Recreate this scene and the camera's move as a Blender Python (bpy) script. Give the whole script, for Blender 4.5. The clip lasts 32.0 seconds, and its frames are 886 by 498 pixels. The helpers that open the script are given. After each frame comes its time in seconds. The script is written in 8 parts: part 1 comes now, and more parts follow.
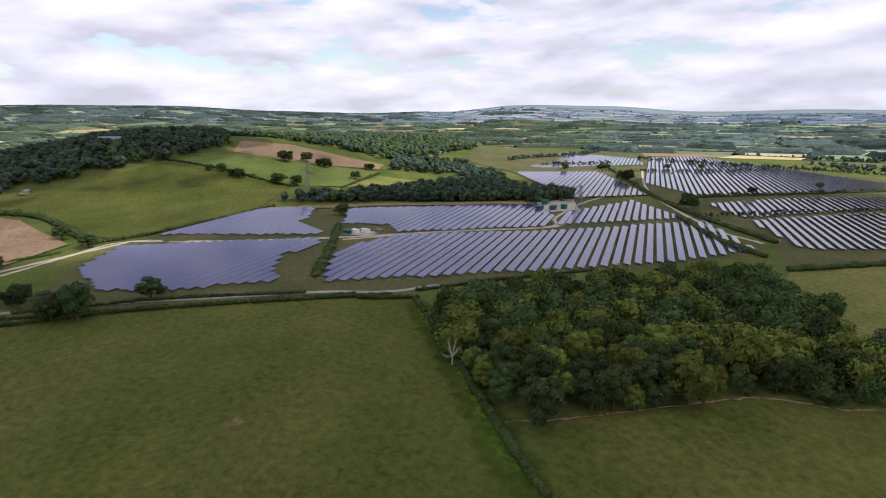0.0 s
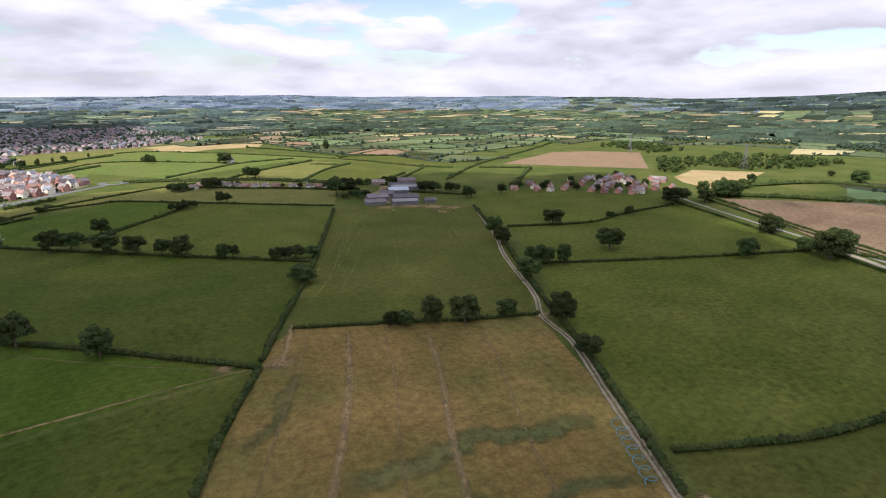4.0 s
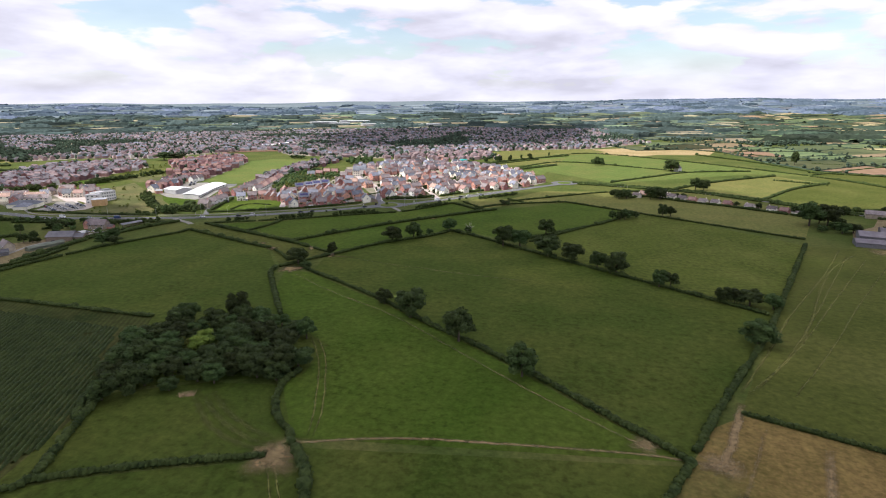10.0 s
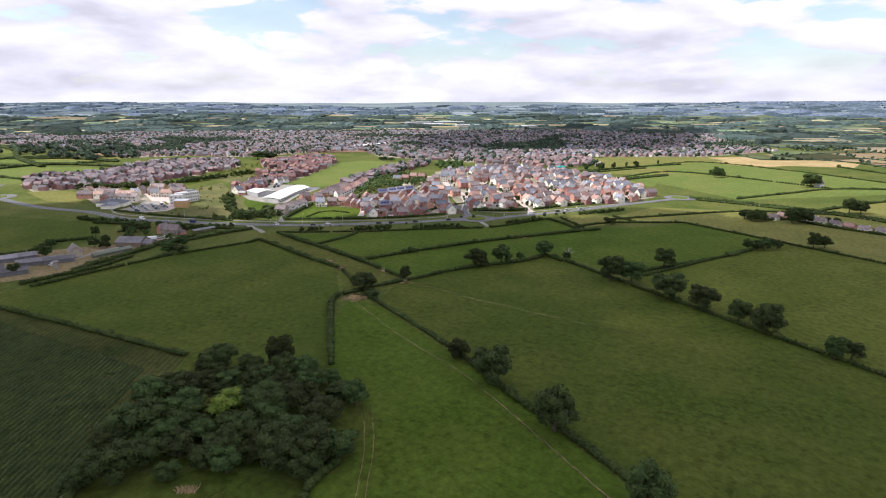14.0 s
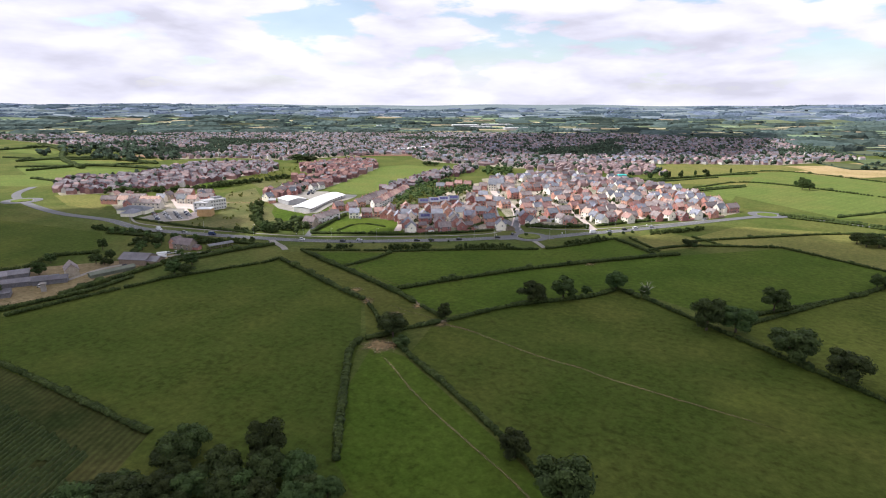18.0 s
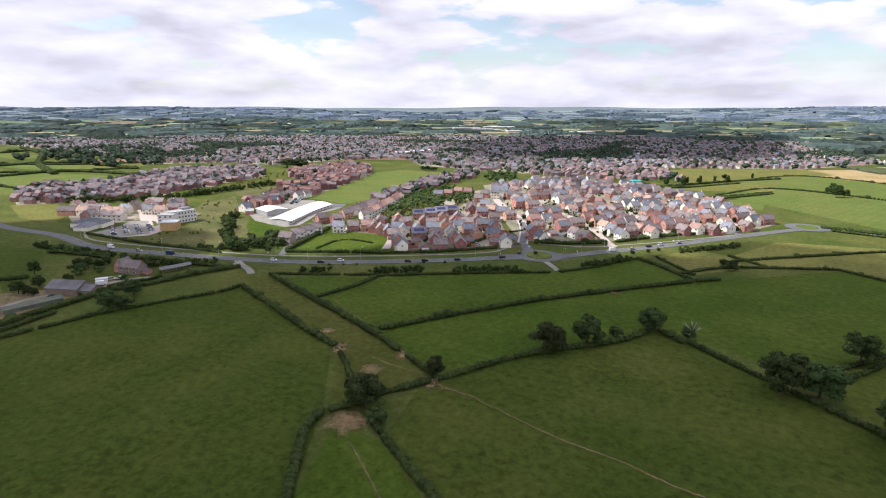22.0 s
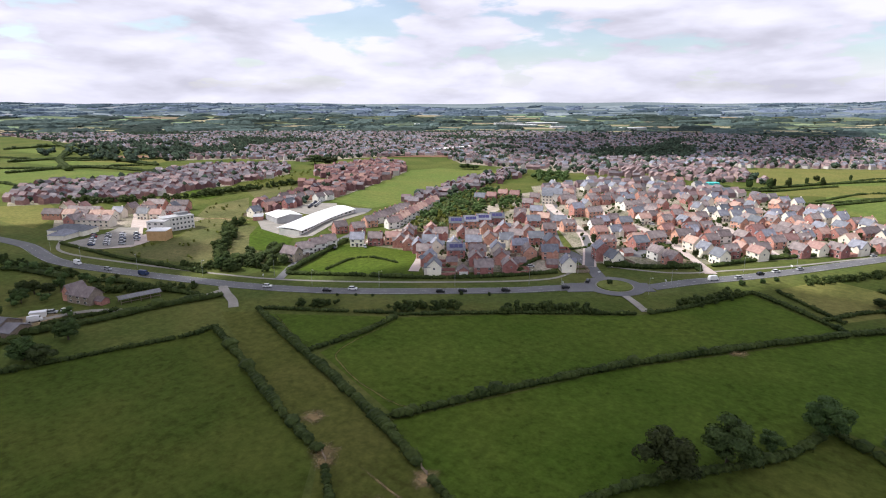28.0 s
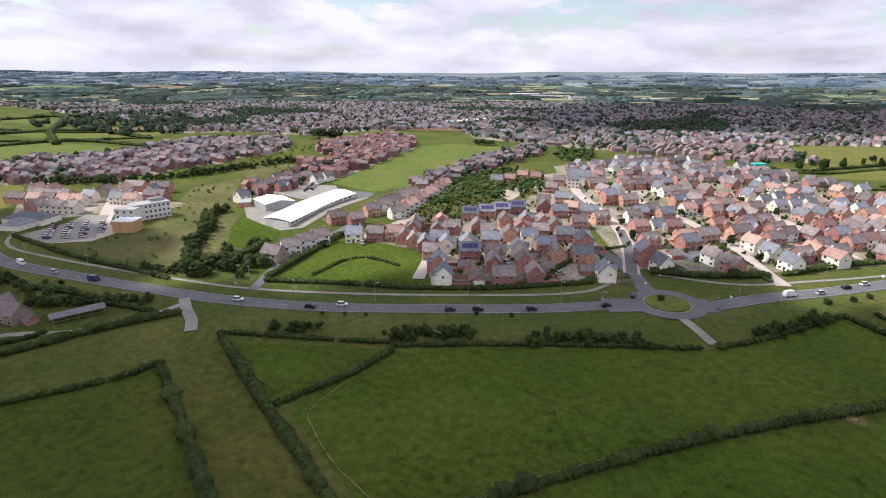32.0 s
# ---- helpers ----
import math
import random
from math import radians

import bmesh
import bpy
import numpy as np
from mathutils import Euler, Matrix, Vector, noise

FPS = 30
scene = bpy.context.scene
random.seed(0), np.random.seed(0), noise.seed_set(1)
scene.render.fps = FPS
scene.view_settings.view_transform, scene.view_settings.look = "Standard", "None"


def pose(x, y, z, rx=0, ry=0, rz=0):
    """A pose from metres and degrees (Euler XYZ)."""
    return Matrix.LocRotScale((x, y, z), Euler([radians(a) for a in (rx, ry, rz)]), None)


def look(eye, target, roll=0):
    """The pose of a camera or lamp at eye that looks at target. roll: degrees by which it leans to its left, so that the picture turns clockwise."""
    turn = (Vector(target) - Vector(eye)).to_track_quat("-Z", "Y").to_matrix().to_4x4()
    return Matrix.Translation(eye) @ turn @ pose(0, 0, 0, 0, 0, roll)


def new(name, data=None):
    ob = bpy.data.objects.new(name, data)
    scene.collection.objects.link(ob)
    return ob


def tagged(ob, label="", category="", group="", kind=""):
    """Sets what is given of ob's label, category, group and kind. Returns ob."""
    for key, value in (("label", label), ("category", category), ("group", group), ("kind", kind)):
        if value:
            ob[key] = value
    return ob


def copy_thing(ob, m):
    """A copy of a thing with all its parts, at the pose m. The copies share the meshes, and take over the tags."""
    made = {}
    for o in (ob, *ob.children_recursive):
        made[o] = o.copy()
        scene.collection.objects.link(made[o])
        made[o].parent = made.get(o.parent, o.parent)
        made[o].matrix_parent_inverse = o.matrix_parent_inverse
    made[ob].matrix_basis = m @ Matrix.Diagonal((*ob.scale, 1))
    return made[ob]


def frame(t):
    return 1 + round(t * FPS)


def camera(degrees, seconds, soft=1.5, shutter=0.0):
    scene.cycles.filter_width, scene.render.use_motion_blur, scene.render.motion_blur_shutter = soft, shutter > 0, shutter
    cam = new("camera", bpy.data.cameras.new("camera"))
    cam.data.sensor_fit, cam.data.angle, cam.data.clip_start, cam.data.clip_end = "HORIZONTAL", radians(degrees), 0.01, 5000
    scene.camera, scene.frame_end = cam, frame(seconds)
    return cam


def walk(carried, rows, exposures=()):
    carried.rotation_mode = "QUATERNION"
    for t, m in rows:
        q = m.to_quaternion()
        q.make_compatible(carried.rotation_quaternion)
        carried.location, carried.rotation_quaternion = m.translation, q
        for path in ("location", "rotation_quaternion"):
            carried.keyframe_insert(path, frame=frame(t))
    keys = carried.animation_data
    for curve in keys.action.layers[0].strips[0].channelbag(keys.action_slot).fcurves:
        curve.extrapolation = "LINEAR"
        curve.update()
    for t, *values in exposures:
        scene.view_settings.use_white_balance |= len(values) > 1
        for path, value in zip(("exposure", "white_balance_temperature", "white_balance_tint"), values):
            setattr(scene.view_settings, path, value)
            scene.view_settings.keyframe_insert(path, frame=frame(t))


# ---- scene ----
import colorsys
from itertools import product

cam = camera(77.45, 32.0, 1.05)
PATH = [
    (0, (108.84, 6.46, 88.30), (190.92, -45.39, 64.30), -0.31),
    (0.5, (107.17, 7.28, 89.52), (197.62, -27.82, 65.29), -0.26),
    (1, (105.12, 7.85, 90.70), (200.58, -9.01, 66.14), -0.01),
    (1.5, (102.32, 8.00, 91.80), (199.11, 11.48, 66.91), 0.15),
    (2, (99.11, 7.64, 92.88), (192.56, 32.75, 67.64), 0.28),
    (2.5, (97.11, 6.69, 93.86), (182.22, 52.56, 68.34), 0.23),
    (3, (95.40, 5.86, 94.88), (168.65, 68.86, 69.11), 0.23),
    (3.5, (94.27, 5.09, 95.72), (151.95, 82.51, 69.66), 0.15),
    (4, (93.52, 4.29, 96.50), (135.05, 91.40, 70.29), 0.14),
    (4.5, (92.63, 3.65, 97.25), (118.52, 96.61, 71.02), 0.20),
    (6.5, (94.70, 10.90, 97.70), (85.70, 107.06, 71.77), -0.05),
    (7, (94.13, 15.63, 97.50), (83.14, 111.59, 71.59), 0.00),
    (7.5, (93.62, 20.42, 97.48), (79.88, 116.05, 71.64), -0.12),
    (8, (92.90, 25.74, 97.59), (75.57, 120.78, 71.78), -0.15),
    (8.5, (91.90, 31.55, 97.79), (68.96, 125.40, 71.98), -0.10),
    (9, (90.57, 37.79, 98.00), (63.38, 130.49, 72.16), -0.04),
    (9.5, (88.79, 44.68, 98.15), (60.06, 136.93, 72.36), -0.10),
    (10, (86.63, 51.68, 98.16), (57.25, 143.75, 72.47), -0.15),
    (10.5, (84.38, 58.82, 98.08), (53.01, 150.27, 72.50), -0.04),
    (11, (82.05, 66.01, 98.07), (48.24, 156.59, 72.53), 0.05),
    (11.5, (79.58, 73.13, 98.10), (43.99, 163.03, 72.58), 0.11),
    (12, (76.89, 80.30, 98.08), (40.08, 169.71, 72.59), 0.07),
    (12.5, (74.08, 87.46, 98.13), (36.75, 176.65, 72.61), 0.13),
    (13, (71.14, 94.75, 98.21), (33.22, 183.70, 72.69), 0.19),
    (13.5, (68.32, 101.99, 98.43), (27.69, 189.72, 72.86), 0.15),
    (14, (65.42, 109.31, 98.66), (21.22, 195.29, 73.07), 0.23),
    (14.5, (61.90, 116.51, 98.81), (16.68, 201.92, 73.11), 0.27),
    (15, (57.98, 123.56, 98.78), (9.75, 207.31, 73.11), 0.26),
    (15.5, (54.08, 130.22, 98.52), (4.47, 213.16, 72.85), 0.30),
    (17.5, (37.74, 157.85, 96.97), (-13.36, 240.02, 71.74), 0.41),
    (18, (34.01, 164.77, 96.78), (-17.18, 246.90, 71.58), 0.40),
    (18.5, (30.23, 171.61, 96.59), (-21.00, 253.72, 71.42), 0.33),
    (19, (26.49, 178.48, 96.40), (-24.73, 260.60, 71.26), 0.24),
    (19.5, (22.90, 185.32, 96.11), (-28.34, 267.44, 71.01), 0.20),
    (20, (19.38, 192.15, 95.73), (-31.85, 274.29, 70.67), 0.15),
    (20.5, (16.03, 198.84, 95.26), (-35.26, 280.96, 70.26), 0.09),
    (21, (12.64, 205.29, 94.66), (-38.68, 287.43, 69.80), 0.11),
    (21.5, (9.05, 211.71, 94.06), (-42.40, 293.80, 69.27), 0.17),
    (22, (5.45, 218.03, 93.58), (-46.09, 300.08, 68.87), 0.29),
    (22.5, (1.69, 224.17, 93.33), (-49.83, 306.22, 68.55), 0.29),
    (23, (-2.01, 230.24, 93.05), (-53.40, 312.32, 68.11), 0.14),
    (23.5, (-5.70, 236.35, 92.46), (-56.95, 318.51, 67.51), 0.11),
    (24, (-9.58, 242.42, 91.69), (-60.88, 324.56, 66.79), 0.10),
    (24.5, (-13.51, 248.50, 90.88), (-66.10, 329.82, 65.97), 0.16),
    (25, (-17.60, 254.35, 90.04), (-72.03, 334.44, 65.07), 0.13),
    (25.5, (-21.68, 260.16, 89.31), (-77.62, 339.18, 64.29), 0.11),
    (27.5, (-38.44, 282.75, 86.76), (-95.59, 360.91, 61.79), 0.20),
    (28, (-42.46, 288.58, 86.39), (-99.64, 366.64, 61.12), 0.18),
    (28.5, (-46.35, 294.49, 86.12), (-103.54, 372.43, 60.54), 0.13),
    (29, (-50.10, 300.26, 86.09), (-107.34, 378.09, 60.30), 0.09),
    (29.5, (-53.79, 305.65, 86.08), (-110.95, 383.30, 59.55), 0.16),
    (30, (-57.87, 310.92, 85.96), (-114.88, 388.48, 58.85), 0.17),
    (30.5, (-62.32, 316.33, 86.25), (-118.87, 393.47, 57.06), 0.32),
    (31, (-66.55, 321.96, 86.57), (-122.88, 398.83, 56.27), 0.35),
    (31.5, (-70.46, 327.62, 86.62), (-127.94, 403.62, 56.30), 0.40),
    (32, (-74.34, 332.94, 86.42), (-132.46, 408.49, 56.20), 0.34),
]
walk(cam, [(t, look(eye, target, roll)) for t, eye, target, roll in PATH], exposures=[(0.0, 0.2), (4.0, 0.2), (9.0, 0.24), (15.0, 0.3), (20.0, 0.25), (26.0, 0.18), (32.0, 0.13)])

# ---- sky and sun ----
SUN_AZ, SUN_EL = 238.0, 46.0


def sky():
    w = bpy.data.worlds.new("sky")
    w.use_nodes = True
    scene.world = w
    n, l = w.node_tree.nodes, w.node_tree.links
    n.clear()
    tex = n.new("ShaderNodeTexSky")
    tex.sky_type, tex.sun_disc = "NISHITA", False
    tex.sun_elevation, tex.sun_rotation = radians(SUN_EL), radians(SUN_AZ)
    co = n.new("ShaderNodeTexCoord")
    sep = n.new("ShaderNodeSeparateXYZ")
    l.new(co.outputs["Generated"], sep.inputs[0])

    def billow(scale, lift, detail, rough):
        """Cloud density towards each direction, or a little above it; wider than tall, as clouds stand over a far plain."""
        mp = n.new("ShaderNodeMapping")
        mp.inputs["Location"].default_value = (3.1, 7.4, 1.9 + lift * scale * 3.6)
        mp.inputs["Scale"].default_value = (scale, scale, scale * 3.6)
        l.new(co.outputs["Generated"], mp.inputs[0])
        tex_n = n.new("ShaderNodeTexNoise")
        tex_n.inputs["Scale"].default_value, tex_n.inputs["Detail"].default_value = 1.0, detail
        tex_n.inputs["Roughness"].default_value, tex_n.inputs["Distortion"].default_value = rough, 0.15
        l.new(mp.outputs[0], tex_n.inputs["Vector"])
        return tex_n.outputs["Fac"]

    def sums(op, a, b):
        m = n.new("ShaderNodeMath")
        m.operation = op
        for k, v in enumerate((a, b)):
            if isinstance(v, float):
                m.inputs[k].default_value = v
            else:
                l.new(v, m.inputs[k])
        return m.outputs[0]

    def ranged(value, a, b, c=0.0, d=1.0):
        r = n.new("ShaderNodeMapRange")
        for name, v in zip(("From Min", "From Max", "To Min", "To Max"), (a, b, c, d)):
            r.inputs[name].default_value = v
        l.new(value, r.inputs["Value"])
        return r.outputs[0]

    here, above = billow(5.6, 0.0, 7.0, 0.5), billow(5.6, 0.026, 7.0, 0.5)
    # a wide opening in the clouds to the north
    gap = n.new("ShaderNodeVectorMath")
    gap.operation = "DOT_PRODUCT"
    gap.inputs[1].default_value = (-0.05, 0.976, 0.21)
    l.new(co.outputs["Generated"], gap.inputs[0])
    density = sums("SUBTRACT", here, ranged(gap.outputs["Value"], 0.955, 1.0, 0.0, 0.06))
    cover = ranged(density, 0.405, 0.455, 0.22, 1.0)
    low = ranged(sep.outputs["Z"], 0.015, 0.10, 1.0, 0.0)
    cover = sums("MAXIMUM", cover, low)
    base = sums("SUBTRACT", above, here)
    shade = sums("ADD", sums("MULTIPLY", base, 1.0), sums("ADD", sums("MULTIPLY", billow(3.0, 0.0, 5.0, 0.5), 0.42), sums("MULTIPLY", here, 0.36)))
    tone = n.new("ShaderNodeValToRGB")
    tone.color_ramp.elements[0].position, tone.color_ramp.elements[1].position = 0.24, 0.56
    tone.color_ramp.elements[0].color = (0.925, 0.92, 1.06, 1)
    tone.color_ramp.elements[1].color = (0.62, 0.615, 0.74, 1)
    tone.color_ramp.elements.new(0.37).color = (0.81, 0.805, 0.96, 1)
    l.new(shade, tone.inputs[0])
    air = n.new("ShaderNodeBackground")
    air.inputs["Strength"].default_value = 0.15
    l.new(tex.outputs[0], air.inputs[0])
    cloud = n.new("ShaderNodeBackground")
    cloud.inputs["Strength"].default_value = 0.95
    l.new(tone.outputs[0], cloud.inputs[0])
    mix = n.new("ShaderNodeMixShader")
    l.new(cover, mix.inputs[0])
    l.new(air.outputs[0], mix.inputs[1])
    l.new(cloud.outputs[0], mix.inputs[2])
    out = n.new("ShaderNodeOutputWorld")
    l.new(mix.outputs[0], out.inputs[0])


sky()
sun = new("sun", bpy.data.lights.new("sun", "SUN"))
sun.data.energy, sun.data.angle, sun.data.color = 5.0, radians(0.53), (1.0, 0.965, 0.92)
a, e = radians(SUN_AZ), radians(SUN_EL)
sun.matrix_world = look((1000 * math.sin(a) * math.cos(e), 1000 * math.cos(a) * math.cos(e), 1000 * math.sin(e)), (0, 0, 0))


# ---- materials ----
def material(name, dark, light, rough=0.9, scale=1.0, fine=8.0, bump=0.0, metal=0.0, where="Object", per="", spread=0.12, spec=0.3, stretch=(1, 1, 1)):
    """A surface with a coarse and a fine grain; per: 'object' or 'island' varies its tone from piece to piece."""
    m = bpy.data.materials.new(name)
    m.use_nodes = True
    n, l = m.node_tree.nodes, m.node_tree.links
    b = n["Principled BSDF"]
    b.inputs["Roughness"].default_value, b.inputs["Metallic"].default_value = rough, metal
    b.inputs["Specular IOR Level"].default_value = spec
    if where == "World":
        place = n.new("ShaderNodeNewGeometry").outputs["Position"]
    else:
        place = n.new("ShaderNodeTexCoord").outputs["Object"]
    mp = n.new("ShaderNodeMapping")
    mp.inputs["Scale"].default_value = stretch
    l.new(place, mp.inputs[0])
    coarse = n.new("ShaderNodeTexNoise")
    coarse.inputs["Scale"].default_value, coarse.inputs["Detail"].default_value = scale, 5.0
    l.new(mp.outputs[0], coarse.inputs["Vector"])
    grain = n.new("ShaderNodeTexNoise")
    grain.inputs["Scale"].default_value, grain.inputs["Detail"].default_value = scale * fine, 4.0
    l.new(mp.outputs[0], grain.inputs["Vector"])
    add = n.new("ShaderNodeMath")
    add.operation = "MULTIPLY_ADD"
    add.inputs[1].default_value = 0.45
    l.new(grain.outputs["Fac"], add.inputs[0])
    half = n.new("ShaderNodeMath")
    half.operation = "MULTIPLY"
    half.inputs[1].default_value = 0.55
    l.new(coarse.outputs["Fac"], half.inputs[0])
    l.new(half.outputs[0], add.inputs[2])
    ramp = n.new("ShaderNodeValToRGB")
    ramp.color_ramp.elements[0].position, ramp.color_ramp.elements[1].position = 0.36, 0.64
    ramp.color_ramp.elements[0].color, ramp.color_ramp.elements[1].color = (*dark, 1), (*light, 1)
    l.new(add.outputs[0], ramp.inputs[0])
    colour = ramp.outputs[0]
    if per:
        rnd = n.new("ShaderNodeObjectInfo").outputs["Random"] if per == "object" else n.new("ShaderNodeNewGeometry").outputs["Random Per Island"]
        hsv = n.new("ShaderNodeHueSaturation")
        for socket, low, high in (("Value", 1 - 2.2 * spread, 1 + 2.2 * spread), ("Hue", 0.5 - 0.12 * spread, 0.5 + 0.12 * spread)):
            r = n.new("ShaderNodeMapRange")
            r.inputs["To Min"].default_value, r.inputs["To Max"].default_value = low, high
            l.new(rnd, r.inputs["Value"])
            l.new(r.outputs[0], hsv.inputs[socket])
        l.new(colour, hsv.inputs["Color"])
        colour = hsv.outputs[0]
    l.new(colour, b.inputs["Base Color"])
    if bump:
        bp = n.new("ShaderNodeBump")
        bp.inputs["Strength"].default_value, bp.inputs["Distance"].default_value = bump, 0.3
        l.new(grain.outputs["Fac"], bp.inputs["Height"])
        l.new(bp.outputs[0], b.inputs["Normal"])
    return m


def grass(name, dark, light, rows=0.0, turn=0.0, amount=0.0, streak=False, dry=(0.17, 0.14, 0.05), drift=0.45, clumps=0.0):
    """Pasture seen from the air: broad drifts, tufts and, where rows is given, lines left by mowing or drilling."""
    m = material(name, dark, light, 1.0, 0.035, 22.0, 0.35, where="World", spec=0.05)
    n, l = m.node_tree.nodes, m.node_tree.links
    b = n["Principled BSDF"]
    b.inputs["Sheen Weight"].default_value, b.inputs["Sheen Roughness"].default_value = 0.07, 0.5
    b.inputs["Sheen Tint"].default_value = (0.45, 0.62, 0.08, 1)
    base = b.inputs["Base Color"].links[0].from_socket
    tuft = n.new("ShaderNodeTexNoise")
    tuft.inputs["Scale"].default_value, tuft.inputs["Detail"].default_value = 0.32, 8.0
    tuft.inputs["Roughness"].default_value = 0.66
    l.new(n["Geometry"].outputs["Position"], tuft.inputs["Vector"])
    value = n.new("ShaderNodeMapRange")
    value.inputs["From Min"].default_value, value.inputs["From Max"].default_value = 0.35, 0.65
    value.inputs["To Min"].default_value, value.inputs["To Max"].default_value = 0.74, 1.27
    l.new(tuft.outputs["Fac"], value.inputs["Value"])
    fac = value.outputs[0]
    broad = n.new("ShaderNodeTexNoise")
    broad.inputs["Scale"].default_value, broad.inputs["Detail"].default_value = 0.016, 7.0
    broad.inputs["Roughness"].default_value = 0.62
    l.new(n["Geometry"].outputs["Position"], broad.inputs["Vector"])
    part_dry = n.new("ShaderNodeMapRange")
    part_dry.inputs["From Min"].default_value, part_dry.inputs["From Max"].default_value = 0.44, 0.70
    part_dry.inputs["To Max"].default_value = drift
    l.new(broad.outputs["Fac"], part_dry.inputs["Value"])
    mixed = n.new("ShaderNodeMixRGB")
    mixed.inputs[2].default_value = (*dry, 1)
    l.new(part_dry.outputs[0], mixed.inputs[0])
    l.new(base, mixed.inputs[1])
    base = mixed.outputs[0]
    if amount:
        mp = n.new("ShaderNodeMapping")
        mp.inputs["Rotation"].default_value = (0, 0, radians(turn))
        if streak:
            mp.inputs["Scale"].default_value = (1.0, 0.07, 1.0)
        l.new(n["Geometry"].outputs["Position"], mp.inputs[0])
        wave = n.new("ShaderNodeTexNoise" if streak else "ShaderNodeTexWave")
        wave.inputs["Detail"].default_value = 3.0
        if streak:
            wave.inputs["Scale"].default_value = 1 / rows
        else:
            wave.inputs["Scale"].default_value, wave.inputs["Distortion"].default_value = 0.314 / rows, 1.4
            wave.inputs["Detail Scale"].default_value = 0.4
        l.new(mp.outputs[0], wave.inputs["Vector"])
        r = n.new("ShaderNodeMapRange")
        r.inputs["To Min"].default_value, r.inputs["To Max"].default_value = 1 - amount, 1 + amount
        l.new(wave.outputs["Fac"], r.inputs["Value"])
        mul = n.new("ShaderNodeMath")
        mul.operation = "MULTIPLY"
        l.new(fac, mul.inputs[0])
        l.new(r.outputs[0], mul.inputs[1])
        fac = mul.outputs[0]
    if clumps:
        # rank dark tussocks that the cattle leave, thicker in some parts of a field than in others
        rank = n.new("ShaderNodeTexNoise")
        rank.inputs["Scale"].default_value, rank.inputs["Detail"].default_value = 0.36, 5.0
        l.new(n["Geometry"].outputs["Position"], rank.inputs["Vector"])
        thick = n.new("ShaderNodeTexNoise")
        thick.inputs["Scale"].default_value, thick.inputs["Detail"].default_value = 0.03, 2.0
        l.new(n["Geometry"].outputs["Position"], thick.inputs["Vector"])
        both = n.new("ShaderNodeMath")
        both.operation, both.inputs[1].default_value = "MULTIPLY_ADD", 0.5
        l.new(thick.outputs["Fac"], both.inputs[0])
        l.new(rank.outputs["Fac"], both.inputs[2])
        r = n.new("ShaderNodeMapRange")
        r.inputs["From Min"].default_value, r.inputs["From Max"].default_value = 0.79, 0.92
        r.inputs["To Min"].default_value, r.inputs["To Max"].default_value = 1.0, 1.0 - clumps
        l.new(both.outputs[0], r.inputs["Value"])
        mul = n.new("ShaderNodeMath")
        mul.operation = "MULTIPLY"
        l.new(fac, mul.inputs[0])
        l.new(r.outputs[0], mul.inputs[1])
        fac = mul.outputs[0]
    hsv = n.new("ShaderNodeHueSaturation")
    l.new(fac, hsv.inputs["Value"])
    l.new(base, hsv.inputs["Color"])
    l.new(hsv.outputs[0], b.inputs["Base Color"])
    return m


PASTURE = grass("pasture", (0.0334, 0.0540, 0.0082), (0.0550, 0.0748, 0.0142), 2.5, 18.0, 0.03, True, (0.110, 0.108, 0.026), 0.52, 0.24)
OLIVE = grass("olive_pasture", (0.0508, 0.0609, 0.0118), (0.0761, 0.0846, 0.0203), 2.5, 18.0, 0.03, True, (0.14, 0.125, 0.04), 0.4, 0.2)
LUSH = grass("lush_grass", (0.036, 0.066, 0.0075), (0.061, 0.094, 0.0135), 2.5, 30.0, 0.03, True, (0.100, 0.112, 0.022), 0.4, 0.25)
SPRING = grass("yellow_green_grass", (0.0546, 0.0738, 0.0120), (0.0856, 0.0995, 0.0202), 2.5, 30.0, 0.03, True, (0.13, 0.13, 0.035), 0.45, 0.28)
# Sparse brown grass, darkened to paint the shade between panel rows.
SHADE_GRASS = grass("sparse_worn_grass", (0.050, 0.052, 0.022), (0.092, 0.084, 0.042), dry=(0.12, 0.10, 0.055), drift=0.5)
MEADOW = grass("dry_meadow", (0.10, 0.110, 0.030), (0.155, 0.145, 0.048), 2.2, 30.0, 0.12, True)
LAWN = grass("mown_grass", (0.075, 0.112, 0.027), (0.112, 0.142, 0.038), 9.0, 20.0, 0.05)
VERGE = grass("verge_grass", (0.0477, 0.0684, 0.0180), (0.0774, 0.0936, 0.0279))
HAY = grass("cut_hay", (0.1088, 0.0832, 0.0254), (0.2223, 0.1463, 0.0558), 2.6, 18.0, 0.22, True, (0.082, 0.105, 0.03), 0.75)
DAMP = grass("damp_grass", (0.072, 0.088, 0.034), (0.115, 0.118, 0.045), dry=(0.19, 0.15, 0.06), drift=0.9)
SOIL = grass("ploughed_soil", (0.1927, 0.1222, 0.0808), (0.2463, 0.1598, 0.1081), 3.0, 35.0, 0.10, True, (0.2, 0.15, 0.1))
STRAW = grass("stubble", (0.30, 0.215, 0.11), (0.42, 0.31, 0.17), 5.0, 40.0, 0.10, True)
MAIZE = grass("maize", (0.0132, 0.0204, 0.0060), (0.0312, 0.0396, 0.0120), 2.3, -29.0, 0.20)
MAIZE_LEAF = material("maize_leaf", (0.0207, 0.0359, 0.0083), (0.0538, 0.0718, 0.0179), 0.8, 0.2, 7.0, where="World", spec=0.15)
SCRUB = grass("scrub", (0.064, 0.070, 0.030), (0.155, 0.135, 0.062), dry=(0.07, 0.085, 0.03), drift=0.8)
BARE = grass("bare_earth", (0.15, 0.112, 0.065), (0.25, 0.185, 0.115))
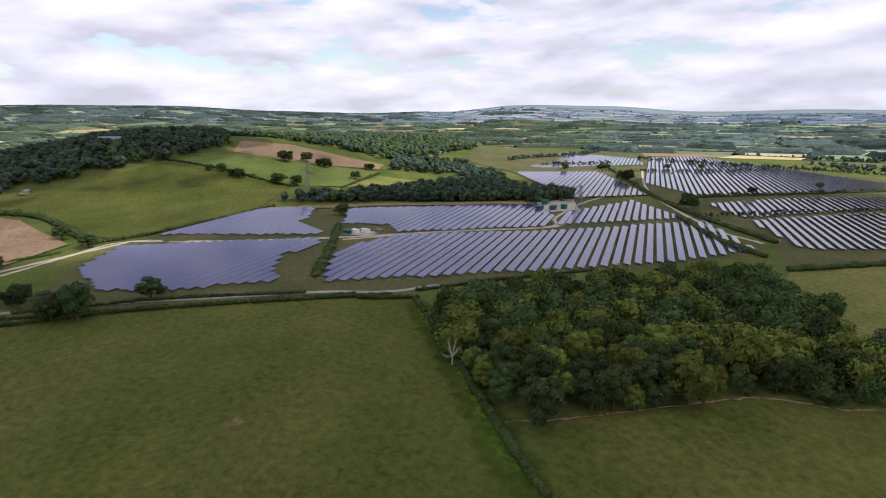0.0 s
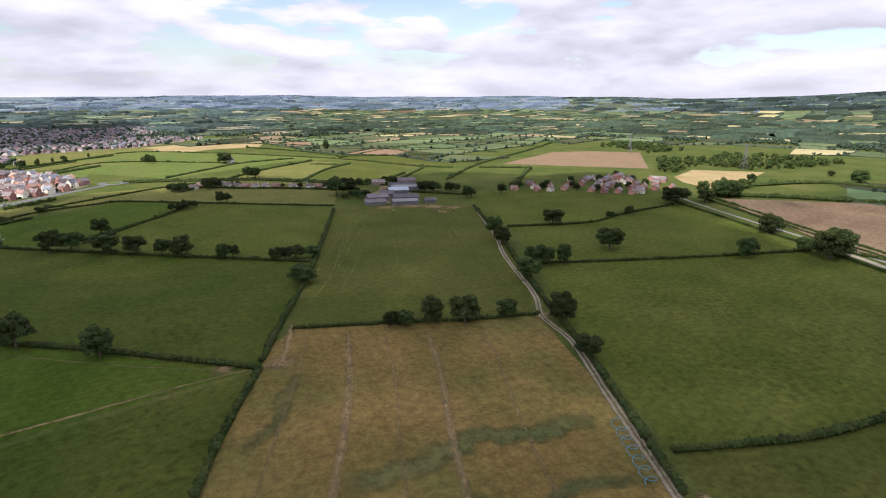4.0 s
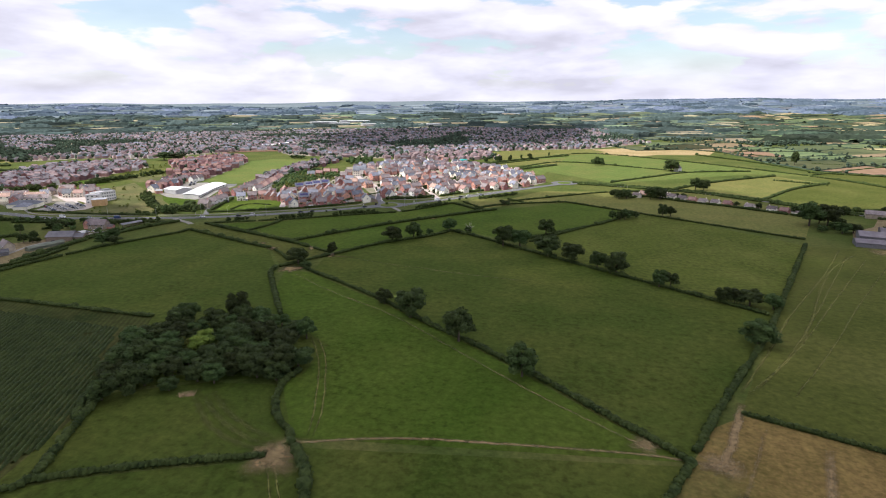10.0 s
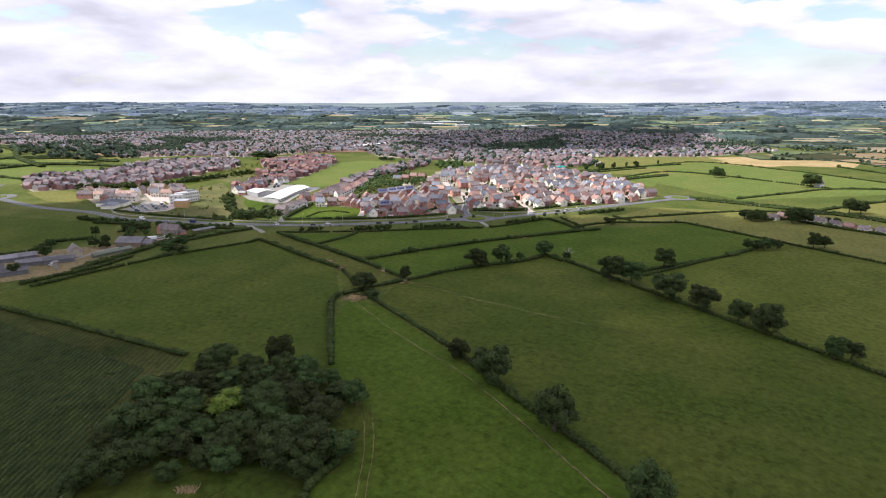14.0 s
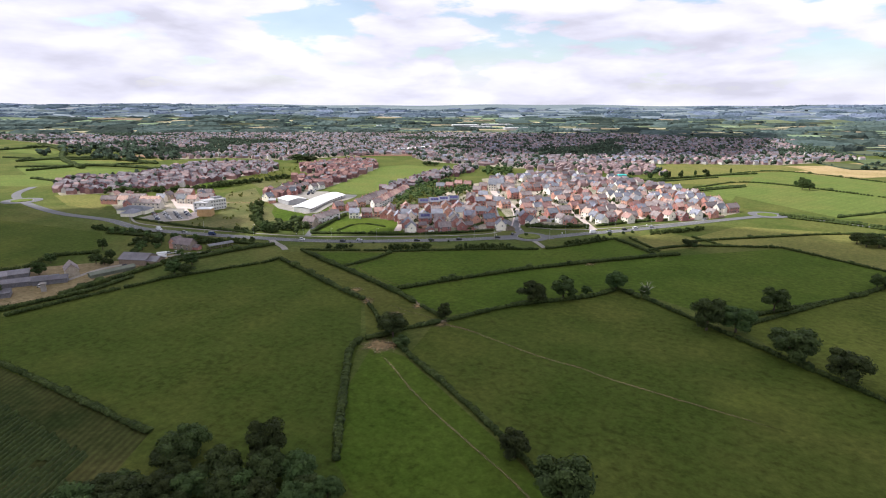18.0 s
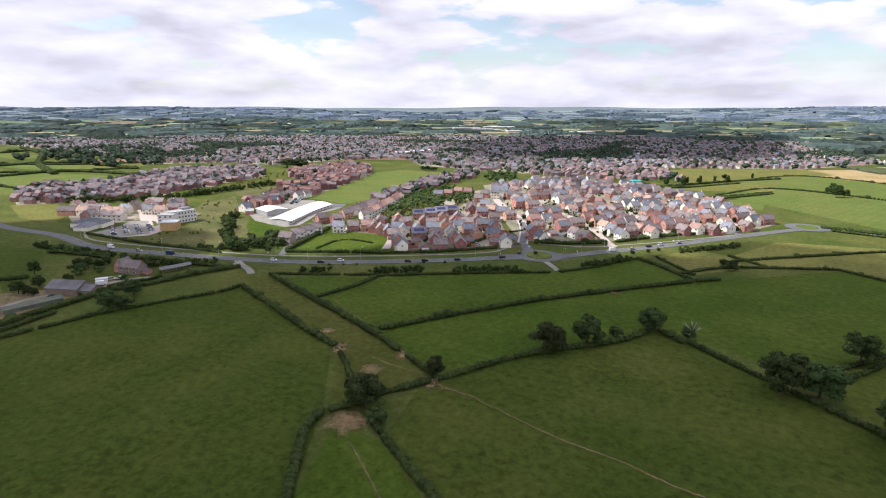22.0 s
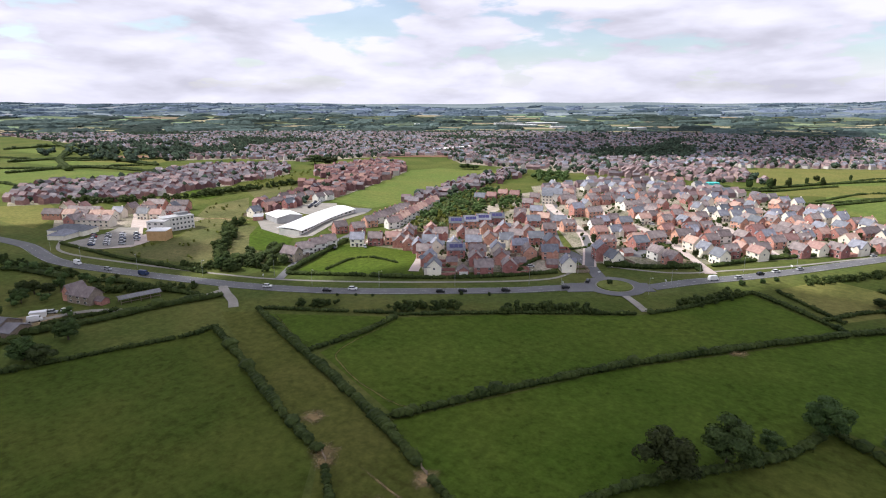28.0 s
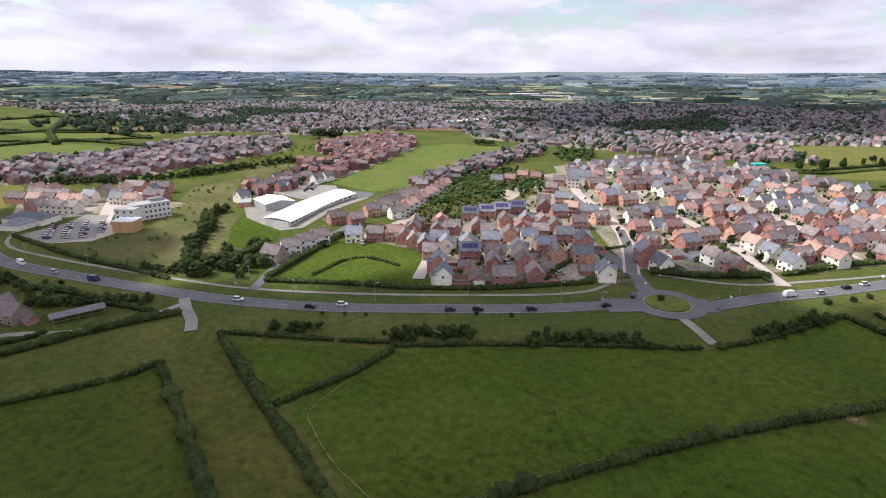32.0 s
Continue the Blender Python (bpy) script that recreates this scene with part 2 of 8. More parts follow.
EARTH = grass("trodden_earth", (0.215, 0.148, 0.078), (0.310, 0.222, 0.122), dry=(0.12, 0.11, 0.045), drift=0.7)
RUT = grass("stony_rut", (0.20, 0.165, 0.125), (0.34, 0.285, 0.225), dry=(0.12, 0.12, 0.05), drift=0.6)
FARLAND = grass("far_land", (0.043, 0.063, 0.014), (0.072, 0.090, 0.023))
GARDEN = grass("gardens", (0.095, 0.100, 0.060), (0.44, 0.37, 0.32), dry=(0.06, 0.075, 0.03), drift=0.55)
# Darker copy of the far leaf, for slopes facing the sun; hazed blue.
LEAF_SCARP_DARK = material("hanging_wood_leaf", (0.0282, 0.0422, 0.0391), (0.0516, 0.0688, 0.0626), 1.0, 0.01, 8.0, where="World", per="island", spread=0.2, spec=0.0)
# Distance haze is painted into these three: blue-grey leaf, grass and stubble.
LEAF_DOWNS_HAZE = material("downland_leaf", (0.0791, 0.1081, 0.1423), (0.1199, 0.1542, 0.1950), 1.0, 0.01, 8.0, where="World", per="island", spread=0.2, spec=0.0)
DOWNS_HAZE = material("downland", (0.1181, 0.1517, 0.1637), (0.1758, 0.2093, 0.2214), 1.0, 0.004, 9.0, where="World", per="island", spread=0.2, spec=0.0)
DOWNS_GOLD_HAZE = material("downland_stubble", (0.1610, 0.1750, 0.1932), (0.2100, 0.2212, 0.2352), 1.0, 0.004, 9.0, where="World", per="island", spread=0.15, spec=0.0)
# Blue raised in the green as a slight haze tint.
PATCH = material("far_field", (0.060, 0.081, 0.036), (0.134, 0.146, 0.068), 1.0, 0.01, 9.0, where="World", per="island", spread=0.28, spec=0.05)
LEAF = material("oak_leaf", (0.024, 0.041, 0.012), (0.061, 0.086, 0.023), 0.75, 0.5, 5.0, per="object", spread=0.18, spec=0.15)
LEAF_PALE = material("pale_leaf", (0.0650, 0.1000, 0.0143), (0.1638, 0.1875, 0.0319), 0.75, 0.5, 5.0, per="object", spread=0.18, spec=0.15)
LEAF_GARDEN = material("garden_leaf", (0.065, 0.092, 0.034), (0.16, 0.195, 0.078), 0.8, 0.3, 6.0, where="World", per="island", spread=0.2, spec=0.1)
LEAF_HEDGE = material("hedge_leaf", (0.020, 0.034, 0.010), (0.058, 0.078, 0.021), 0.85, 0.12, 6.0, where="World", spec=0.1)
# Leaf for distant trees, with a little haze blue in its colour.
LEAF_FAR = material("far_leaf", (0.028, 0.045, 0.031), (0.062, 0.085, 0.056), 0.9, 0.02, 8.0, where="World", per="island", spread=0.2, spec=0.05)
# Leaf muted and blued: haze of the middle distance put into the colour.
LEAF_MID_HAZE = material("middle_distance_leaf", (0.0363, 0.0561, 0.0517), (0.0682, 0.0924, 0.0814), 0.9, 0.02, 8.0, where="World", per="island", spread=0.22, spec=0.05)
BARK = material("bark", (0.05, 0.038, 0.028), (0.13, 0.10, 0.075), 0.95, 1.5, 6.0, 0.4)
CUTWOOD = material("fresh_cut_wood", (0.27, 0.175, 0.105), (0.42, 0.29, 0.18), 0.95, 1.5, 6.0)
DEADWOOD = material("dead_wood", (0.30, 0.27, 0.23), (0.5, 0.46, 0.4), 0.95, 1.5, 6.0)
ASPHALT = material("asphalt", (0.105, 0.105, 0.112), (0.15, 0.15, 0.158), 0.85, 0.08, 20.0, where="World")
CONCRETE = material("concrete", (0.20, 0.185, 0.165), (0.31, 0.29, 0.26), 0.9, 0.1, 20.0, where="World")
GRAVEL = material("pale_gravel", (0.2880, 0.2480, 0.1920), (0.4480, 0.3920, 0.3200), 0.95, 0.15, 18.0, where="World")
PAVING = material("block_paving", (0.38, 0.31, 0.28), (0.54, 0.46, 0.42), 0.9, 0.15, 18.0, where="World")
PAINT = material("road_paint", (0.36, 0.36, 0.35), (0.52, 0.52, 0.51), 0.6, 0.5, 8.0)
BRICK = material("red_brick", (0.300, 0.132, 0.104), (0.545, 0.290, 0.240), 0.9, 0.6, 8.0, 0.1, per="object", spread=0.14)
CREAM = material("cream_render", (0.6814, 0.6281, 0.5216), (0.8517, 0.7986, 0.6921), 0.9, 0.4, 8.0, per="object", spread=0.08)
WHITEWALL = material("white_render", (0.6567, 0.6361, 0.5951), (0.8106, 0.7901, 0.7490), 0.85, 0.4, 8.0)
STONE = material("stone_wall", (0.26, 0.22, 0.17), (0.42, 0.36, 0.28), 0.95, 0.7, 8.0, 0.3, per="object")
TILE_BROWN = material("brown_roof_tile", (0.130, 0.106, 0.106), (0.275, 0.228, 0.226), 0.85, 0.5, 12.0, 0.2, per="object", spread=0.14)
TILE_RED = material("terracotta_roof_tile", (0.245, 0.148, 0.128), (0.41, 0.262, 0.230), 0.85, 0.5, 12.0, 0.2, per="object", spread=0.16)
SLATE = material("grey_slate", (0.115, 0.122, 0.148), (0.225, 0.236, 0.272), 0.6, 0.5, 12.0, 0.1, per="object", spread=0.16)
SHEET = material("fibre_cement_sheet", (0.118, 0.104, 0.114), (0.205, 0.184, 0.198), 0.8, 0.2, 12.0, per="object", spread=0.22)
OLDSHEET = material("old_asbestos_sheet", (0.115, 0.11, 0.12), (0.21, 0.20, 0.215), 0.85, 0.2, 12.0, per="object", spread=0.2)
OLIVEBOARD = material("olive_green_sheet", (0.10, 0.115, 0.085), (0.17, 0.185, 0.14), 0.8, 0.3, 10.0)
PALESHEET = material("weathered_pale_sheet", (0.1958, 0.1930, 0.2016), (0.2650, 0.2592, 0.2707), 0.7, 0.2, 12.0)
BLUESHEET = material("pale_blue_steel_sheet", (0.3060, 0.3655, 0.4420), (0.4080, 0.4760, 0.5610), 0.5, 0.2, 12.0)
WHITEROOF = material("white_roof_membrane", (0.6864, 0.6864, 0.6952), (0.7568, 0.7568, 0.7568), 0.55, 0.1, 10.0)
BUFF = material("buff_brick", (0.42, 0.26, 0.12), (0.58, 0.38, 0.19), 0.9, 0.5, 10.0)
GREYWALL = material("grey_cladding", (0.30, 0.30, 0.31), (0.42, 0.42, 0.43), 0.6, 0.3, 10.0)
TURQ = material("turquoise_cladding", (0.06, 0.46, 0.44), (0.09, 0.56, 0.52), 0.6, 0.3, 10.0)
GREENBOX = material("green_steel", (0.012, 0.075, 0.058), (0.02, 0.11, 0.085), 0.5, 0.4, 10.0)
FRAME = material("white_window_frame", (0.70, 0.70, 0.68), (0.80, 0.80, 0.78), 0.5, 2.0, 6.0)
GLASS = material("window_glass", (0.02, 0.025, 0.03), (0.05, 0.055, 0.06), 0.08, 0.5, 4.0, spec=0.6)
DOORWOOD = material("door_paint", (0.05, 0.04, 0.045), (0.14, 0.08, 0.06), 0.5, 1.0, 6.0, per="object", spread=0.3)
PANEL = material("solar_glass", (0.040, 0.040, 0.120), (0.058, 0.058, 0.155), 0.12, 0.02, 30.0, where="World", spec=0.42)
STEEL = material("galvanised_steel", (0.30, 0.31, 0.32), (0.46, 0.47, 0.48), 0.5, 1.0, 6.0, metal=0.7)
DARKSTEEL = material("dark_steel", (0.10, 0.10, 0.11), (0.2, 0.2, 0.21), 0.6, 1.0, 6.0)
PIPE = material("blue_polythene_pipe", (0.05, 0.20, 0.30), (0.09, 0.29, 0.40), 0.5, 1.0, 6.0)
TIMBER = material("weathered_timber", (0.16, 0.12, 0.09), (0.30, 0.24, 0.18), 0.9, 1.5, 8.0)
RUBBER = material("tyre_rubber", (0.015, 0.015, 0.015), (0.035, 0.035, 0.035), 0.9, 2.0, 6.0)
CAR_PAINT = [material("car_paint_" + c, v, v, 0.25, 1.0, 4.0, spec=0.6) for c, v in (("white", (0.75, 0.75, 0.75)), ("black", (0.02, 0.02, 0.022)), ("silver", (0.45, 0.46, 0.47)), ("blue", (0.03, 0.05, 0.12)), ("red", (0.3, 0.03, 0.025)))]
VAPOUR = bpy.data.materials.new("cloud_vapour")
VAPOUR.use_nodes = True
_n, _l = VAPOUR.node_tree.nodes, VAPOUR.node_tree.links
_n.clear()
_t, _d, _m, _o = (_n.new("ShaderNode" + k) for k in ("BsdfTranslucent", "BsdfDiffuse", "MixShader", "OutputMaterial"))
_t.inputs[0].default_value, _d.inputs[0].default_value, _m.inputs[0].default_value = (0.98, 0.98, 0.99, 1), (0.9, 0.9, 0.92, 1), 0.25
_l.new(_t.outputs[0], _m.inputs[1])
_l.new(_d.outputs[0], _m.inputs[2])
_l.new(_m.outputs[0], _o.inputs[0])


def thin_cloud(name, clear):
    """Cloud through which the share clear of the sunlight passes at each surface."""
    m = bpy.data.materials.new(name)
    m.use_nodes = True
    n, l = m.node_tree.nodes, m.node_tree.links
    n.clear()
    glow, gap, mix, out = (n.new("ShaderNode" + k) for k in ("BsdfTranslucent", "BsdfTransparent", "MixShader", "OutputMaterial"))
    glow.inputs[0].default_value, mix.inputs[0].default_value = (0.98, 0.98, 0.99, 1), clear
    l.new(glow.outputs[0], mix.inputs[1])
    l.new(gap.outputs[0], mix.inputs[2])
    l.new(mix.outputs[0], out.inputs[0])
    return m


HAZE, WISP = thin_cloud("thin_cloud_vapour", 0.5), thin_cloud("wisp_of_cloud", 0.87)


def worn(mat):
    """The same ground where wear fades out into the turf: mesh attribute 'wear' runs from 1 to 0 at its ragged edge."""
    m = mat.copy()
    m.name = mat.name + "_fading"
    n, l = m.node_tree.nodes, m.node_tree.links
    b, out = n["Principled BSDF"], n["Material Output"]
    at = n.new("ShaderNodeAttribute")
    at.attribute_name = "wear"
    geo = n.new("ShaderNodeNewGeometry")
    rough = n.new("ShaderNodeTexNoise")
    rough.inputs["Scale"].default_value, rough.inputs["Detail"].default_value = 0.55, 6.0
    rough.inputs["Roughness"].default_value = 0.65
    l.new(geo.outputs["Position"], rough.inputs["Vector"])
    both = n.new("ShaderNodeMath")
    both.operation, both.inputs[1].default_value = "MULTIPLY_ADD", 0.9
    l.new(rough.outputs["Fac"], both.inputs[0])
    l.new(at.outputs["Fac"], both.inputs[2])
    r = n.new("ShaderNodeMapRange")
    r.inputs["From Min"].default_value, r.inputs["From Max"].default_value = 0.5, 1.55
    r.inputs["To Max"].default_value = 0.92
    l.new(both.outputs[0], r.inputs["Value"])
    clear, mix = n.new("ShaderNodeBsdfTransparent"), n.new("ShaderNodeMixShader")
    l.new(r.outputs[0], mix.inputs[0])
    l.new(clear.outputs[0], mix.inputs[1])
    l.new(b.outputs[0], mix.inputs[2])
    l.new(mix.outputs[0], out.inputs[0])
    return m


EARTH_WORN, RUT_WORN, DRY_WORN, DAMP_WORN, LUSH_WORN = worn(EARTH), worn(RUT), worn(MEADOW), worn(DAMP), worn(LUSH)
WORN_KIND = {EARTH: EARTH_WORN, RUT: RUT_WORN, MEADOW: DRY_WORN, DAMP: DAMP_WORN, OLIVE: DRY_WORN, LUSH: LUSH_WORN}


# ---- the land ----
def sstep(a, b, v):
    u = min(1.0, max(0.0, (v - a) / (b - a)))
    return u * u * (3 - 2 * u)


def bump(v):
    return 0.5 * (1 + math.cos(math.pi * v)) if v < 1 else 0.0


HILLS = ((1028.0, -105.0, 97.0, 58.0, 420.0, 430.0), (1150.0, -520.0, 118.0, 36.0, 420.0, 380.0))


def height(x, y):
    """Height of the land: a flat vale, a wooded hill to the east and a far rim raised to fit the camera's skyline."""
    dx, dy = x - 40.0, y - 200.0
    d = math.hypot(dx, dy)
    az = math.degrees(math.atan2(dx, dy)) % 360
    z = 0.0
    for cx, cy, turn, top, along, across in HILLS:
        hx, hy, a = x - cx, y - cy, radians(turn)
        u, v = hx * math.sin(a) + hy * math.cos(a), hx * math.cos(a) - hy * math.sin(a)
        z += top * bump(math.hypot(u / along, v / across))
    # Rim heights set so that the land meets the skyline seen by the camera.
    if d > 2300:
        top = 88 + 5 * math.sin(az * 0.21) + 3 * math.sin(az * 0.57 + 1)
        top += 52 * sstep(53, 71, az) * (1 - sstep(93, 117, az)) + 48 * sstep(124, 131, az) * (1 - sstep(139, 147, az))
        top += 25 * max(0.0, math.cos(radians(az - 18))) ** 2
        z += top * sstep(2300, 4650, d) ** 1.3
    return z


def mesh_of(name, verts, faces, mats, slots=None):
    me = bpy.data.meshes.new(name)
    me.from_pydata(verts, [], faces)
    for m in mats if isinstance(mats, (list, tuple)) else [mats]:
        me.materials.append(m)
    if slots is not None:
        me.polygons.foreach_set("material_index", slots)
    me.update()
    return me


def part(name, bm, mat, parent, label=""):
    me = bpy.data.meshes.new(name)
    bm.to_mesh(me)
    bm.free()
    for m in mat if isinstance(mat, (list, tuple)) else [mat]:
        me.materials.append(m)
    ob = new(name, me)
    ob.parent = parent
    if label:
        ob["label"] = label
    return ob


def add_box(bm, cx, cy, cz, sx, sy, sz, turn=0.0, slot=0):
    m = Matrix.Translation((cx, cy, cz)) @ Matrix.Rotation(radians(turn), 4, "Z") @ Matrix.Diagonal((sx, sy, sz, 1))
    made = bmesh.ops.create_cube(bm, size=1.0, matrix=m)
    for f in {f for v in made["verts"] for f in v.link_faces}:
        f.material_index = slot
    return made["verts"]


def add_bar(bm, p, q, r, sides=6, r2=None):
    """A tapered bar from p to q."""
    p, q = Vector(p), Vector(q)
    m = Matrix.Translation((p + q) / 2) @ (q - p).to_track_quat("Z", "Y").to_matrix().to_4x4()
    bmesh.ops.create_cone(bm, cap_ends=True, segments=sides, radius1=r, radius2=r if r2 is None else r2, depth=(q - p).length, matrix=m)


def ground_sheet():
    radii, r = [0.0], 0.0
    while r < 4900:
        r += 25 if r < 1700 else 80
        radii.append(r)
    n = 288
    verts = [(40.0, 200.0, 0.0)]
    for r in radii[1:]:
        for k in range(n):
            x, y = 40 + r * math.sin(2 * math.pi * k / n), 200 + r * math.cos(2 * math.pi * k / n)
            verts.append((x, y, height(x, y) - (0.0 if r < 4800 else 60.0)))
    faces = [(0, 1 + (k + 1) % n, 1 + k) for k in range(n)]
    for i in range(len(radii) - 2):
        for k in range(n):
            p, q = 1 + i * n + k, 1 + i * n + (k + 1) % n
            faces.append((p, q, q + n, p + n))
    # Past 3300 m the sheet takes the colour with haze mixed in.
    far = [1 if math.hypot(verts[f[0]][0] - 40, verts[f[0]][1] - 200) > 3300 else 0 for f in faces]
    me = mesh_of("ground", verts, faces, [FARLAND, DOWNS_HAZE], far)
    me.polygons.foreach_set("use_smooth", [True] * len(faces))
    tagged(new("ground", me), "rolling green farmland reaching to a far rim coloured haze-blue", "ground", kind="structure")


ground_sheet()
LAYER = [0]


def patch(name, outline, mat, label, cat="field", z=0.05, kind="structure"):
    """A field or yard laid on the land, with its own small thickness."""
    LAYER[0] += 1
    z += 0.0012 * (LAYER[0] % 60)
    hilly = max(height(x, y) for x, y in outline) > 0.5
    bm = bmesh.new()
    bm.faces.new([bm.verts.new((x, y, 0)) for x, y in outline])
    if hilly:
        xs, ys = [p[0] for p in outline], [p[1] for p in outline]
        for axis, low, high in ((0, min(xs), max(xs)), (1, min(ys), max(ys))):
            for k in range(int(low // 22) + 1, int(high // 22) + 1):
                co, no = (22 * k, 0, 0) if axis == 0 else (0, 22 * k, 0), (1, 0, 0) if axis == 0 else (0, 1, 0)
                bmesh.ops.bisect_plane(bm, geom=bm.verts[:] + bm.edges[:] + bm.faces[:], plane_co=co, plane_no=no)
        z += 0.7
    for v in bm.verts:
        v.co.z = height(v.co.x, v.co.y) + z
    for f in bm.faces:
        if f.normal.z < 0:
            f.normal_flip()
    ob = part(name, bm, mat, None)
    return tagged(ob, label, cat, kind=kind)


def smooth_line(points, step=4.0):
    """The points of a gently curved line, about step metres apart."""
    p = [Vector((x, y, 0)) for x, y in points]
    p = [2 * p[0] - p[1]] + p + [2 * p[-1] - p[-2]]
    line = []
    for i in range(1, len(p) - 2):
        n = max(1, int((p[i + 1] - p[i]).length / step))
        for k in range(n):
            t = k / n
            line.append(0.5 * (2 * p[i] + (p[i + 1] - p[i - 1]) * t + (2 * p[i - 1] - 5 * p[i] + 4 * p[i + 1] - p[i + 2]) * t * t + (3 * p[i] - p[i - 1] - 3 * p[i + 1] + p[i + 2]) * t**3))
    return line + [p[-2]]


def ribbon(name, points, width, mat, label, cat="road", z=0.12, ragged=0.0, kind="structure", thick=0.08, flare=0.0):
    """A road, path or verge: a strip with a real edge, along a curved line."""
    LAYER[0] += 1
    z += 0.0012 * (LAYER[0] % 60)
    rng = random.Random(int(abs(points[0][0] * 7 + points[0][1])))
    line = smooth_line(points)
    verts, faces = [], []
    for i, c in enumerate(line):
        d = (line[min(i + 1, len(line) - 1)] - line[max(i - 1, 0)]).normalized()
        s = Vector((d.y, -d.x, 0))
        for k in (-1, 1):
            q = c + s * k * (width / 2 + rng.uniform(-ragged, ragged))
            g = height(q.x, q.y)
            g += 0.7 if g > 0.5 else 0.0
            verts += [(q.x, q.y, g + z), (q.x + s.x * k * flare, q.y + s.y * k * flare, g + z - thick)]
    for i in range(len(line) - 1):
        b = 4 * i
        faces += [(b, b + 4, b + 6, b + 2), (b + 1, b + 5, b + 4, b), (b + 2, b + 6, b + 7, b + 3)]
    me = mesh_of(name, verts, faces, mat)
    return tagged(new(name, me), label, cat, kind=kind)


def trail(name, points, width, mat, label, cat="path", z=0.12, ragged=0.2, strength=1.0):
    """Ground worn along a line, fading into the grass on either side."""
    LAYER[0] += 1
    z += 0.0012 * (LAYER[0] % 60)
    rng = random.Random(int(abs(points[0][0] * 7 + points[0][1])))
    line = smooth_line(points, 3.0)
    verts, faces, wear = [], [], []
    for i, c in enumerate(line):
        d = (line[min(i + 1, len(line) - 1)] - line[max(i - 1, 0)]).normalized()
        s = Vector((d.y, -d.x, 0))
        slip, end = rng.uniform(-ragged, ragged), min(1.0, 0.35 + 0.2 * min(i, len(line) - 1 - i))
        for k, v in ((-1.2, 0.0), (-0.55, 0.75), (0.0, 1.0), (0.55, 0.75), (1.2, 0.0)):
            q = c + s * (k * width / 2 * rng.uniform(0.85, 1.15) + slip)
            g = height(q.x, q.y)
            verts.append((q.x, q.y, g + z + (0.7 if g > 0.5 else 0.0)))
            wear.append(v * strength * end)
    for i in range(len(line) - 1):
        faces += [(5 * i + k, 5 * i + 5 + k, 5 * i + 6 + k, 5 * i + 1 + k) for k in range(4)]
    me = mesh_of(name, verts, faces, WORN_KIND[mat])
    me.attributes.new("wear", "FLOAT", "POINT").data.foreach_set("value", wear)
    return tagged(new(name, me), label, cat, kind="structure")


def blotch(name, x, y, r, mat, label, cat="bare ground", z=0.14, strength=1.0):
    """A trodden patch that thins out into the grass."""
    LAYER[0] += 1
    z += 0.0012 * (LAYER[0] % 60)
    rng = random.Random(int(x * 3 + y))
    n = 22
    wide = [r * rng.uniform(0.75, 1.35) for _ in range(n)]
    verts, wear = [(x, y, z)], [1.0]
    for f, v in ((0.5, 0.95), (0.95, 0.6), (1.6, 0.0)):
        for k in range(n):
            a = 2 * math.pi * k / n
            verts.append((x + wide[k] * f * math.cos(a), y + wide[k] * f * math.sin(a), z))
            wear.append(v * strength)
    faces = [(0, 1 + k, 1 + (k + 1) % n) for k in range(n)]
    for ring in range(2):
        b = 1 + ring * n
        faces += [(b + k, b + n + k, b + n + (k + 1) % n, b + (k + 1) % n) for k in range(n)]
    me = mesh_of(name, verts, faces, WORN_KIND[mat])
    me.attributes.new("wear", "FLOAT", "POINT").data.foreach_set("value", wear)
    return tagged(new(name, me), label, cat, kind="structure")


# ---- the fields ----
G1 = "grazed green pasture enclosed by hedges"
patch("field", [(88,137),(112,200),(121,222),(131,232),(236,201),(215,128),(198,84),(190,60),(170,10),(60,40)], HAY, "cut hay field with pale dry stripes and wheel marks")
patch("field", [(-65,129),(-58,137),(-34,151),(-4,165),(8,168),(20,143),(30,108),(60,38),(0,40),(-70,90)], PASTURE, "dark green field corner below the copse")
patch("field", [(2,174),(112,199),(88,137),(60,40),(30,110),(22,145)], PASTURE, "dark green grass field beside the hay field")
patch("field", [(131,236),(236,204),(262,248),(290,320),(338,450),(302,470),(250,486),(217,485),(177,375)], OLIVE, "worn pasture in front of the farm buildings")
patch("field", [(-85,330),(-24,296),(39,255),(88,219),(112,202),(152,303),(163,331),(49,403),(-34,462),(-76,416),(-95,367)], PASTURE, G1)
patch("field", [(163,331),(215,486),(149,547),(101,575),(61,496),(20,440),(49,403)], SPRING, G1)
patch("field", [(244,195),(285,269),(371,242),(463,218),(480,200),(440,135),(402,62),(349,70),(297,81),(212,99),(229,155)], SPRING, G1)
patch("field", [(285,269),(321,361),(387,348),(512,377),(530,402),(500,300),(463,220),(371,244)], SPRING, G1)
patch("field", [(321,365),(338,450),(359,509),(424,522),(480,470),(540,420),(512,379),(436,365),(387,350)], SPRING, G1)
patch("field", [(212,97),(297,79),(349,68),(400,58),(366,-61),(333,-119),(278,-103),(191,-75),(150,-20),(175,40)], OLIVE, "wide grazed pasture beside the lane")
patch("field", [(-20,184),(-2,178),(112,201),(88,217),(39,253),(-24,294),(-85,328),(-102,328),(-86,293),(-63,264),(-23,215)], LUSH, "narrow rich green pasture crossed by a worn path")
patch("field", [(-258,336),(-237,401),(-202,388),(-142,369),(-110,330),(-86,293),(-63,264),(-120,243),(-212,235),(-270,236)], PASTURE, "large rough pasture next to the farm")
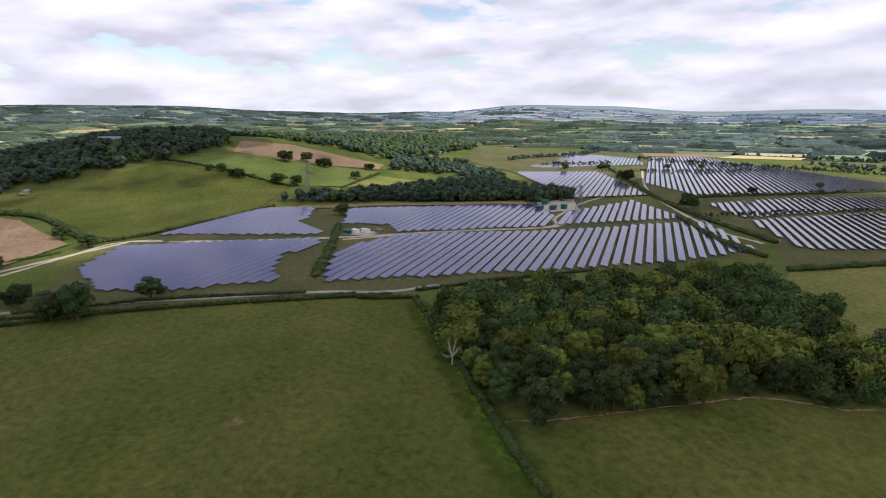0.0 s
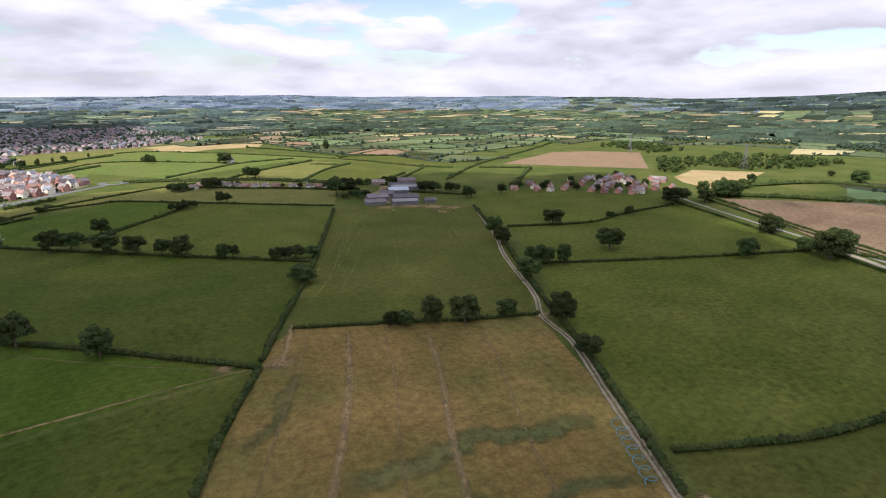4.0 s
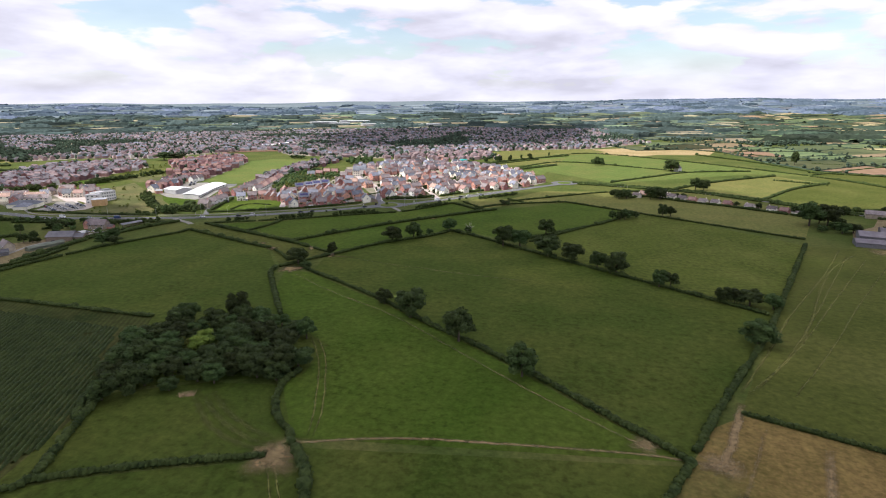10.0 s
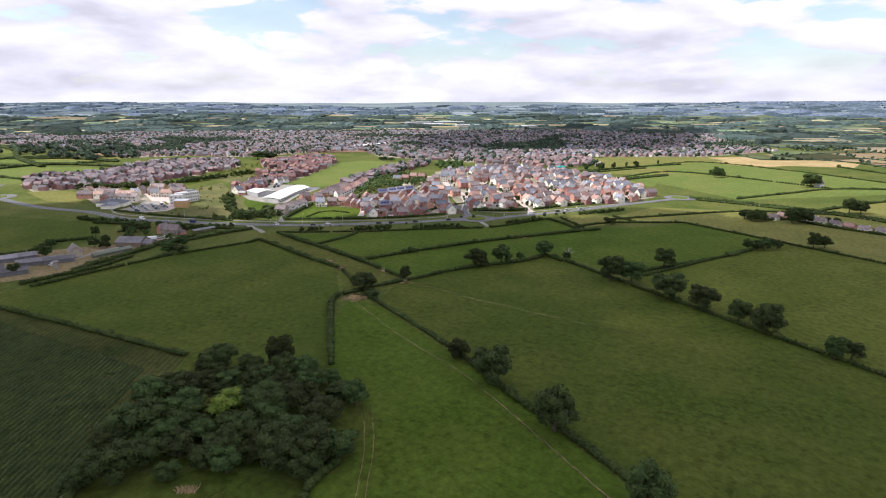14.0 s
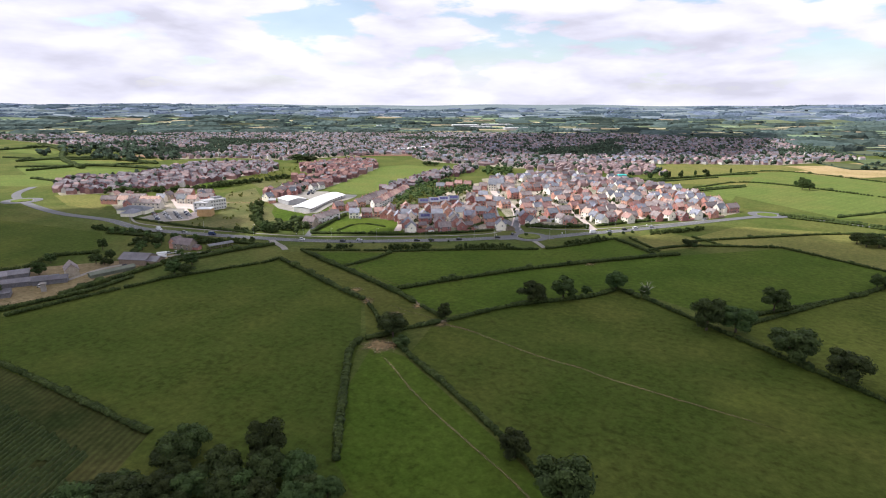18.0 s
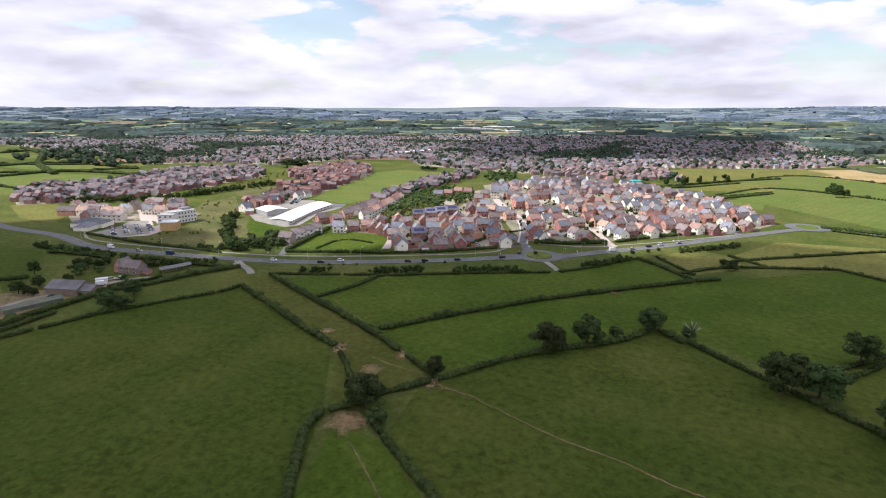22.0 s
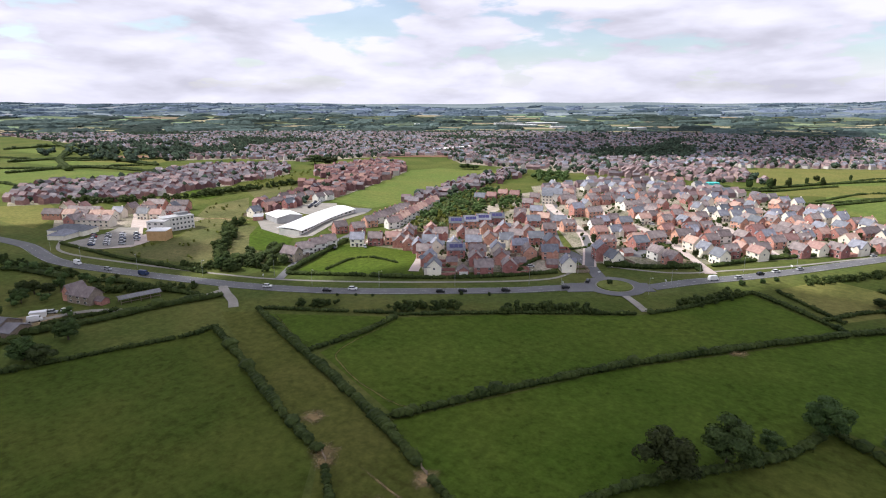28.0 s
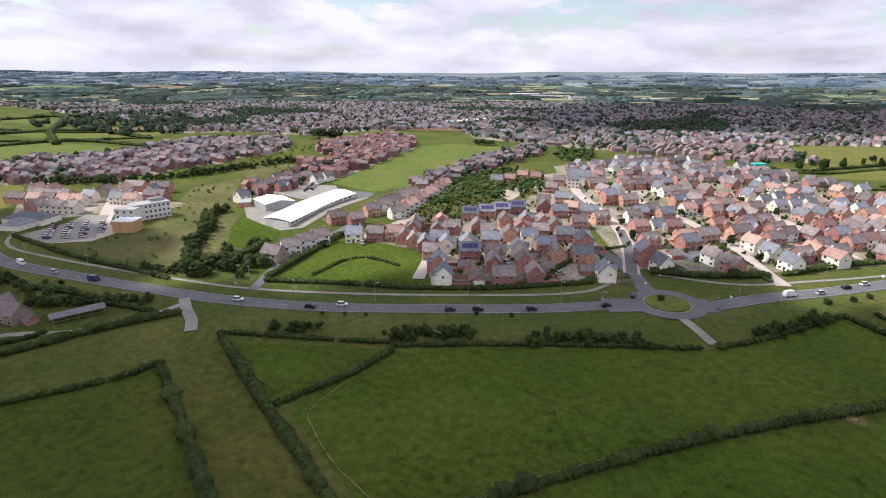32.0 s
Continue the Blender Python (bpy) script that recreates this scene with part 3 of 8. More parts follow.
patch("field", [(-65,131),(-58,139),(-34,153),(-4,167),(-2,178),(-23,205),(-49,199),(-79,181)], PASTURE, "small pasture below the copse")
patch("field", [(-251,412),(-239,421),(-161,395),(-119,381),(-97,371),(-95,364),(-103,345),(-110,334),(-140,369),(-170,380),(-202,391)], OLIVE, "overgrown yellow green lane between hedges")
patch("field", [(-235,421),(-189,451),(-191,410)], LUSH, "small triangular green field by the road")
patch("field", [(-186,410),(-187,451),(-151,482),(-107,513),(-92,533),(-71,574),(-33,541),(-95,463),(-136,394)], LUSH, "bright green field with a mown edge")
patch("field", [(-136,392),(-95,461),(-33,539),(-21,552),(37,612),(101,577),(86,540),(50,482),(20,440),(-34,462),(-46,436),(-97,372),(-119,382)], LUSH, "long green field with scattered oaks along its hedge")
patch("field", [(-62,589),(-43,623),(-22,615),(-9,590),(-35,556)], MEADOW, "small dry tan field by the road")
patch("field", [(-20,618),(3,679),(96,705),(172,720),(254,614),(222,512),(149,550),(37,617),(2,599)], MEADOW, "dry tan meadow behind the cottages")
patch("field", [(578,384),(723,271),(755,117),(686,63),(564,27),(508,66),(484,148),(491,218)], SOIL, "bare brown ploughed field")
patch("field", [(547,741),(735,869),(808,857),(881,795),(706,600),(642,654)], SOIL, "bare brown ploughed field")
patch("field", [(669,519),(752,563),(822,502),(719,454),(630,434),(641,479)], STRAW, "pale harvested stubble field")
patch("field", [(27,1213),(119,1393),(382,1732),(314,1413),(188,1230),(94,1114)], STRAW, "golden harvested stubble field")
patch("field", [(14,1271),(161,1383),(317,1701),(354,1640),(245,1204),(48,1165)], STRAW, "golden harvested stubble field")
patch("field", [(748,109),(785,42),(842,-74),(716,-176),(644,-126),(560,-4),(597,20),(688,47)], OLIVE, "hillside pasture of yellow-green grass")
patch("field", [(954,-183),(950,-250),(849,-359),(817,-335),(825,-256),(844,-198),(874,-153)], SOIL, "tan cultivated field high on the hillside")
patch("field", [(846,-82),(864,-163),(799,-326),(712,-237),(723,-182)], LAWN, "green hillside pasture")
patch("field", [(707,-241),(772,-314),(680,-404),(657,-381),(688,-268)], MEADOW, "pale green field below the wood")
patch("field", [(-425,634),(-470,746),(-522,868),(-508,914),(-407,933),(-391,781),(-361,668),(-370,630)], LAWN, "bright mown school playing field", "playing field")
patch("scrubland", [(-394,430),(-354,434),(-333,438),(-312,452),(-329,466),(-366,500),(-400,524),(-417,540),(-446,518),(-398,475),(-390,454)], SCRUB, "rough tawny scrub beside the building site")
patch("field", [(-272,470),(-296,524),(-266,545),(-242,535),(-215,504)], LUSH, "rough green field beside the new houses")
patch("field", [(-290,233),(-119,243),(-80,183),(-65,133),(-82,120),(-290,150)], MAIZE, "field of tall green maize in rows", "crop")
patch("field", [(20,1190),(175,1092),(340,905),(260,915),(81,770),(-57,905),(-57,1056)], LAWN, "sunlit green field beyond the estate")
patch("field", [(-130,250),(-98,268),(-60,262),(-24,240),(-20,212),(-52,200),(-80,183),(-119,243)], PASTURE, "rough grass round the copse")
patch("field", [(520,-150),(600,-200),(632,-132),(562,-24),(486,25),(415,45),(344,-110),(333,-178),(300,-290),(285,-352),(372,-420),(470,-460),(520,-400),(600,-200)], SHADE_GRASS, "brownish grass, darkened for shade, under the solar panels")
patch("field", [(300,-384),(384,-428),(494,-504),(720,-690),(900,-880),(1230,-900),(790,-1020),(380,-850),(230,-400),(258,-321)], SHADE_GRASS, "brownish grass, darkened for shade, between distant panel rows")
patch("field", [(526,-415),(489,-497),(600,-590),(710,-690),(820,-870),(1230,-880),(1000,-630),(893,-531),(760,-530)], SHADE_GRASS, "brownish grass, darkened for shade, between distant panel rows")
patch("field", [(149,737),(203,814),(286,898),(332,840),(278,774),(231,689),(190,700)], MEADOW, "dry olive meadow between hedges")
patch("field", [(326,823),(351,892),(402,787),(367,699),(320,650),(281,642),(240,690),(278,774)], OLIVE, "olive pasture beyond the cottages")
patch("field", [(343,955),(454,921),(540,800),(440,735),(402,787),(351,892)], OLIVE, "olive pasture beyond the cottages")
patch("field", [(-543,352),(-407,377),(-355,350),(-365,280),(-500,250),(-640,300)], PASTURE, "dark green field behind the roadside farm")
patch("field", [(-773,433),(-719,462),(-700,500),(-800,560),(-880,480)], LAWN, "sunlit green field beside the town")
patch("field", [(-150,1190),(20,1290),(60,1220),(-57,1065),(-128,950),(-110,1010)], MEADOW, "pale sunlit meadow behind the estate")
for k, (pts, m) in enumerate(([[(-970,539),(-820,497),(-720,528),(-770,630),(-898,595)], LAWN], [[(-1108,579),(-915,608),(-895,691),(-1040,655)], LAWN], [[(-994,646),(-881,692),(-901,765),(-1053,721)], MEADOW], [[(-1372,654),(-1159,665),(-1220,724),(-1389,696)], LAWN], [[(-560,636),(-528,680),(-502,669),(-480,630),(-497,604)], SCRUB], [[(-452,518),(-490,552),(-501,601),(-419,543),(-425,525)], SCRUB], [[(-633,443),(-608,473),(-548,460),(-505,426),(-536,415)], MEADOW], [[(-221,1077),(-53,1069),(-5,1136),(-3,1222),(-173,1157)], MEADOW], [[(-113,918),(-10,967),(-7,1075),(-52,1040)], MEADOW], [[(-54,859),(-14,822),(-11,934)], LAWN])):
    patch("field", pts, m, "rough tawny grass by the stream" if m is SCRUB else "sunlit green field beside the town" if m is LAWN else "pale dry meadow beside the town")
patch("field", [(1029,-1153),(815,-1232),(705,-1061),(855,-953)], SOIL, "bare tan field behind the panels")
patch("field", [(170,-20),(190,-75),(215,-92),(208,-120),(180,-175),(120,-220),(60,-120)], OLIVE, "green pasture below the wood")
patch("field", [(180,-232),(235,-262),(258,-321),(234,-379),(120,-330)], MEADOW, "tan field beyond the wood")
for x, y, r in ((203, 80, 2.5), (-2, 168, 6), (-100, 331, 5.4), (-96, 334, 3.2), (-155, 380, 2.6), (-113, 378, 2.6), (-140, 371, 3.0), (-137, 368, 2.2), (-116, 362, 3.2), (-91, 364, 2.6), (237, 199, 4.5), (120, 202, 4), (284, 476, 9), (262, 480, 8), (302, 464, 10), (318, 452, 7), (300, 440, 5), (100, 206, 3), (-66, 500, 3), (300, 40, 3.5), (265, -20, 3)):
    faint = x > 250 and y < 100
    blotch("bare_patch", x, y, r, EARTH, "bare trodden earth at a gateway" if not faint else "thin bare patch in the grazed turf", strength=0.55 if faint else 0.95)

# ---- roads, lanes and paths ----
R = "grey asphalt distributor road with white edge lines"
ribbon("verge", [(-560,400),(-451,410),(-394,406),(-337,421),(-295,436),(-266,447),(-232,466),(-199,491),(-165,519),(-140,546),(-116,566),(-90,600),(-60,640),(-8,715)], 40, VERGE, "wide mown grass verge along the road", "verge", 0.12, thick=0.16, flare=2.5)
ribbon("road", [(-719,459),(-675,425),(-611,406),(-522,397),(-451,405),(-394,402),(-337,417),(-295,431),(-266,442),(-232,460),(-199,484),(-165,511),(-146,530)], 8.2, ASPHALT, R, z=0.30, thick=0.2)
ribbon("road", [(-112,556),(-98,577),(-81,598),(-59,628),(-8,705),(21,745)], 8.2, ASPHALT, R, z=0.30, thick=0.2)
ribbon("road", [(30,750),(55,750),(99,739),(190,705),(330,590)], 4.2, ASPHALT, R, z=0.30, thick=0.2)
ribbon("road", [(-138,556),(-154,578),(-168,591),(-182,602),(-205,640),(-232,690),(-250,740)], 7.0, ASPHALT, "estate street of grey asphalt", z=0.31, thick=0.2)
ribbon("road", [(-120,538),(-112,530),(-104,521)], 3.6, CONCRETE, "pale field entrance off the roundabout", z=0.32, thick=0.2)
ribbon("road", [(-281,432),(-270,427),(-259,423),(-251,418)], 4.2, CONCRETE, "concrete field entrance off the road", z=0.32, thick=0.2)
ribbon("road", [(-276,428),(-275,419),(-276,413),(-279,407),(-282,393),(-287,387),(-297,378),(-301,366),(-303,350),(-308,327),(-300,300)], 3.2, CONCRETE, "pale farm lane", z=0.28, thick=0.2)
ribbon("road", [(-268,455),(-285,480),(-297,505),(-310,545),(-330,600),(-355,700),(-365,790)], 4.5, ASPHALT, "narrow village street", z=0.30, thick=0.2)
ribbon("cycle_path", [(-451,424),(-418,412),(-371,421),(-302,442),(-263,458),(-214,490),(-165,530),(-154,552),(-158,572)], 2.0, CONCRETE, "pale cycle path beside the road", "path", z=0.29)
ribbon("cycle_path", [(-142,578),(-109,588),(-85,612),(-59,642),(-20,695)], 2.0, CONCRETE, "pale cycle path beside the road", "path", z=0.29)
ribbon("road", [(569,430),(543,383),(505,268),(485,195),(456,130),(432,91),(419,53),(406,6),(387,-39),(368,-84),(350,-112),(345,-140)], 3.4, CONCRETE, "narrow pale country lane", z=0.16, ragged=0.2)
ribbon("track", [(478,202),(455,132),(485,89),(509,54),(544,1),(550,-17),(514,-71),(480,-145),(454,-222),(425,-291),(436,-320),(454,-349)], 4.5, GRAVEL, "pale stone access track to the solar farm", "track", z=0.18, ragged=0.5)


def offset_line(points, off):
    """The same line moved sideways by off metres."""
    got = []
    for i, (x, y) in enumerate(points):
        (x0, y0), (x1, y1) = points[max(i - 1, 0)], points[min(i + 1, len(points) - 1)]
        d = math.hypot(x1 - x0, y1 - y0)
        got.append((x + (y1 - y0) / d * off, y - (x1 - x0) / d * off))
    return got


FARM_TRACK = [(150,-40),(178,40),(197,84),(215,129),(232,171),(237,199),(251,226),(274,291),(300,350),(341,459)]
for off, w in ((-0.85, 1.0), (0.85, 0.9)):
    trail("track", offset_line(FARM_TRACK, off), w * 1.6, RUT, "pale stony rut of the farm track", "track", 0.14, 0.15, 1.35)

T = "thin pale service track through the solar farm"
ribbon("track", [(494,58),(522,30),(552,-5),(522,-52),(482,-116)], 3.0, GRAVEL, T, "track", z=0.2, ragged=0.4)
ribbon("track", [(474,-139),(456,-213),(426,-292),(453,-327),(499,-413),(537,-549)], 3.2, GRAVEL, T, "track", z=0.2, ragged=0.4)
ribbon("track", [(679,-723),(509,-522),(360,-399),(302,-374)], 3.0, GRAVEL, T, "track", z=0.2, ragged=0.4)
P = "path worn through the grass"
trail("footpath", [(-2,175),(29,187),(66,195),(101,201),(119,201)], 1.5, EARTH, P, strength=0.9)
trail("footpath", [(114,199),(120,202),(126,219),(132,240)], 3.0, EARTH, P, ragged=0.4, strength=1.1)
trail("footpath", [(-129,372),(-113,369),(-105,369),(-97,367),(-91,365),(-78,365),(-60,361),(-40,357),(-23,356),(-8,353),(43,349)], 0.9, EARTH, "thin path worn through the grass", ragged=0.15, strength=0.7)
trail("footpath", [(-96,368),(-91,365),(-82,365),(-72,364)], 2.2, EARTH, "wider worn path at the gate", ragged=0.3, strength=0.6)
trail("footpath", [(-96,325),(-87,320),(-68,308),(-48,297),(-33,290),(-5,275),(60,229),(101,204)], 0.9, EARTH, "thin path worn through the grass", ragged=0.15, strength=0.6)
for line in ([(-46,191),(-28,179),(-12,173),(-5,173)], [(-47,188),(-29,175),(-12,170),(-5,171)], [(-44,194),(-30,184),(-16,178),(-6,176)]):
    trail("wheel_track", line, 2.6, MEADOW, "pale wheel marks leading to the copse", "track", strength=0.55)
for off in (0.0, 1.9):
    trail("wheel_track", [(-3 + off, 166 + off * 0.5), (9 + off, 151 + off * 0.5), (14 + off, 141 + off * 0.5), (26 + off, 110)], 0.7, MEADOW, "wheel ruts in the field corner", "track", strength=1.15)
    trail("wheel_track", [(2 + off, 180), (-1 + off, 188 + off), (-9 + off, 205 + off), (-21 + off, 227 + off), (-35 + off, 245 + off)], 0.8, MEADOW, "pale wheel marks beside the copse", "track", strength=1.05)
for line, w in (([(133,248),(150,288),(171,339),(205,412),(233,479)], 1.2), ([(136,249),(156,284),(186,352),(232,462)], 1.0), ([(139,252),(163,296),(196,364),(240,455)], 0.9), ([(150,250),(176,300),(206,362),(246,440)], 0.7)):
    trail("wheel_track", line, w, MEADOW, "dry wheel marks across the pasture", "track", strength=1.0)


for k, (line, w) in enumerate((([(240,470),(215,430),(196,385),(180,340),(165,300)], 1.4), ([(262,462),(240,400),(222,350),(205,300),(190,262)], 0.9), ([(300,462),(285,400),(268,345),(256,290),(246,245)], 1.2), ([(320,462),(300,410),(285,360),(272,310)], 0.8))):
    trail("wheel_track", line, w, MEADOW, "faint worn wheel marks across the pasture", "track", 0.13, 0.2, 0.9)


def roundabout(cx, cy, inner, outer):
    verts, faces = [], []
    n = 48
    for r in (inner, outer):
        for k in range(n):
            verts.append((cx + r * math.cos(2 * math.pi * k / n), cy + r * math.sin(2 * math.pi * k / n), 0.40))
    faces = [(k, (k + 1) % n, n + (k + 1) % n, n + k) for k in range(n)]
    faces = [tuple(reversed(f)) for f in faces]
    tagged(new("road", mesh_of("roundabout", verts, faces, ASPHALT)), "grey asphalt ring of a roundabout", "road", kind="structure")
    bm = bmesh.new()
    bmesh.ops.create_cone(bm, cap_ends=True, segments=n, radius1=inner + 0.4, radius2=inner, depth=0.5, matrix=Matrix.Translation((cx, cy, 0.42)))
    for v in bm.verts:
        if v.co.z > 0.5:
            v.co.z += 0.25
    tagged(part("traffic_island", bm, LAWN, None), "raised round grass island with a small tree", "island", kind="structure")
    for v in range(1):
        verts = []
        for r in (inner + 0.4, inner + 0.9):
            for k in range(n):
                verts.append((cx + r * math.cos(2 * math.pi * k / n), cy + r * math.sin(2 * math.pi * k / n), 0.43))
        tagged(new("kerb", mesh_of("kerb", verts, faces, CONCRETE)), "pale kerb ring round the island", "kerb", kind="structure")


for pts, w in (([(-146,530),(-140,535),(-134,541)], 13.0), ([(-112,556),(-116,553),(-121,551)], 13.0), ([(-138,556),(-134,553),(-130,550)], 11.0), ([(-122,540),(-124,543)], 6.0)):
    ribbon("road", pts, w, ASPHALT, "widened asphalt mouth of a road at the roundabout", z=0.33, thick=0.2)
roundabout(-127, 547, 8.3, 14.8)
roundabout(22, 752, 8.0, 16.0)
roundabout(-620, 408, 9.0, 18.0)


def markings():
    """Broken centre line and edge lines, every dash a piece of paint."""
    for pts in ([(-451,405),(-394,402),(-337,417),(-295,431),(-266,442),(-232,460),(-199,484),(-165,511),(-150,526)], [(-108,562),(-98,577),(-81,598),(-59,628),(-8,705)]):
        line = smooth_line(pts, 3.0)
        verts, faces = [], []
        for i in range(len(line) - 1):
            d = (line[i + 1] - line[i]).normalized()
            s = Vector((d.y, -d.x, 0))
            for off, on in ((0, i % 3 == 0), (3.75, True), (-3.75, True)):
                if on:
                    b = len(verts)
                    for c in (line[i], line[i + 1]):
                        for k in (-0.07, 0.07):
                            q = c + s * (off + k)
                            verts.append((q.x, q.y, 0.40))
                    faces.append((b + 1, b, b + 2, b + 3))
        tagged(new("road_marking", mesh_of("road_marking", verts, faces, PAINT)), "white centre dashes and edge lines on the road", "marking", kind="stuff")


markings()


# ---- leaves, trees and hedges ----
def leaf_cards(rng, centre, radius, count, size, verts, faces, squash=0.8):
    """Small bent sprays of leaves over a lobe of the crown."""
    cx, cy, cz = centre
    for _ in range(count):
        u, a = rng.uniform(-0.75, 1), rng.uniform(0, 2 * math.pi)
        s = math.sqrt(max(0.0, 1 - u * u))
        n = Vector((s * math.cos(a), s * math.sin(a), u))
        r = radius * rng.uniform(0.78, 1.12)
        p = Vector((cx + n.x * r, cy + n.y * r, cz + n.z * r * squash))
        n = (n + Vector((rng.uniform(-0.7, 0.7), rng.uniform(-0.7, 0.7), rng.uniform(-0.2, 0.9)))).normalized()
        t = n.orthogonal().normalized()
        t.rotate(Matrix.Rotation(rng.uniform(0, 6.28), 3, n))
        b = n.cross(t)
        k = size * rng.uniform(0.6, 1.3)
        i = len(verts)
        for q in (p - t * k, p + b * k * 0.6 + n * k * 0.25, p + t * k, p - b * k * 0.6 + n * k * 0.25):
            verts.append(q[:])
        faces.append((i, i + 1, i + 2, i + 3))


def lump(rng, centre, radius, verts, faces, squash=0.8):
    """The dense inside of a lobe."""
    t = (1 + 5**0.5) / 2
    base = [(-1, t, 0), (1, t, 0), (-1, -t, 0), (1, -t, 0), (0, -1, t), (0, 1, t), (0, -1, -t), (0, 1, -t), (t, 0, -1), (t, 0, 1), (-t, 0, -1), (-t, 0, 1)]
    tris = [(0, 11, 5), (0, 5, 1), (0, 1, 7), (0, 7, 10), (0, 10, 11), (1, 5, 9), (5, 11, 4), (11, 10, 2), (10, 7, 6), (7, 1, 8), (3, 9, 4), (3, 4, 2), (3, 2, 6), (3, 6, 8), (3, 8, 9), (4, 9, 5), (2, 4, 11), (6, 2, 10), (8, 6, 7), (9, 8, 1)]
    i = len(verts)
    for x, y, z in base:
        k = radius * rng.uniform(0.72, 1.0) / 1.902
        verts.append((centre[0] + x * k, centre[1] + y * k, centre[2] + z * k * squash))
    faces.extend((i + p, i + q, i + r) for p, q, r in tris)


TREE_KINDS = []


def make_tree(seed, mat, bush=False, dead=False, slim=False):
    """A tree of unit crown width and unit height: forked trunk and a crown of leafy lobes."""
    rng = random.Random(seed)
    root = new("bush" if bush else "tree", None)
    bm = bmesh.new()
    top = 0.16 if bush else 0.34
    add_bar(bm, (0, 0, -0.03), (0, 0, top), 0.035, 8, 0.026)
    lobes = []
    n = 15 if not slim else 11
    for k in range(n):
        a, z = 2.4 * k + rng.uniform(-0.4, 0.4), 0.30 + 0.58 * (k + 0.5) / n + rng.uniform(-0.05, 0.05)
        if bush:
            z = 0.2 + 0.62 * (k + 0.5) / n
        wide = math.sqrt(max(0.03, 1 - ((z - 0.5) / 0.52) ** 2))
        d = 0.36 * wide * rng.uniform(0.55, 1.0)
        lobes.append((d * math.cos(a), d * math.sin(a), z, rng.uniform(0.13, 0.2)))
    lobes.append((0, 0, 0.6, 0.24))
    for x, y, z, r in lobes[::2]:
        add_bar(bm, (0, 0, top * 0.85), (x * 0.85, y * 0.85, z), 0.016, 5, 0.006)
        if dead:
            for _ in range(3):
                add_bar(bm, (x * 0.6, y * 0.6, z * 0.85), (x + rng.uniform(-0.14, 0.14), y + rng.uniform(-0.14, 0.14), z + rng.uniform(0.02, 0.16)), 0.007, 4, 0.002)
    part("trunk", bm, DEADWOOD if dead else BARK, root)
    if not dead:
        verts, faces = [], []
        for x, y, z, r in lobes:
            lump(rng, (x, y, z), r * 0.9, verts, faces, 0.75)
            leaf_cards(rng, (x, y, z), r, 150, 0.036, verts, faces, 0.75)
        crown = new("crown", mesh_of("crown", verts, faces, mat))
        crown.parent = root
    return root


for s in range(5):
    TREE_KINDS.append(make_tree(s + 3, LEAF))
for s in range(2):
    TREE_KINDS.append(make_tree(s + 23, LEAF_PALE))
BUSHES = [make_tree(41, LEAF, True), make_tree(42, LEAF, True)]
DEAD = make_tree(61, LEAF, dead=True)
USED = set()


def plant(proto, x, y, tall, wide, label, cat="tree", group=""):
    turn = (x * 12.9898 + y * 78.233) % 6.283
    m = Matrix.Translation((x, y, height(x, y))) @ Matrix.Rotation(turn, 4, "Z") @ Matrix.Diagonal((wide, wide, tall, 1))
    if proto not in USED:
        USED.add(proto)
        proto.matrix_basis = m
        ob = proto
    else:
        proto_scale = proto.scale.copy()
        ob = copy_thing(proto, m @ Matrix.Diagonal((1 / proto_scale.x, 1 / proto_scale.y, 1 / proto_scale.z, 1)))
    return tagged(ob, label, cat, group)


TREES = []
TREES.append((58, 237, 11.7, 11.9))
TREES.append((27, 260, 14.5, 13.9))
TREES.append((-2, 279, 13.7, 15.2))
TREES.append((-21, 292, 8.1, 9.0))
TREES.append((-101, 341, 10.6, 12.6))
TREES.append((-93, 370, 7.4, 6.5))
TREES.append((-67, 413, 11.2, 13.4))
TREES.append((-56, 427, 11.4, 13.0))
TREES.append((-48, 440, 5.2, 6.0))
TREES.append((-37, 456, 10.5, 11.5))
TREES.append((18, 425, 13.3, 23.2))
TREES.append((37, 464, 12.8, 12.2))
TREES.append((45, 407, 13.0, 18.1))
TREES.append((62, 397, 12.5, 14.5))
TREES.append((78, 388, 10.4, 10.4))
TREES.append((89, 378, 12.7, 13.8))
TREES.append((115, 362, 8.8, 12.5))
TREES.append((144, 345, 8.0, 12.0))
TREES.append((153, 343, 8.7, 12.0))
TREES.append((163, 341, 7.7, 8.7))
TREES.append((147, 293, 10.5, 14.3))
TREES.append((129, 568, 9.7, 14.4))
TREES.append((94, 544, 8.6, 9.5))
TREES.append((244, 563, 18.1, 30.7))
TREES.append((239, 608, 8.4, 8.6))
TREES.append((188, 213, 11.7, 10.2))
TREES.append((201, 207, 12.9, 14.0))
TREES.append((222, 205, 8.7, 10.5))
TREES.append((176, 215, 7.4, 7.5))
TREES.append((171, 217, 6.9, 9.1))
TREES.append((241, 190, 13.2, 13.1))
TREES.append((229, 157, 9.7, 10.2))
TREES.append((262, 247, 12.1, 14.0))
TREES.append((281, 267, 13.1, 13.8))
TREES.append((291, 270, 9.7, 9.2))
TREES.append((297, 262, 12.5, 9.1))
TREES.append((294, 339, 15.5, 12.3))
TREES.append((289, 320, 11.9, 11.8))
TREES.append((359, 357, 12.4, 16.6))
TREES.append((348, 279, 14.4, 17.4))
TREES.append((413, 226, 12.1, 18.0))
TREES.append((490, 264, 12.9, 22.7))
TREES.append((463, 203, 18.2, 33.5))
TREES.append((461, 219, 8.9, 17.8))
TREES.append((442, 360, 6.9, 9.3))
TREES.append((419, 358, 5.0, 9.0))
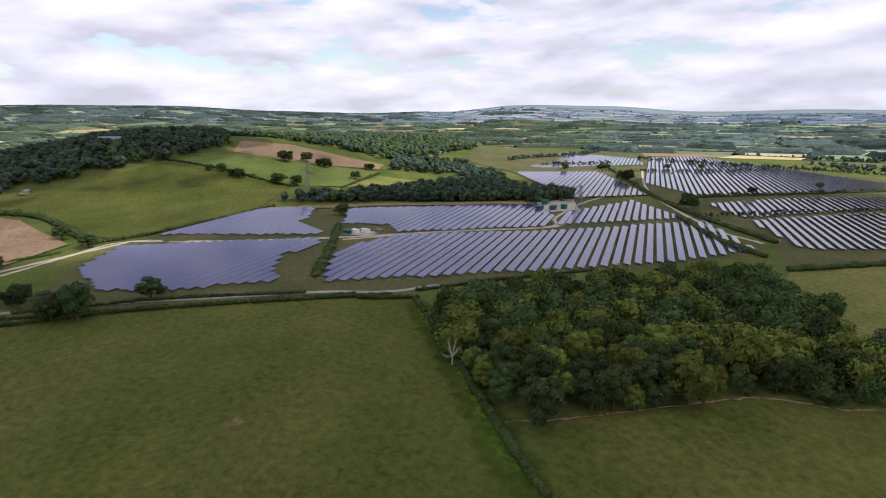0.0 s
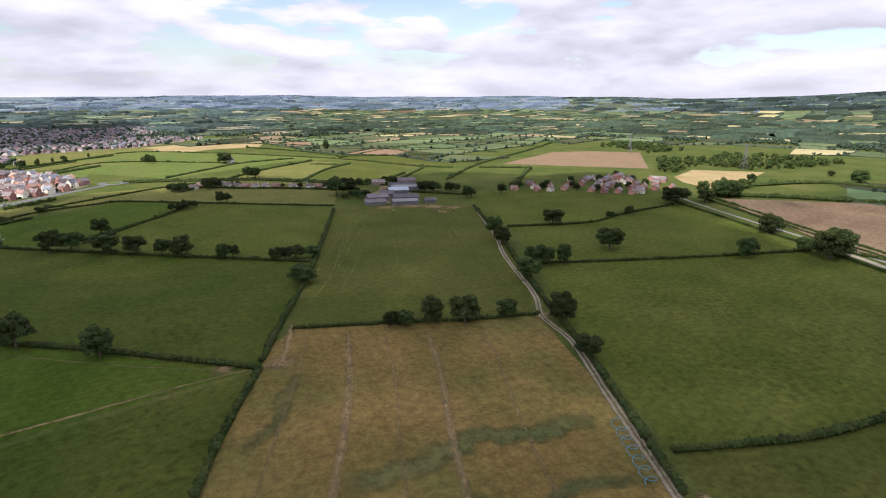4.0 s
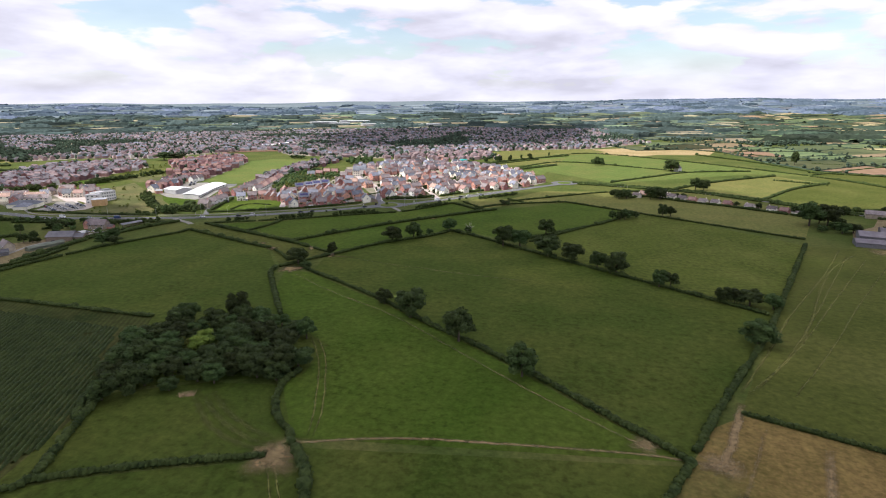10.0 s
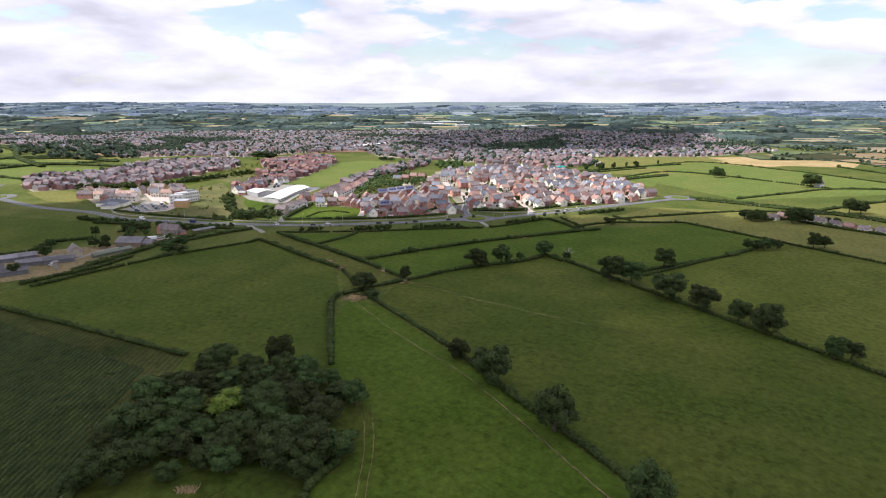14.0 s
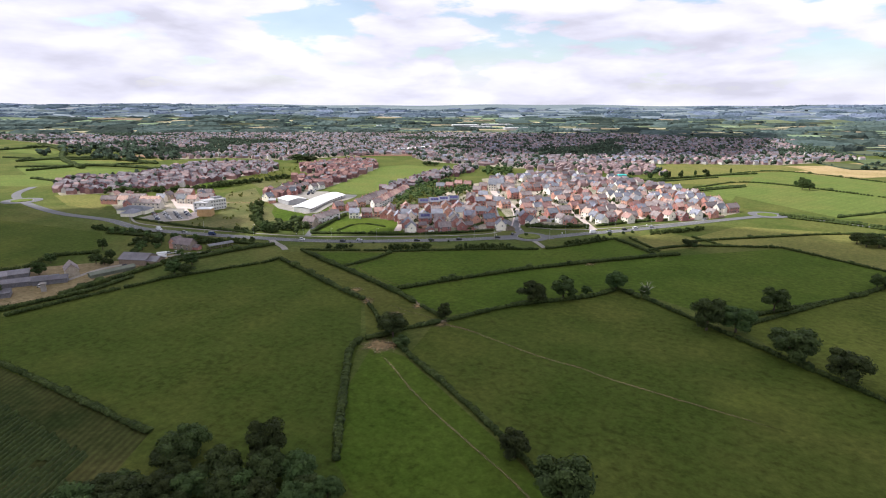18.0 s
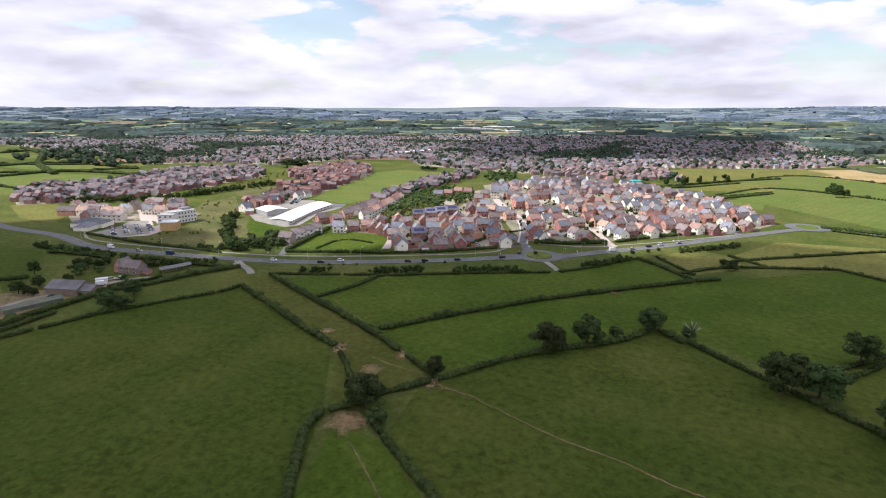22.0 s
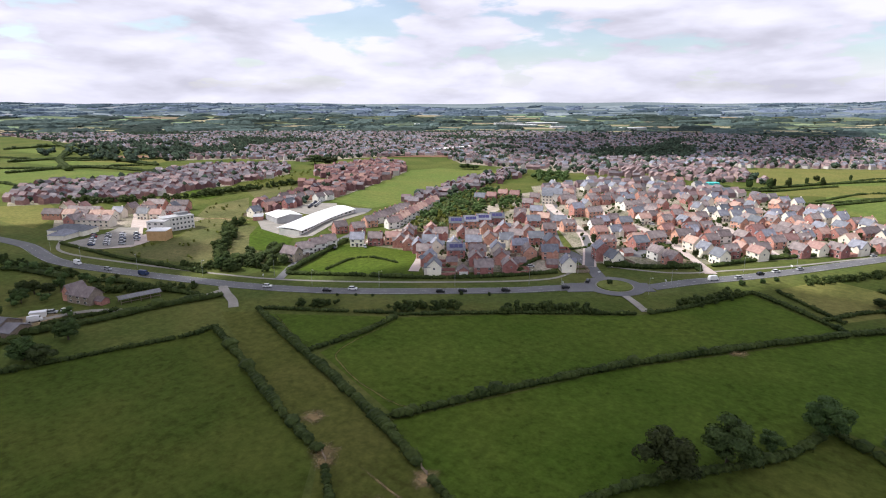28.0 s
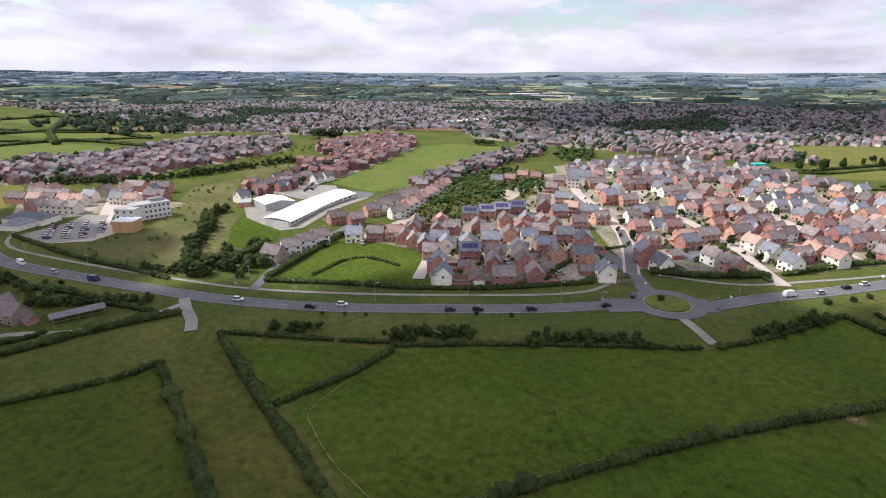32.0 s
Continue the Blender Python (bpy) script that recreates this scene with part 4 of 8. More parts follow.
TREES.append((399, 501, 10.6, 10.9))
TREES.append((257, 539, 8.0, 17.4))
TREES.append((87, 540, 7.5, 12.3))
TREES.append((100, 552, 6.3, 11.4))
TREES.append((-20, 589, 3.8, 9.9))
TREES.append((92, 653, 8.4, 16.1))
TREES.append((124, 660, 11.6, 20.4))
TREES.append((158, 916, 17.5, 22.6))
TREES.append((175, 736, 13.2, 19.7))
TREES.append((350, 1059, 20.6, 11.1))
TREES.append((54, 963, 10.3, 15.8))
TREES.append((522, 383, 15.3, 33.2))
TREES.append((554, 374, 11.9, 22.0))
TREES.append((597, 383, 17.2, 32.6))
TREES.append((722, 449, 9.0, 15.9))
TREES.append((827, 385, 14.4, 28.9))
TREES.append((865, 440, 6.9, 12.8))
TREES.append((323, 615, 8.1, 20.2))
TREES.append((334, 543, 11.3, 24.4))
TREES.append((356, 532, 10.2, 18.3))
TREES.append((356, 494, 10.7, 15.0))
TREES.append((458, 375, 3.9, 6.5))
TREES.append((347, 74, 13.1, 13.6))
TREES.append((487, 103, 10.8, 9.9))
TREES.append((511, 63, 9.7, 12.0))
TREES.append((422, 93, 13.4, 14.6))
TREES.append((450, 143, 5.5, 11.7))
TREES.append((435, 58, 8.7, 12.0))
TREES.append((435, 44, 8.8, 10.5))
TREES.append((403, 30, 10.5, 14.7))
TREES.append((399, 20, 14.5, 13.2))
TREES.append((404, -10, 10.1, 14.1))
TREES.append((377, 65, 4.6, 6.0))
TREES.append((586, 31, 10.6, 12.0))
TREES.append((547, 15, 9.4, 12.0))
TREES.append((568, -177, 10.0, 13.5))
TREES.append((486, 183, 3.5, 6.1))
TREES.append((795, -108, 7.8, 10.1))
TREES.append((790, -121, 9.8, 11.5))
TREES.append((765, -132, 10.1, 20.8))
TREES.append((732, -169, 13.5, 17.4))
TREES.append((723, -187, 12.2, 14.7))
TREES.append((831, -209, 15.4, 20.2))
TREES.append((835, -238, 14.2, 15.8))
TREES.append((812, -253, 11.8, 21.7))
TREES.append((750, -270, 10.3, 13.0))
TREES.append((812, -318, 9.2, 14.4))
TREES.append((424, 45, 9.6, 14.8))
TREES.append((393, 30, 11.6, 11.6))
TREES.append((388, 20, 16.5, 13.2))
TREES.append((416, -458, 11.3, 16.1))
TREES.append((735, -614, 12.9, 10.9))
TREES.append((595, -584, 13.7, 20.5))
TREES.append((713, -674, 8.2, 18.7))
TREES.append((931, -464, 6.1, 9.7))
TREES.append((-260, 346, 6.9, 14.8))
TREES.append((-312, 454, 7.5, 6.0))
TREES.append((-296, 462, 6.5, 7.0))
TREES.append((-303, 448, 7.3, 11.0))
TREES.append((-348, 316, 5.9, 6.7))
TREES.append((-353, 350, 8.1, 6.1))
TREES.append((-313, 332, 4.8, 7.1))
TREES.append((-17, 579, 4.1, 6.8))
TREES.append((87, 662, 7.6, 15.2))
TREES.append((46, 994, 6.5, 10.1))
TREES.append((53, 1023, 8.1, 13.4))
TREES.append((-72, 1067, 7.6, 7.4))
TREES.append((-126, 956, 9.6, 5.6))
TREES.append((-109, 970, 11.3, 7.1))
TREES.append((-94, 997, 8.1, 6.6))
TREES.append((-64, 1031, 8.2, 6.1))
TREES.append((-467, 929, 7.2, 23.7))
TREES.append((-672, 845, 13.1, 43.2))
TREES.append((-180, 491, 2.1, 1.5))
TREES.append((-169, 498, 1.9, 1.5))
TREES.append((-226, 456, 1.3, 1.3))
TREES.append((-219, 461, 1.3, 1.3))
TREES.append((-212, 465, 1.5, 1.3))
TREES.append((-77, 586, 2.7, 3.3))
TREES.append((-69, 596, 2.3, 2.5))
TREES.append((-64, 604, 2.3, 2.6))
TREES.append((-343, 404, 1.7, 2.4))
TREES.append((-337, 408, 1.9, 2.6))
TREES.append((-130, 548, 2.7, 2.9))
for i, (x, y, tall, wide) in enumerate(TREES):
    if tall < 3.5:
        plant(BUSHES[i % 2], x, y, tall * 1.2, wide * 1.2, "young tree planted in the roadside grass", "tree", "roadside saplings")
    elif tall < 8 and wide > tall * 1.25 or wide > tall * 1.4:
        for k in (-1, 1):
            plant(TREE_KINDS[(i + k) % 5], x + k * wide * 0.24, y + wide * 0.1 * k, tall * (1.05 - 0.1 * k), wide * 0.72, "rounded dark green hedgerow tree in a clump")
    else:
        plant(TREE_KINDS[i * 7 % 5], x, y, tall * 1.04, wide * 1.12, "broad dark green hedgerow oak" if wide > 11 else "small dark green hedgerow tree")


def inside(x, y, outline):
    odd = False
    for (x1, y1), (x2, y2) in zip(outline, outline[1:] + outline[:1]):
        if (y1 > y) != (y2 > y) and x < (x2 - x1) * (y - y1) / (y2 - y1) + x1:
            odd = not odd
    return odd


def wood(outline, step, tall, wide, pale, label, seed, group):
    """A wood of separate trees."""
    rng = random.Random(seed)
    xs, ys = [p[0] for p in outline], [p[1] for p in outline]
    y, row = min(ys), 0
    while y < max(ys):
        x = min(xs) + (row % 2) * step / 2
        while x < max(xs):
            px, py = x + rng.uniform(-0.32, 0.32) * step, y + rng.uniform(-0.32, 0.32) * step
            if inside(px, py, outline):
                kind = TREE_KINDS[5 + rng.randrange(2)] if rng.random() < pale else TREE_KINDS[rng.randrange(5)]
                k = rng.uniform(0.6, 1.28)
                plant(kind, px, py, tall * k * rng.uniform(0.9, 1.1), wide * k, label, "tree", group)
            x += step
        y += step * 0.87
        row += 1


wood([(262,-97),(225,-85),(214,-94),(204,-121),(190,-157),(177,-174),(212,-176),(240,-140)], 8.4, 13.0, 11.8, 0.5, "woodland tree with a rounded green crown", 5, "trees of the wood")
W1B = [(262,-97),(240,-140),(212,-176),(180,-176),(166,-190),(183,-232),(231,-263),(263,-281),(280,-235),(293,-195),(306,-153),(326,-119),(300,-108)]
COPSE = [(-77,176),(-58,186),(-46,194),(-36,201),(-23,206),(-21,216),(-25,225),(-38,243),(-57,254),(-72,250),(-88,245),(-101,240),(-99,213),(-91,196),(-83,184)]
wood(COPSE, 8.4, 8.6, 11.8, 0.12, "dark leafy tree of a small copse", 6, "trees of the copse")
for x, y, tall, wide in ((-77, 252, 14, 12), (-70, 246, 11, 11), (-98, 244, 10, 11), (-36, 243, 10, 10)):
    plant(TREE_KINDS[(x + y) % 5], x, y, tall, wide, "tall dark tree rising over the back of the copse", "tree", "trees of the copse")
plant(TREE_KINDS[5], -26, 223, 5, 6, "yellow-green bush at the edge of the copse", "bush")
trail("bare_strip", [(222,-86),(216,-97),(203,-129),(189,-163),(171,-177),(163,-193)], 2.2, EARTH, "pale bare strip along the foot of the wood", "bare ground", 0.14, 0.4, 0.95)
trail("green_strip", [(330,-117),(296,-107),(262,-96),(236,-86),(215,-78),(193,-70)], 13, LUSH, "lusher grass along the edge of the wood", "grass", 0.12, 1.5, 1.1)
plant(BUSHES[1], -22, 457, 5.5, 7, "half-dead hedgerow tree with thin leaf")
plant(BUSHES[1], -92, 335, 5.0, 8, "ragged dark thorn bush beside trodden earth")
plant(DEAD, -21, 456.5, 9, 12, "bare pale branches of a dying hedgerow tree")
plant(DEAD, 262, -94, 12, 10, "bare dead tree with pale branches at the wood's edge")


def clump(rng, centre, radius, verts, faces, squash):
    """A far crown of eight faces."""
    i = len(verts)
    for x, y, z in ((1, 0, 0), (0, 1, 0), (-1, 0, 0), (0, -1, 0), (0, 0, 1), (0, 0, -1)):
        k = radius * rng.uniform(0.8, 1.15)
        verts.append((centre[0] + x * k, centre[1] + y * k, centre[2] + z * k * squash))
    faces.extend((i + p, i + q, i + r) for p, q, r in ((0, 1, 4), (1, 2, 4), (2, 3, 4), (3, 0, 4), (1, 0, 5), (2, 1, 5), (3, 2, 5), (0, 3, 5)))


def thicket(name, places, label, cat, size, count=5, kind="stuff", seed=1, mat=None, core=0.98):
    """Many trees too far off to be told apart: each a few leafy lobes."""
    rng = random.Random(seed)
    verts, faces = [], []
    for x, y, tall in places:
        g = height(x, y)
        for k in range(count):
            r = tall * rng.uniform(0.22, 0.36)
            p = (x + rng.uniform(-0.3, 0.3) * tall, y + rng.uniform(-0.3, 0.3) * tall, g + tall * (0.22 + 0.56 * (k + rng.random()) / count))
            if not size:
                clump(rng, p, r * 1.3, verts, faces, 0.85)
            else:
                lump(rng, p, r * core, verts, faces, 0.85)
                leaf_cards(rng, p, r, size, tall * 0.06, verts, faces, 0.85)
    if verts:
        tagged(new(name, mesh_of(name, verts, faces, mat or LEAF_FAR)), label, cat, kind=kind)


def scatter(outline, step, tall, seed):
    rng = random.Random(seed)
    xs, ys = [p[0] for p in outline], [p[1] for p in outline]
    n = int((max(xs) - min(xs)) * (max(ys) - min(ys)) / step**2)
    got = []
    for _ in range(n):
        x, y = rng.uniform(min(xs), max(xs)), rng.uniform(min(ys), max(ys))
        if inside(x, y, outline):
            got.append((x, y, tall * rng.uniform(0.75, 1.2)))
    return got


W4 = [(749,205),(766,117),(805,83),(824,15),(847,-70),(909,-155),(1130,-190),(1250,-60),(1230,120),(1050,230),(900,240)]
W5 = [(1010,-250),(986,-279),(923,-357),(871,-390),(952,-546),(1003,-644),(1250,-700),(1450,-560),(1400,-300),(1200,-200)]
W6 = [(664,-150),(637,-202),(509,-399),(525,-420),(600,-410),(690,-440),(668,-290),(660,-200)]
W6B = [(815,-351),(797,-406),(705,-448),(692,-467),(858,-507),(883,-396)]
W3 = [(690,566),(705,548),(791,592),(836,520),(924,502),(1040,512),(1010,640),(986,700),(880,640),(800,680)]
W3B = [(868,768),(905,854),(895,934),(1017,987),(1016,878),(986,790)]
W7 = [(580,385),(603,380),(691,423),(657,429),(610,432)]
WD = "broadleaf wood of crowded dark green trees"
for k, (line, tall) in enumerate((([(451,-531),(409,-628),(362,-736)], 5), ([(807,-876),(601,-895),(427,-916)], 7), ([(387,-424),(351,-511),(310,-592)], 4), ([(870,-611),(907,-709),(977,-955)], 8), ([(773,-759),(818,-642)], 7), ([(690,-640),(606,-760),(560,-860)], 5))):
    thicket("shelter_belt", [(c.x, c.y, tall * random.Random(int(c.x * 9)).uniform(0.5, 1.25)) for c in smooth_line(line, 5.0)], "dark hedge with scattered trees between blocks of panels", "trees", 14, 4, seed=90 + k)
for x, y, tall in ((747, -626, 10), (714, -673, 9), (593, -587, 9), (441, -492, 10), (656, -754, 9), (626, -797, 9), (433, -594, 9), (414, -701, 8), (606, -856, 9)):
    plant(TREE_KINDS[int(x) % 5], x, y, tall, tall * 1.25, "lone dark tree between blocks of solar panels")
for share, leaf in ((0, LEAF), (1, LEAF_PALE), (2, LEAF_HEDGE)):
    thicket("woodland", scatter(W1B, 15.0, 12.5, 21 + share), "back of the broadleaf wood, crowded rounded crowns", "wood", 120, 8, seed=31 + share, mat=leaf, core=0.74)
thicket("woodland", scatter(W4, 11, 13, 1), WD, "wood", 14, seed=2)
thicket("woodland", scatter(W5, 14, 13, 2), WD, "wood", 14, seed=3)
thicket("woodland", scatter(W5, 13, 12, 12), "hillside wood of lighter green trees", "wood", 14, seed=13, mat=LEAF)
thicket("woodland", scatter(W6, 11, 11, 14) + scatter(W4, 22, 12, 15), "lighter green trees within the wood", "wood", 16, seed=14, mat=LEAF)
thicket("woodland", scatter(W6, 7, 12, 3) + scatter(W6B, 9, 12, 4), WD, "wood", 22, seed=4)
# Darker hedge leaf used here in place of shade on these sunlit woods.
thicket("woodland", scatter(W3, 12, 9, 5) + scatter(W3B, 12, 9, 8) + scatter(W7, 9, 11, 6), WD, "wood", 12, seed=5, mat=LEAF_HEDGE)


def hedge(points, wide, tall, label="dense dark green field hedge"):
    """A hedge: uneven leafy mounds along a line, with leaf sprays standing out of them."""
    rng = random.Random(int(abs(points[0][0] * 31 + points[0][1] * 17)))
    far = min(math.hypot(x - 20, y - 150) for x, y in points) > 520
    line = smooth_line(points, 3.2 if far else 1.7)
    verts, faces = [], []
    for i, c in enumerate(line):
        k = 1 + 0.34 * noise.noise((c.x * 0.07, c.y * 0.07, 0)) + rng.uniform(-0.16, 0.18)
        if rng.random() < 0.035:
            k *= rng.uniform(1.25, 1.7)
        if rng.random() < 0.012:
            continue
        r = wide * 0.54 * k if not far else wide * 0.8 * k
        g = height(c.x, c.y)
        p = (c.x + rng.uniform(-0.25, 0.25), c.y + rng.uniform(-0.25, 0.25), g + tall * 0.42 * k)
        lump(rng, p, r * 1.12, verts, faces, tall / wide * 0.85)
        if not far:
            leaf_cards(rng, p, r, 14, 0.42, verts, faces, tall / wide * 0.95)
    tagged(new("hedge", mesh_of("hedge", verts, faces, LEAF_HEDGE)), label, "hedge")


hedge([(-95,337),(-85,330),(-53,313),(-24,296),(7,275),(39,255),(66,236),(88,219),(103,208),(112,200)], 2.6, 2.2)
hedge([(112,200),(96,161),(88,137)], 2.6, 2.2)
hedge([(114,207),(130,249),(152,303),(177,375),(215,487)], 2.8, 2.4)
hedge([(131,233),(173,220),(204,209),(236,202)], 2.4, 2)
hedge([(-20,450),(49,403),(114,361),(159,332)], 2.4, 2.2)
hedge([(285,269),(371,242),(463,218)], 2.4, 2)
hedge([(321,363),(387,348),(436,363),(512,377)], 2.4, 2.2)
hedge([(212,99),(230,93),(255,86),(297,81),(349,70),(400,60)], 3, 2.6)
hedge([(200,86),(217,126),(229,155),(242,191)], 3, 2.4)
hedge([(243,196),(269,263),(295,329),(338,451)], 3, 2.4)
hedge([(531,402),(482,243),(443,138),(402,60),(391,6),(366,-61),(344,-111)], 2.6, 2.2)
hedge([(569,391),(513,251),(473,144)], 2.6, 2.2)
hedge([(439,112),(409,51),(385,-16),(355,-96)], 2.4, 1.8)
hedge([(415,45),(398,-17),(371,-76)], 2.6, 2)
hedge([(348,-96),(333,-120)], 2.8, 2.4)
hedge([(332,-118),(278,-102),(237,-88),(212,-80),(191,-74)], 2.6, 2.2)
hedge([(-258,336),(-247,366),(-238,387),(-237,401)], 2.4, 2)
hedge([(-292,346),(-282,371),(-277,398),(-269,423)], 4.5, 3.2)
hedge([(-233,399),(-202,389),(-170,378),(-146,371),(-142,370)], 3.2, 2.6)
hedge([(-135,366),(-123,357),(-112,347)], 2.4, 1.9)
hedge([(-240,423),(-199,409),(-164,398),(-135,388),(-118,381)], 3.4, 2.8)
hedge([(-111,378),(-98,372),(-92,369)], 2.8, 2.2)
hedge([(-190,409),(-186,431),(-186,451)], 2.6, 2.2)
hedge([(-136,394),(-118,426),(-95,463),(-66,501),(-33,541),(-21,554)], 3, 2.6)
hedge([(-970,539),(-914,600),(-865,684)], 3, 3)
hedge([(-804,492),(-707,513),(-758,639)], 3, 3)
hedge([(-1164,595),(-1013,653),(-919,775)], 3, 3)
hedge([(-216,1057),(-127,941),(-51,1030)], 2.5, 2.2)
hedge([(-63,866),(-10,950)], 2.5, 2.2)
hedge([(100,661),(118,671),(150,651),(190,633),(226,610),(246,598)], 3.2, 2.6, "tall ragged hedge in front of the cottages")
hedge([(-242,424),(-211,442),(-190,455)], 2.2, 1.6)
hedge([(-188,454),(-151,484),(-107,515)], 2.2, 1.6)
hedge([(-102,520),(-92,535),(-71,576)], 2.2, 1.6)
hedge([(-71,576),(-54,563),(-33,543)], 2.4, 2)
hedge([(-110,330),(-106,319),(-86,293),(-63,264)], 3, 2.6)
hedge([(-108,333),(-104,341),(-101,350),(-93,364)], 3.0, 2.3)
hedge([(-90,369),(-73,403),(-46,436),(-36,459)], 2.8, 2.4)
hedge([(-36,459),(-24,450)], 2.8, 2.4)
hedge([(25,448),(50,482),(77,520)], 2.6, 2.2)
hedge([(-61,585),(-35,556)], 2.2, 1.8)
hedge([(-22,615),(2,597)], 2.2, 1.8)
hedge([(-300,234),(-255,236),(-191,240),(-120,243)], 2.6, 2)
hedge([(-103,207),(-85,180),(-74,166)], 2.6, 2.2)
hedge([(-58,139),(-34,153),(-5,167)], 2.8, 2.2)
hedge([(-2,178),(-15,189),(-23,205),(-23,215)], 3, 2.6)
hedge([(0,175),(12,163),(22,143)], 3, 2.6)
hedge([(-65,131),(-58,139),(-67,157),(-79,181)], 3, 2.6)
hedge([(-19,601),(25,645),(87,699),(170,722)], 2.4, 2)
hedge([(-42,554),(-17,585),(37,615)], 2.4, 2)
hedge([(37,615),(149,548),(219,506)], 2.2, 1.8)
hedge([(29,441),(61,496),(86,538),(101,576)], 2.4, 2)
hedge([(-63,905),(2,1003),(176,917)], 2.2, 2)
hedge([(78,775),(131,847),(182,910),(266,947)], 2.4, 2.2)
hedge([(-128,947),(-57,1056),(24,1178),(173,1088)], 2.2, 2)
hedge([(173,1088),(334,909),(418,751)], 2.2, 2)
hedge([(231,689),(278,774),(332,840)], 2.6, 2.4)
hedge([(149,737),(203,814),(286,898)], 2.8, 2.6)
hedge([(276,852),(326,823)], 2.4, 2.2)
hedge([(351,892),(402,787),(440,735)], 2.6, 2.4)
hedge([(343,955),(454,921),(560,890)], 2.6, 2.4)
hedge([(223,1202),(300,1082),(347,970)], 2.4, 2.4)
hedge([(367,699),(320,650),(281,642)], 2.6, 2.4)
hedge([(-365,280),(-350,292),(-349,306),(-361,323),(-348,344)], 3.0, 2.8)
hedge([(-266,262),(-264,290),(-258,334)], 2.6, 2.2)
hedge([(-276,262),(-274,280),(-271,301),(-276,326)], 3.2, 2.6)
hedge([(327,628),(415,745)], 2.6, 2.2)
hedge([(418,751),(453,728)], 2.2, 2)
hedge([(392,620),(515,755),(729,931),(996,1171)], 3, 2.6)
hedge([(490,711),(558,680)], 2.6, 2.2)
hedge([(543,665),(424,522)], 4, 3)
hedge([(486,1081),(480,825),(523,769)], 2.2, 2)
hedge([(339,927),(497,1076),(706,1151)], 2.4, 2)
hedge([(382,1085),(560,1049)], 2.2, 2)
hedge([(560,1049),(636,907)], 2.2, 2)
hedge([(706,1151),(789,978)], 2.2, 2)
hedge([(249,1297),(399,1150)], 2.2, 2)
hedge([(276,1235),(468,1521)], 2.2, 2)
hedge([(292,570),(359,511)], 2.4, 2)
hedge([(578,384),(531,275),(510,221),(499,191)], 3, 2.4)
hedge([(596,395),(649,352),(702,293)], 4.5, 4)
hedge([(688,424),(783,405),(808,347)], 4.5, 4)
hedge([(483,204),(482,158),(472,121),(517,75),(539,32)], 2.2, 1.8)
hedge([(751,115),(689,50),(584,19)], 5, 4)
hedge([(558,15),(574,-33),(613,-91),(643,-137)], 3, 2.4)
hedge([(847,-74),(795,-126),(723,-179)], 2.6, 2.2)
hedge([(706,-234),(788,-321)], 2.6, 2.2)
hedge([(396,-91),(440,-115),(523,-156)], 5.5, 3)
hedge([(395,-413),(326,-360),(283,-339)], 4, 3)
hedge([(707,-683),(494,-504),(384,-428),(300,-384)], 4, 3)
hedge([(343,-126),(333,-177),(319,-228)], 2.4, 2)
hedge([(489,-497),(525,-408)], 2, 1.6)
hedge([(451,-531),(362,-736)], 3, 2.2)
hedge([(258,-321),(234,-379)], 4, 3)


def maize_rows(outline, turn, gap):
    """Standing maize: leafy ridges row by row, with thin and missing stretches."""
    rng = random.Random(19)
    d, s = Vector((-math.sin(radians(turn)), math.cos(radians(turn)), 0)), Vector((math.cos(radians(turn)), math.sin(radians(turn)), 0))
    corner = [Vector((x, y, 0)) for x, y in outline]
    verts, faces = [], []
    u = min(c.dot(s) for c in corner)
    while u < max(c.dot(s) for c in corner):
        v, last = min(c.dot(d) for c in corner), False
        while v < max(c.dot(d) for c in corner):
            q = d * v + s * (u + rng.uniform(-0.18, 0.18))
            k = noise.noise((q.x * 0.05, q.y * 0.05, 2.0)) + 0.5 * noise.noise((q.x * 0.3, q.y * 0.3, 6.0))
            if inside(q.x, q.y, outline) and k > -0.75:
                top, b = 0.8 + 0.35 * k + rng.uniform(-0.2, 0.2), len(verts)
                verts += [(q - s * 0.75)[:2] + (0.1,), (q - s * 0.4)[:2] + (top * 0.8,), (q + s * rng.uniform(-0.2, 0.2))[:2] + (top,), (q + s * 0.4)[:2] + (top * 0.8,), (q + s * 0.75)[:2] + (0.1,)]
                if last:
                    faces += [(b + i, b - 5 + i, b - 4 + i, b + 1 + i) for i in range(4)]
                last = True
                leaf_cards(rng, (q.x, q.y, top * 0.8), 0.5, 3, 0.4, verts, faces, 0.7)
                b2 = len(verts)
                verts += verts[b:b + 5]
            else:
                last = False
            v += 1.6
        u += gap
    tagged(new("maize", mesh_of("maize", verts, faces, MAIZE_LEAF)), "rows of standing green maize", "crop", kind="stuff")


maize_rows([(-262,226),(-122,228),(-108,205),(-82,178),(-69,150),(-72,126),(-84,122),(-262,160)], 29.0, 1.9)


# ---- solar farm ----
ROW = Vector((math.sin(radians(142.8)), math.cos(radians(142.8)), 0))
FACE = Vector((math.sin(radians(232.8)), math.cos(radians(232.8)), 0))


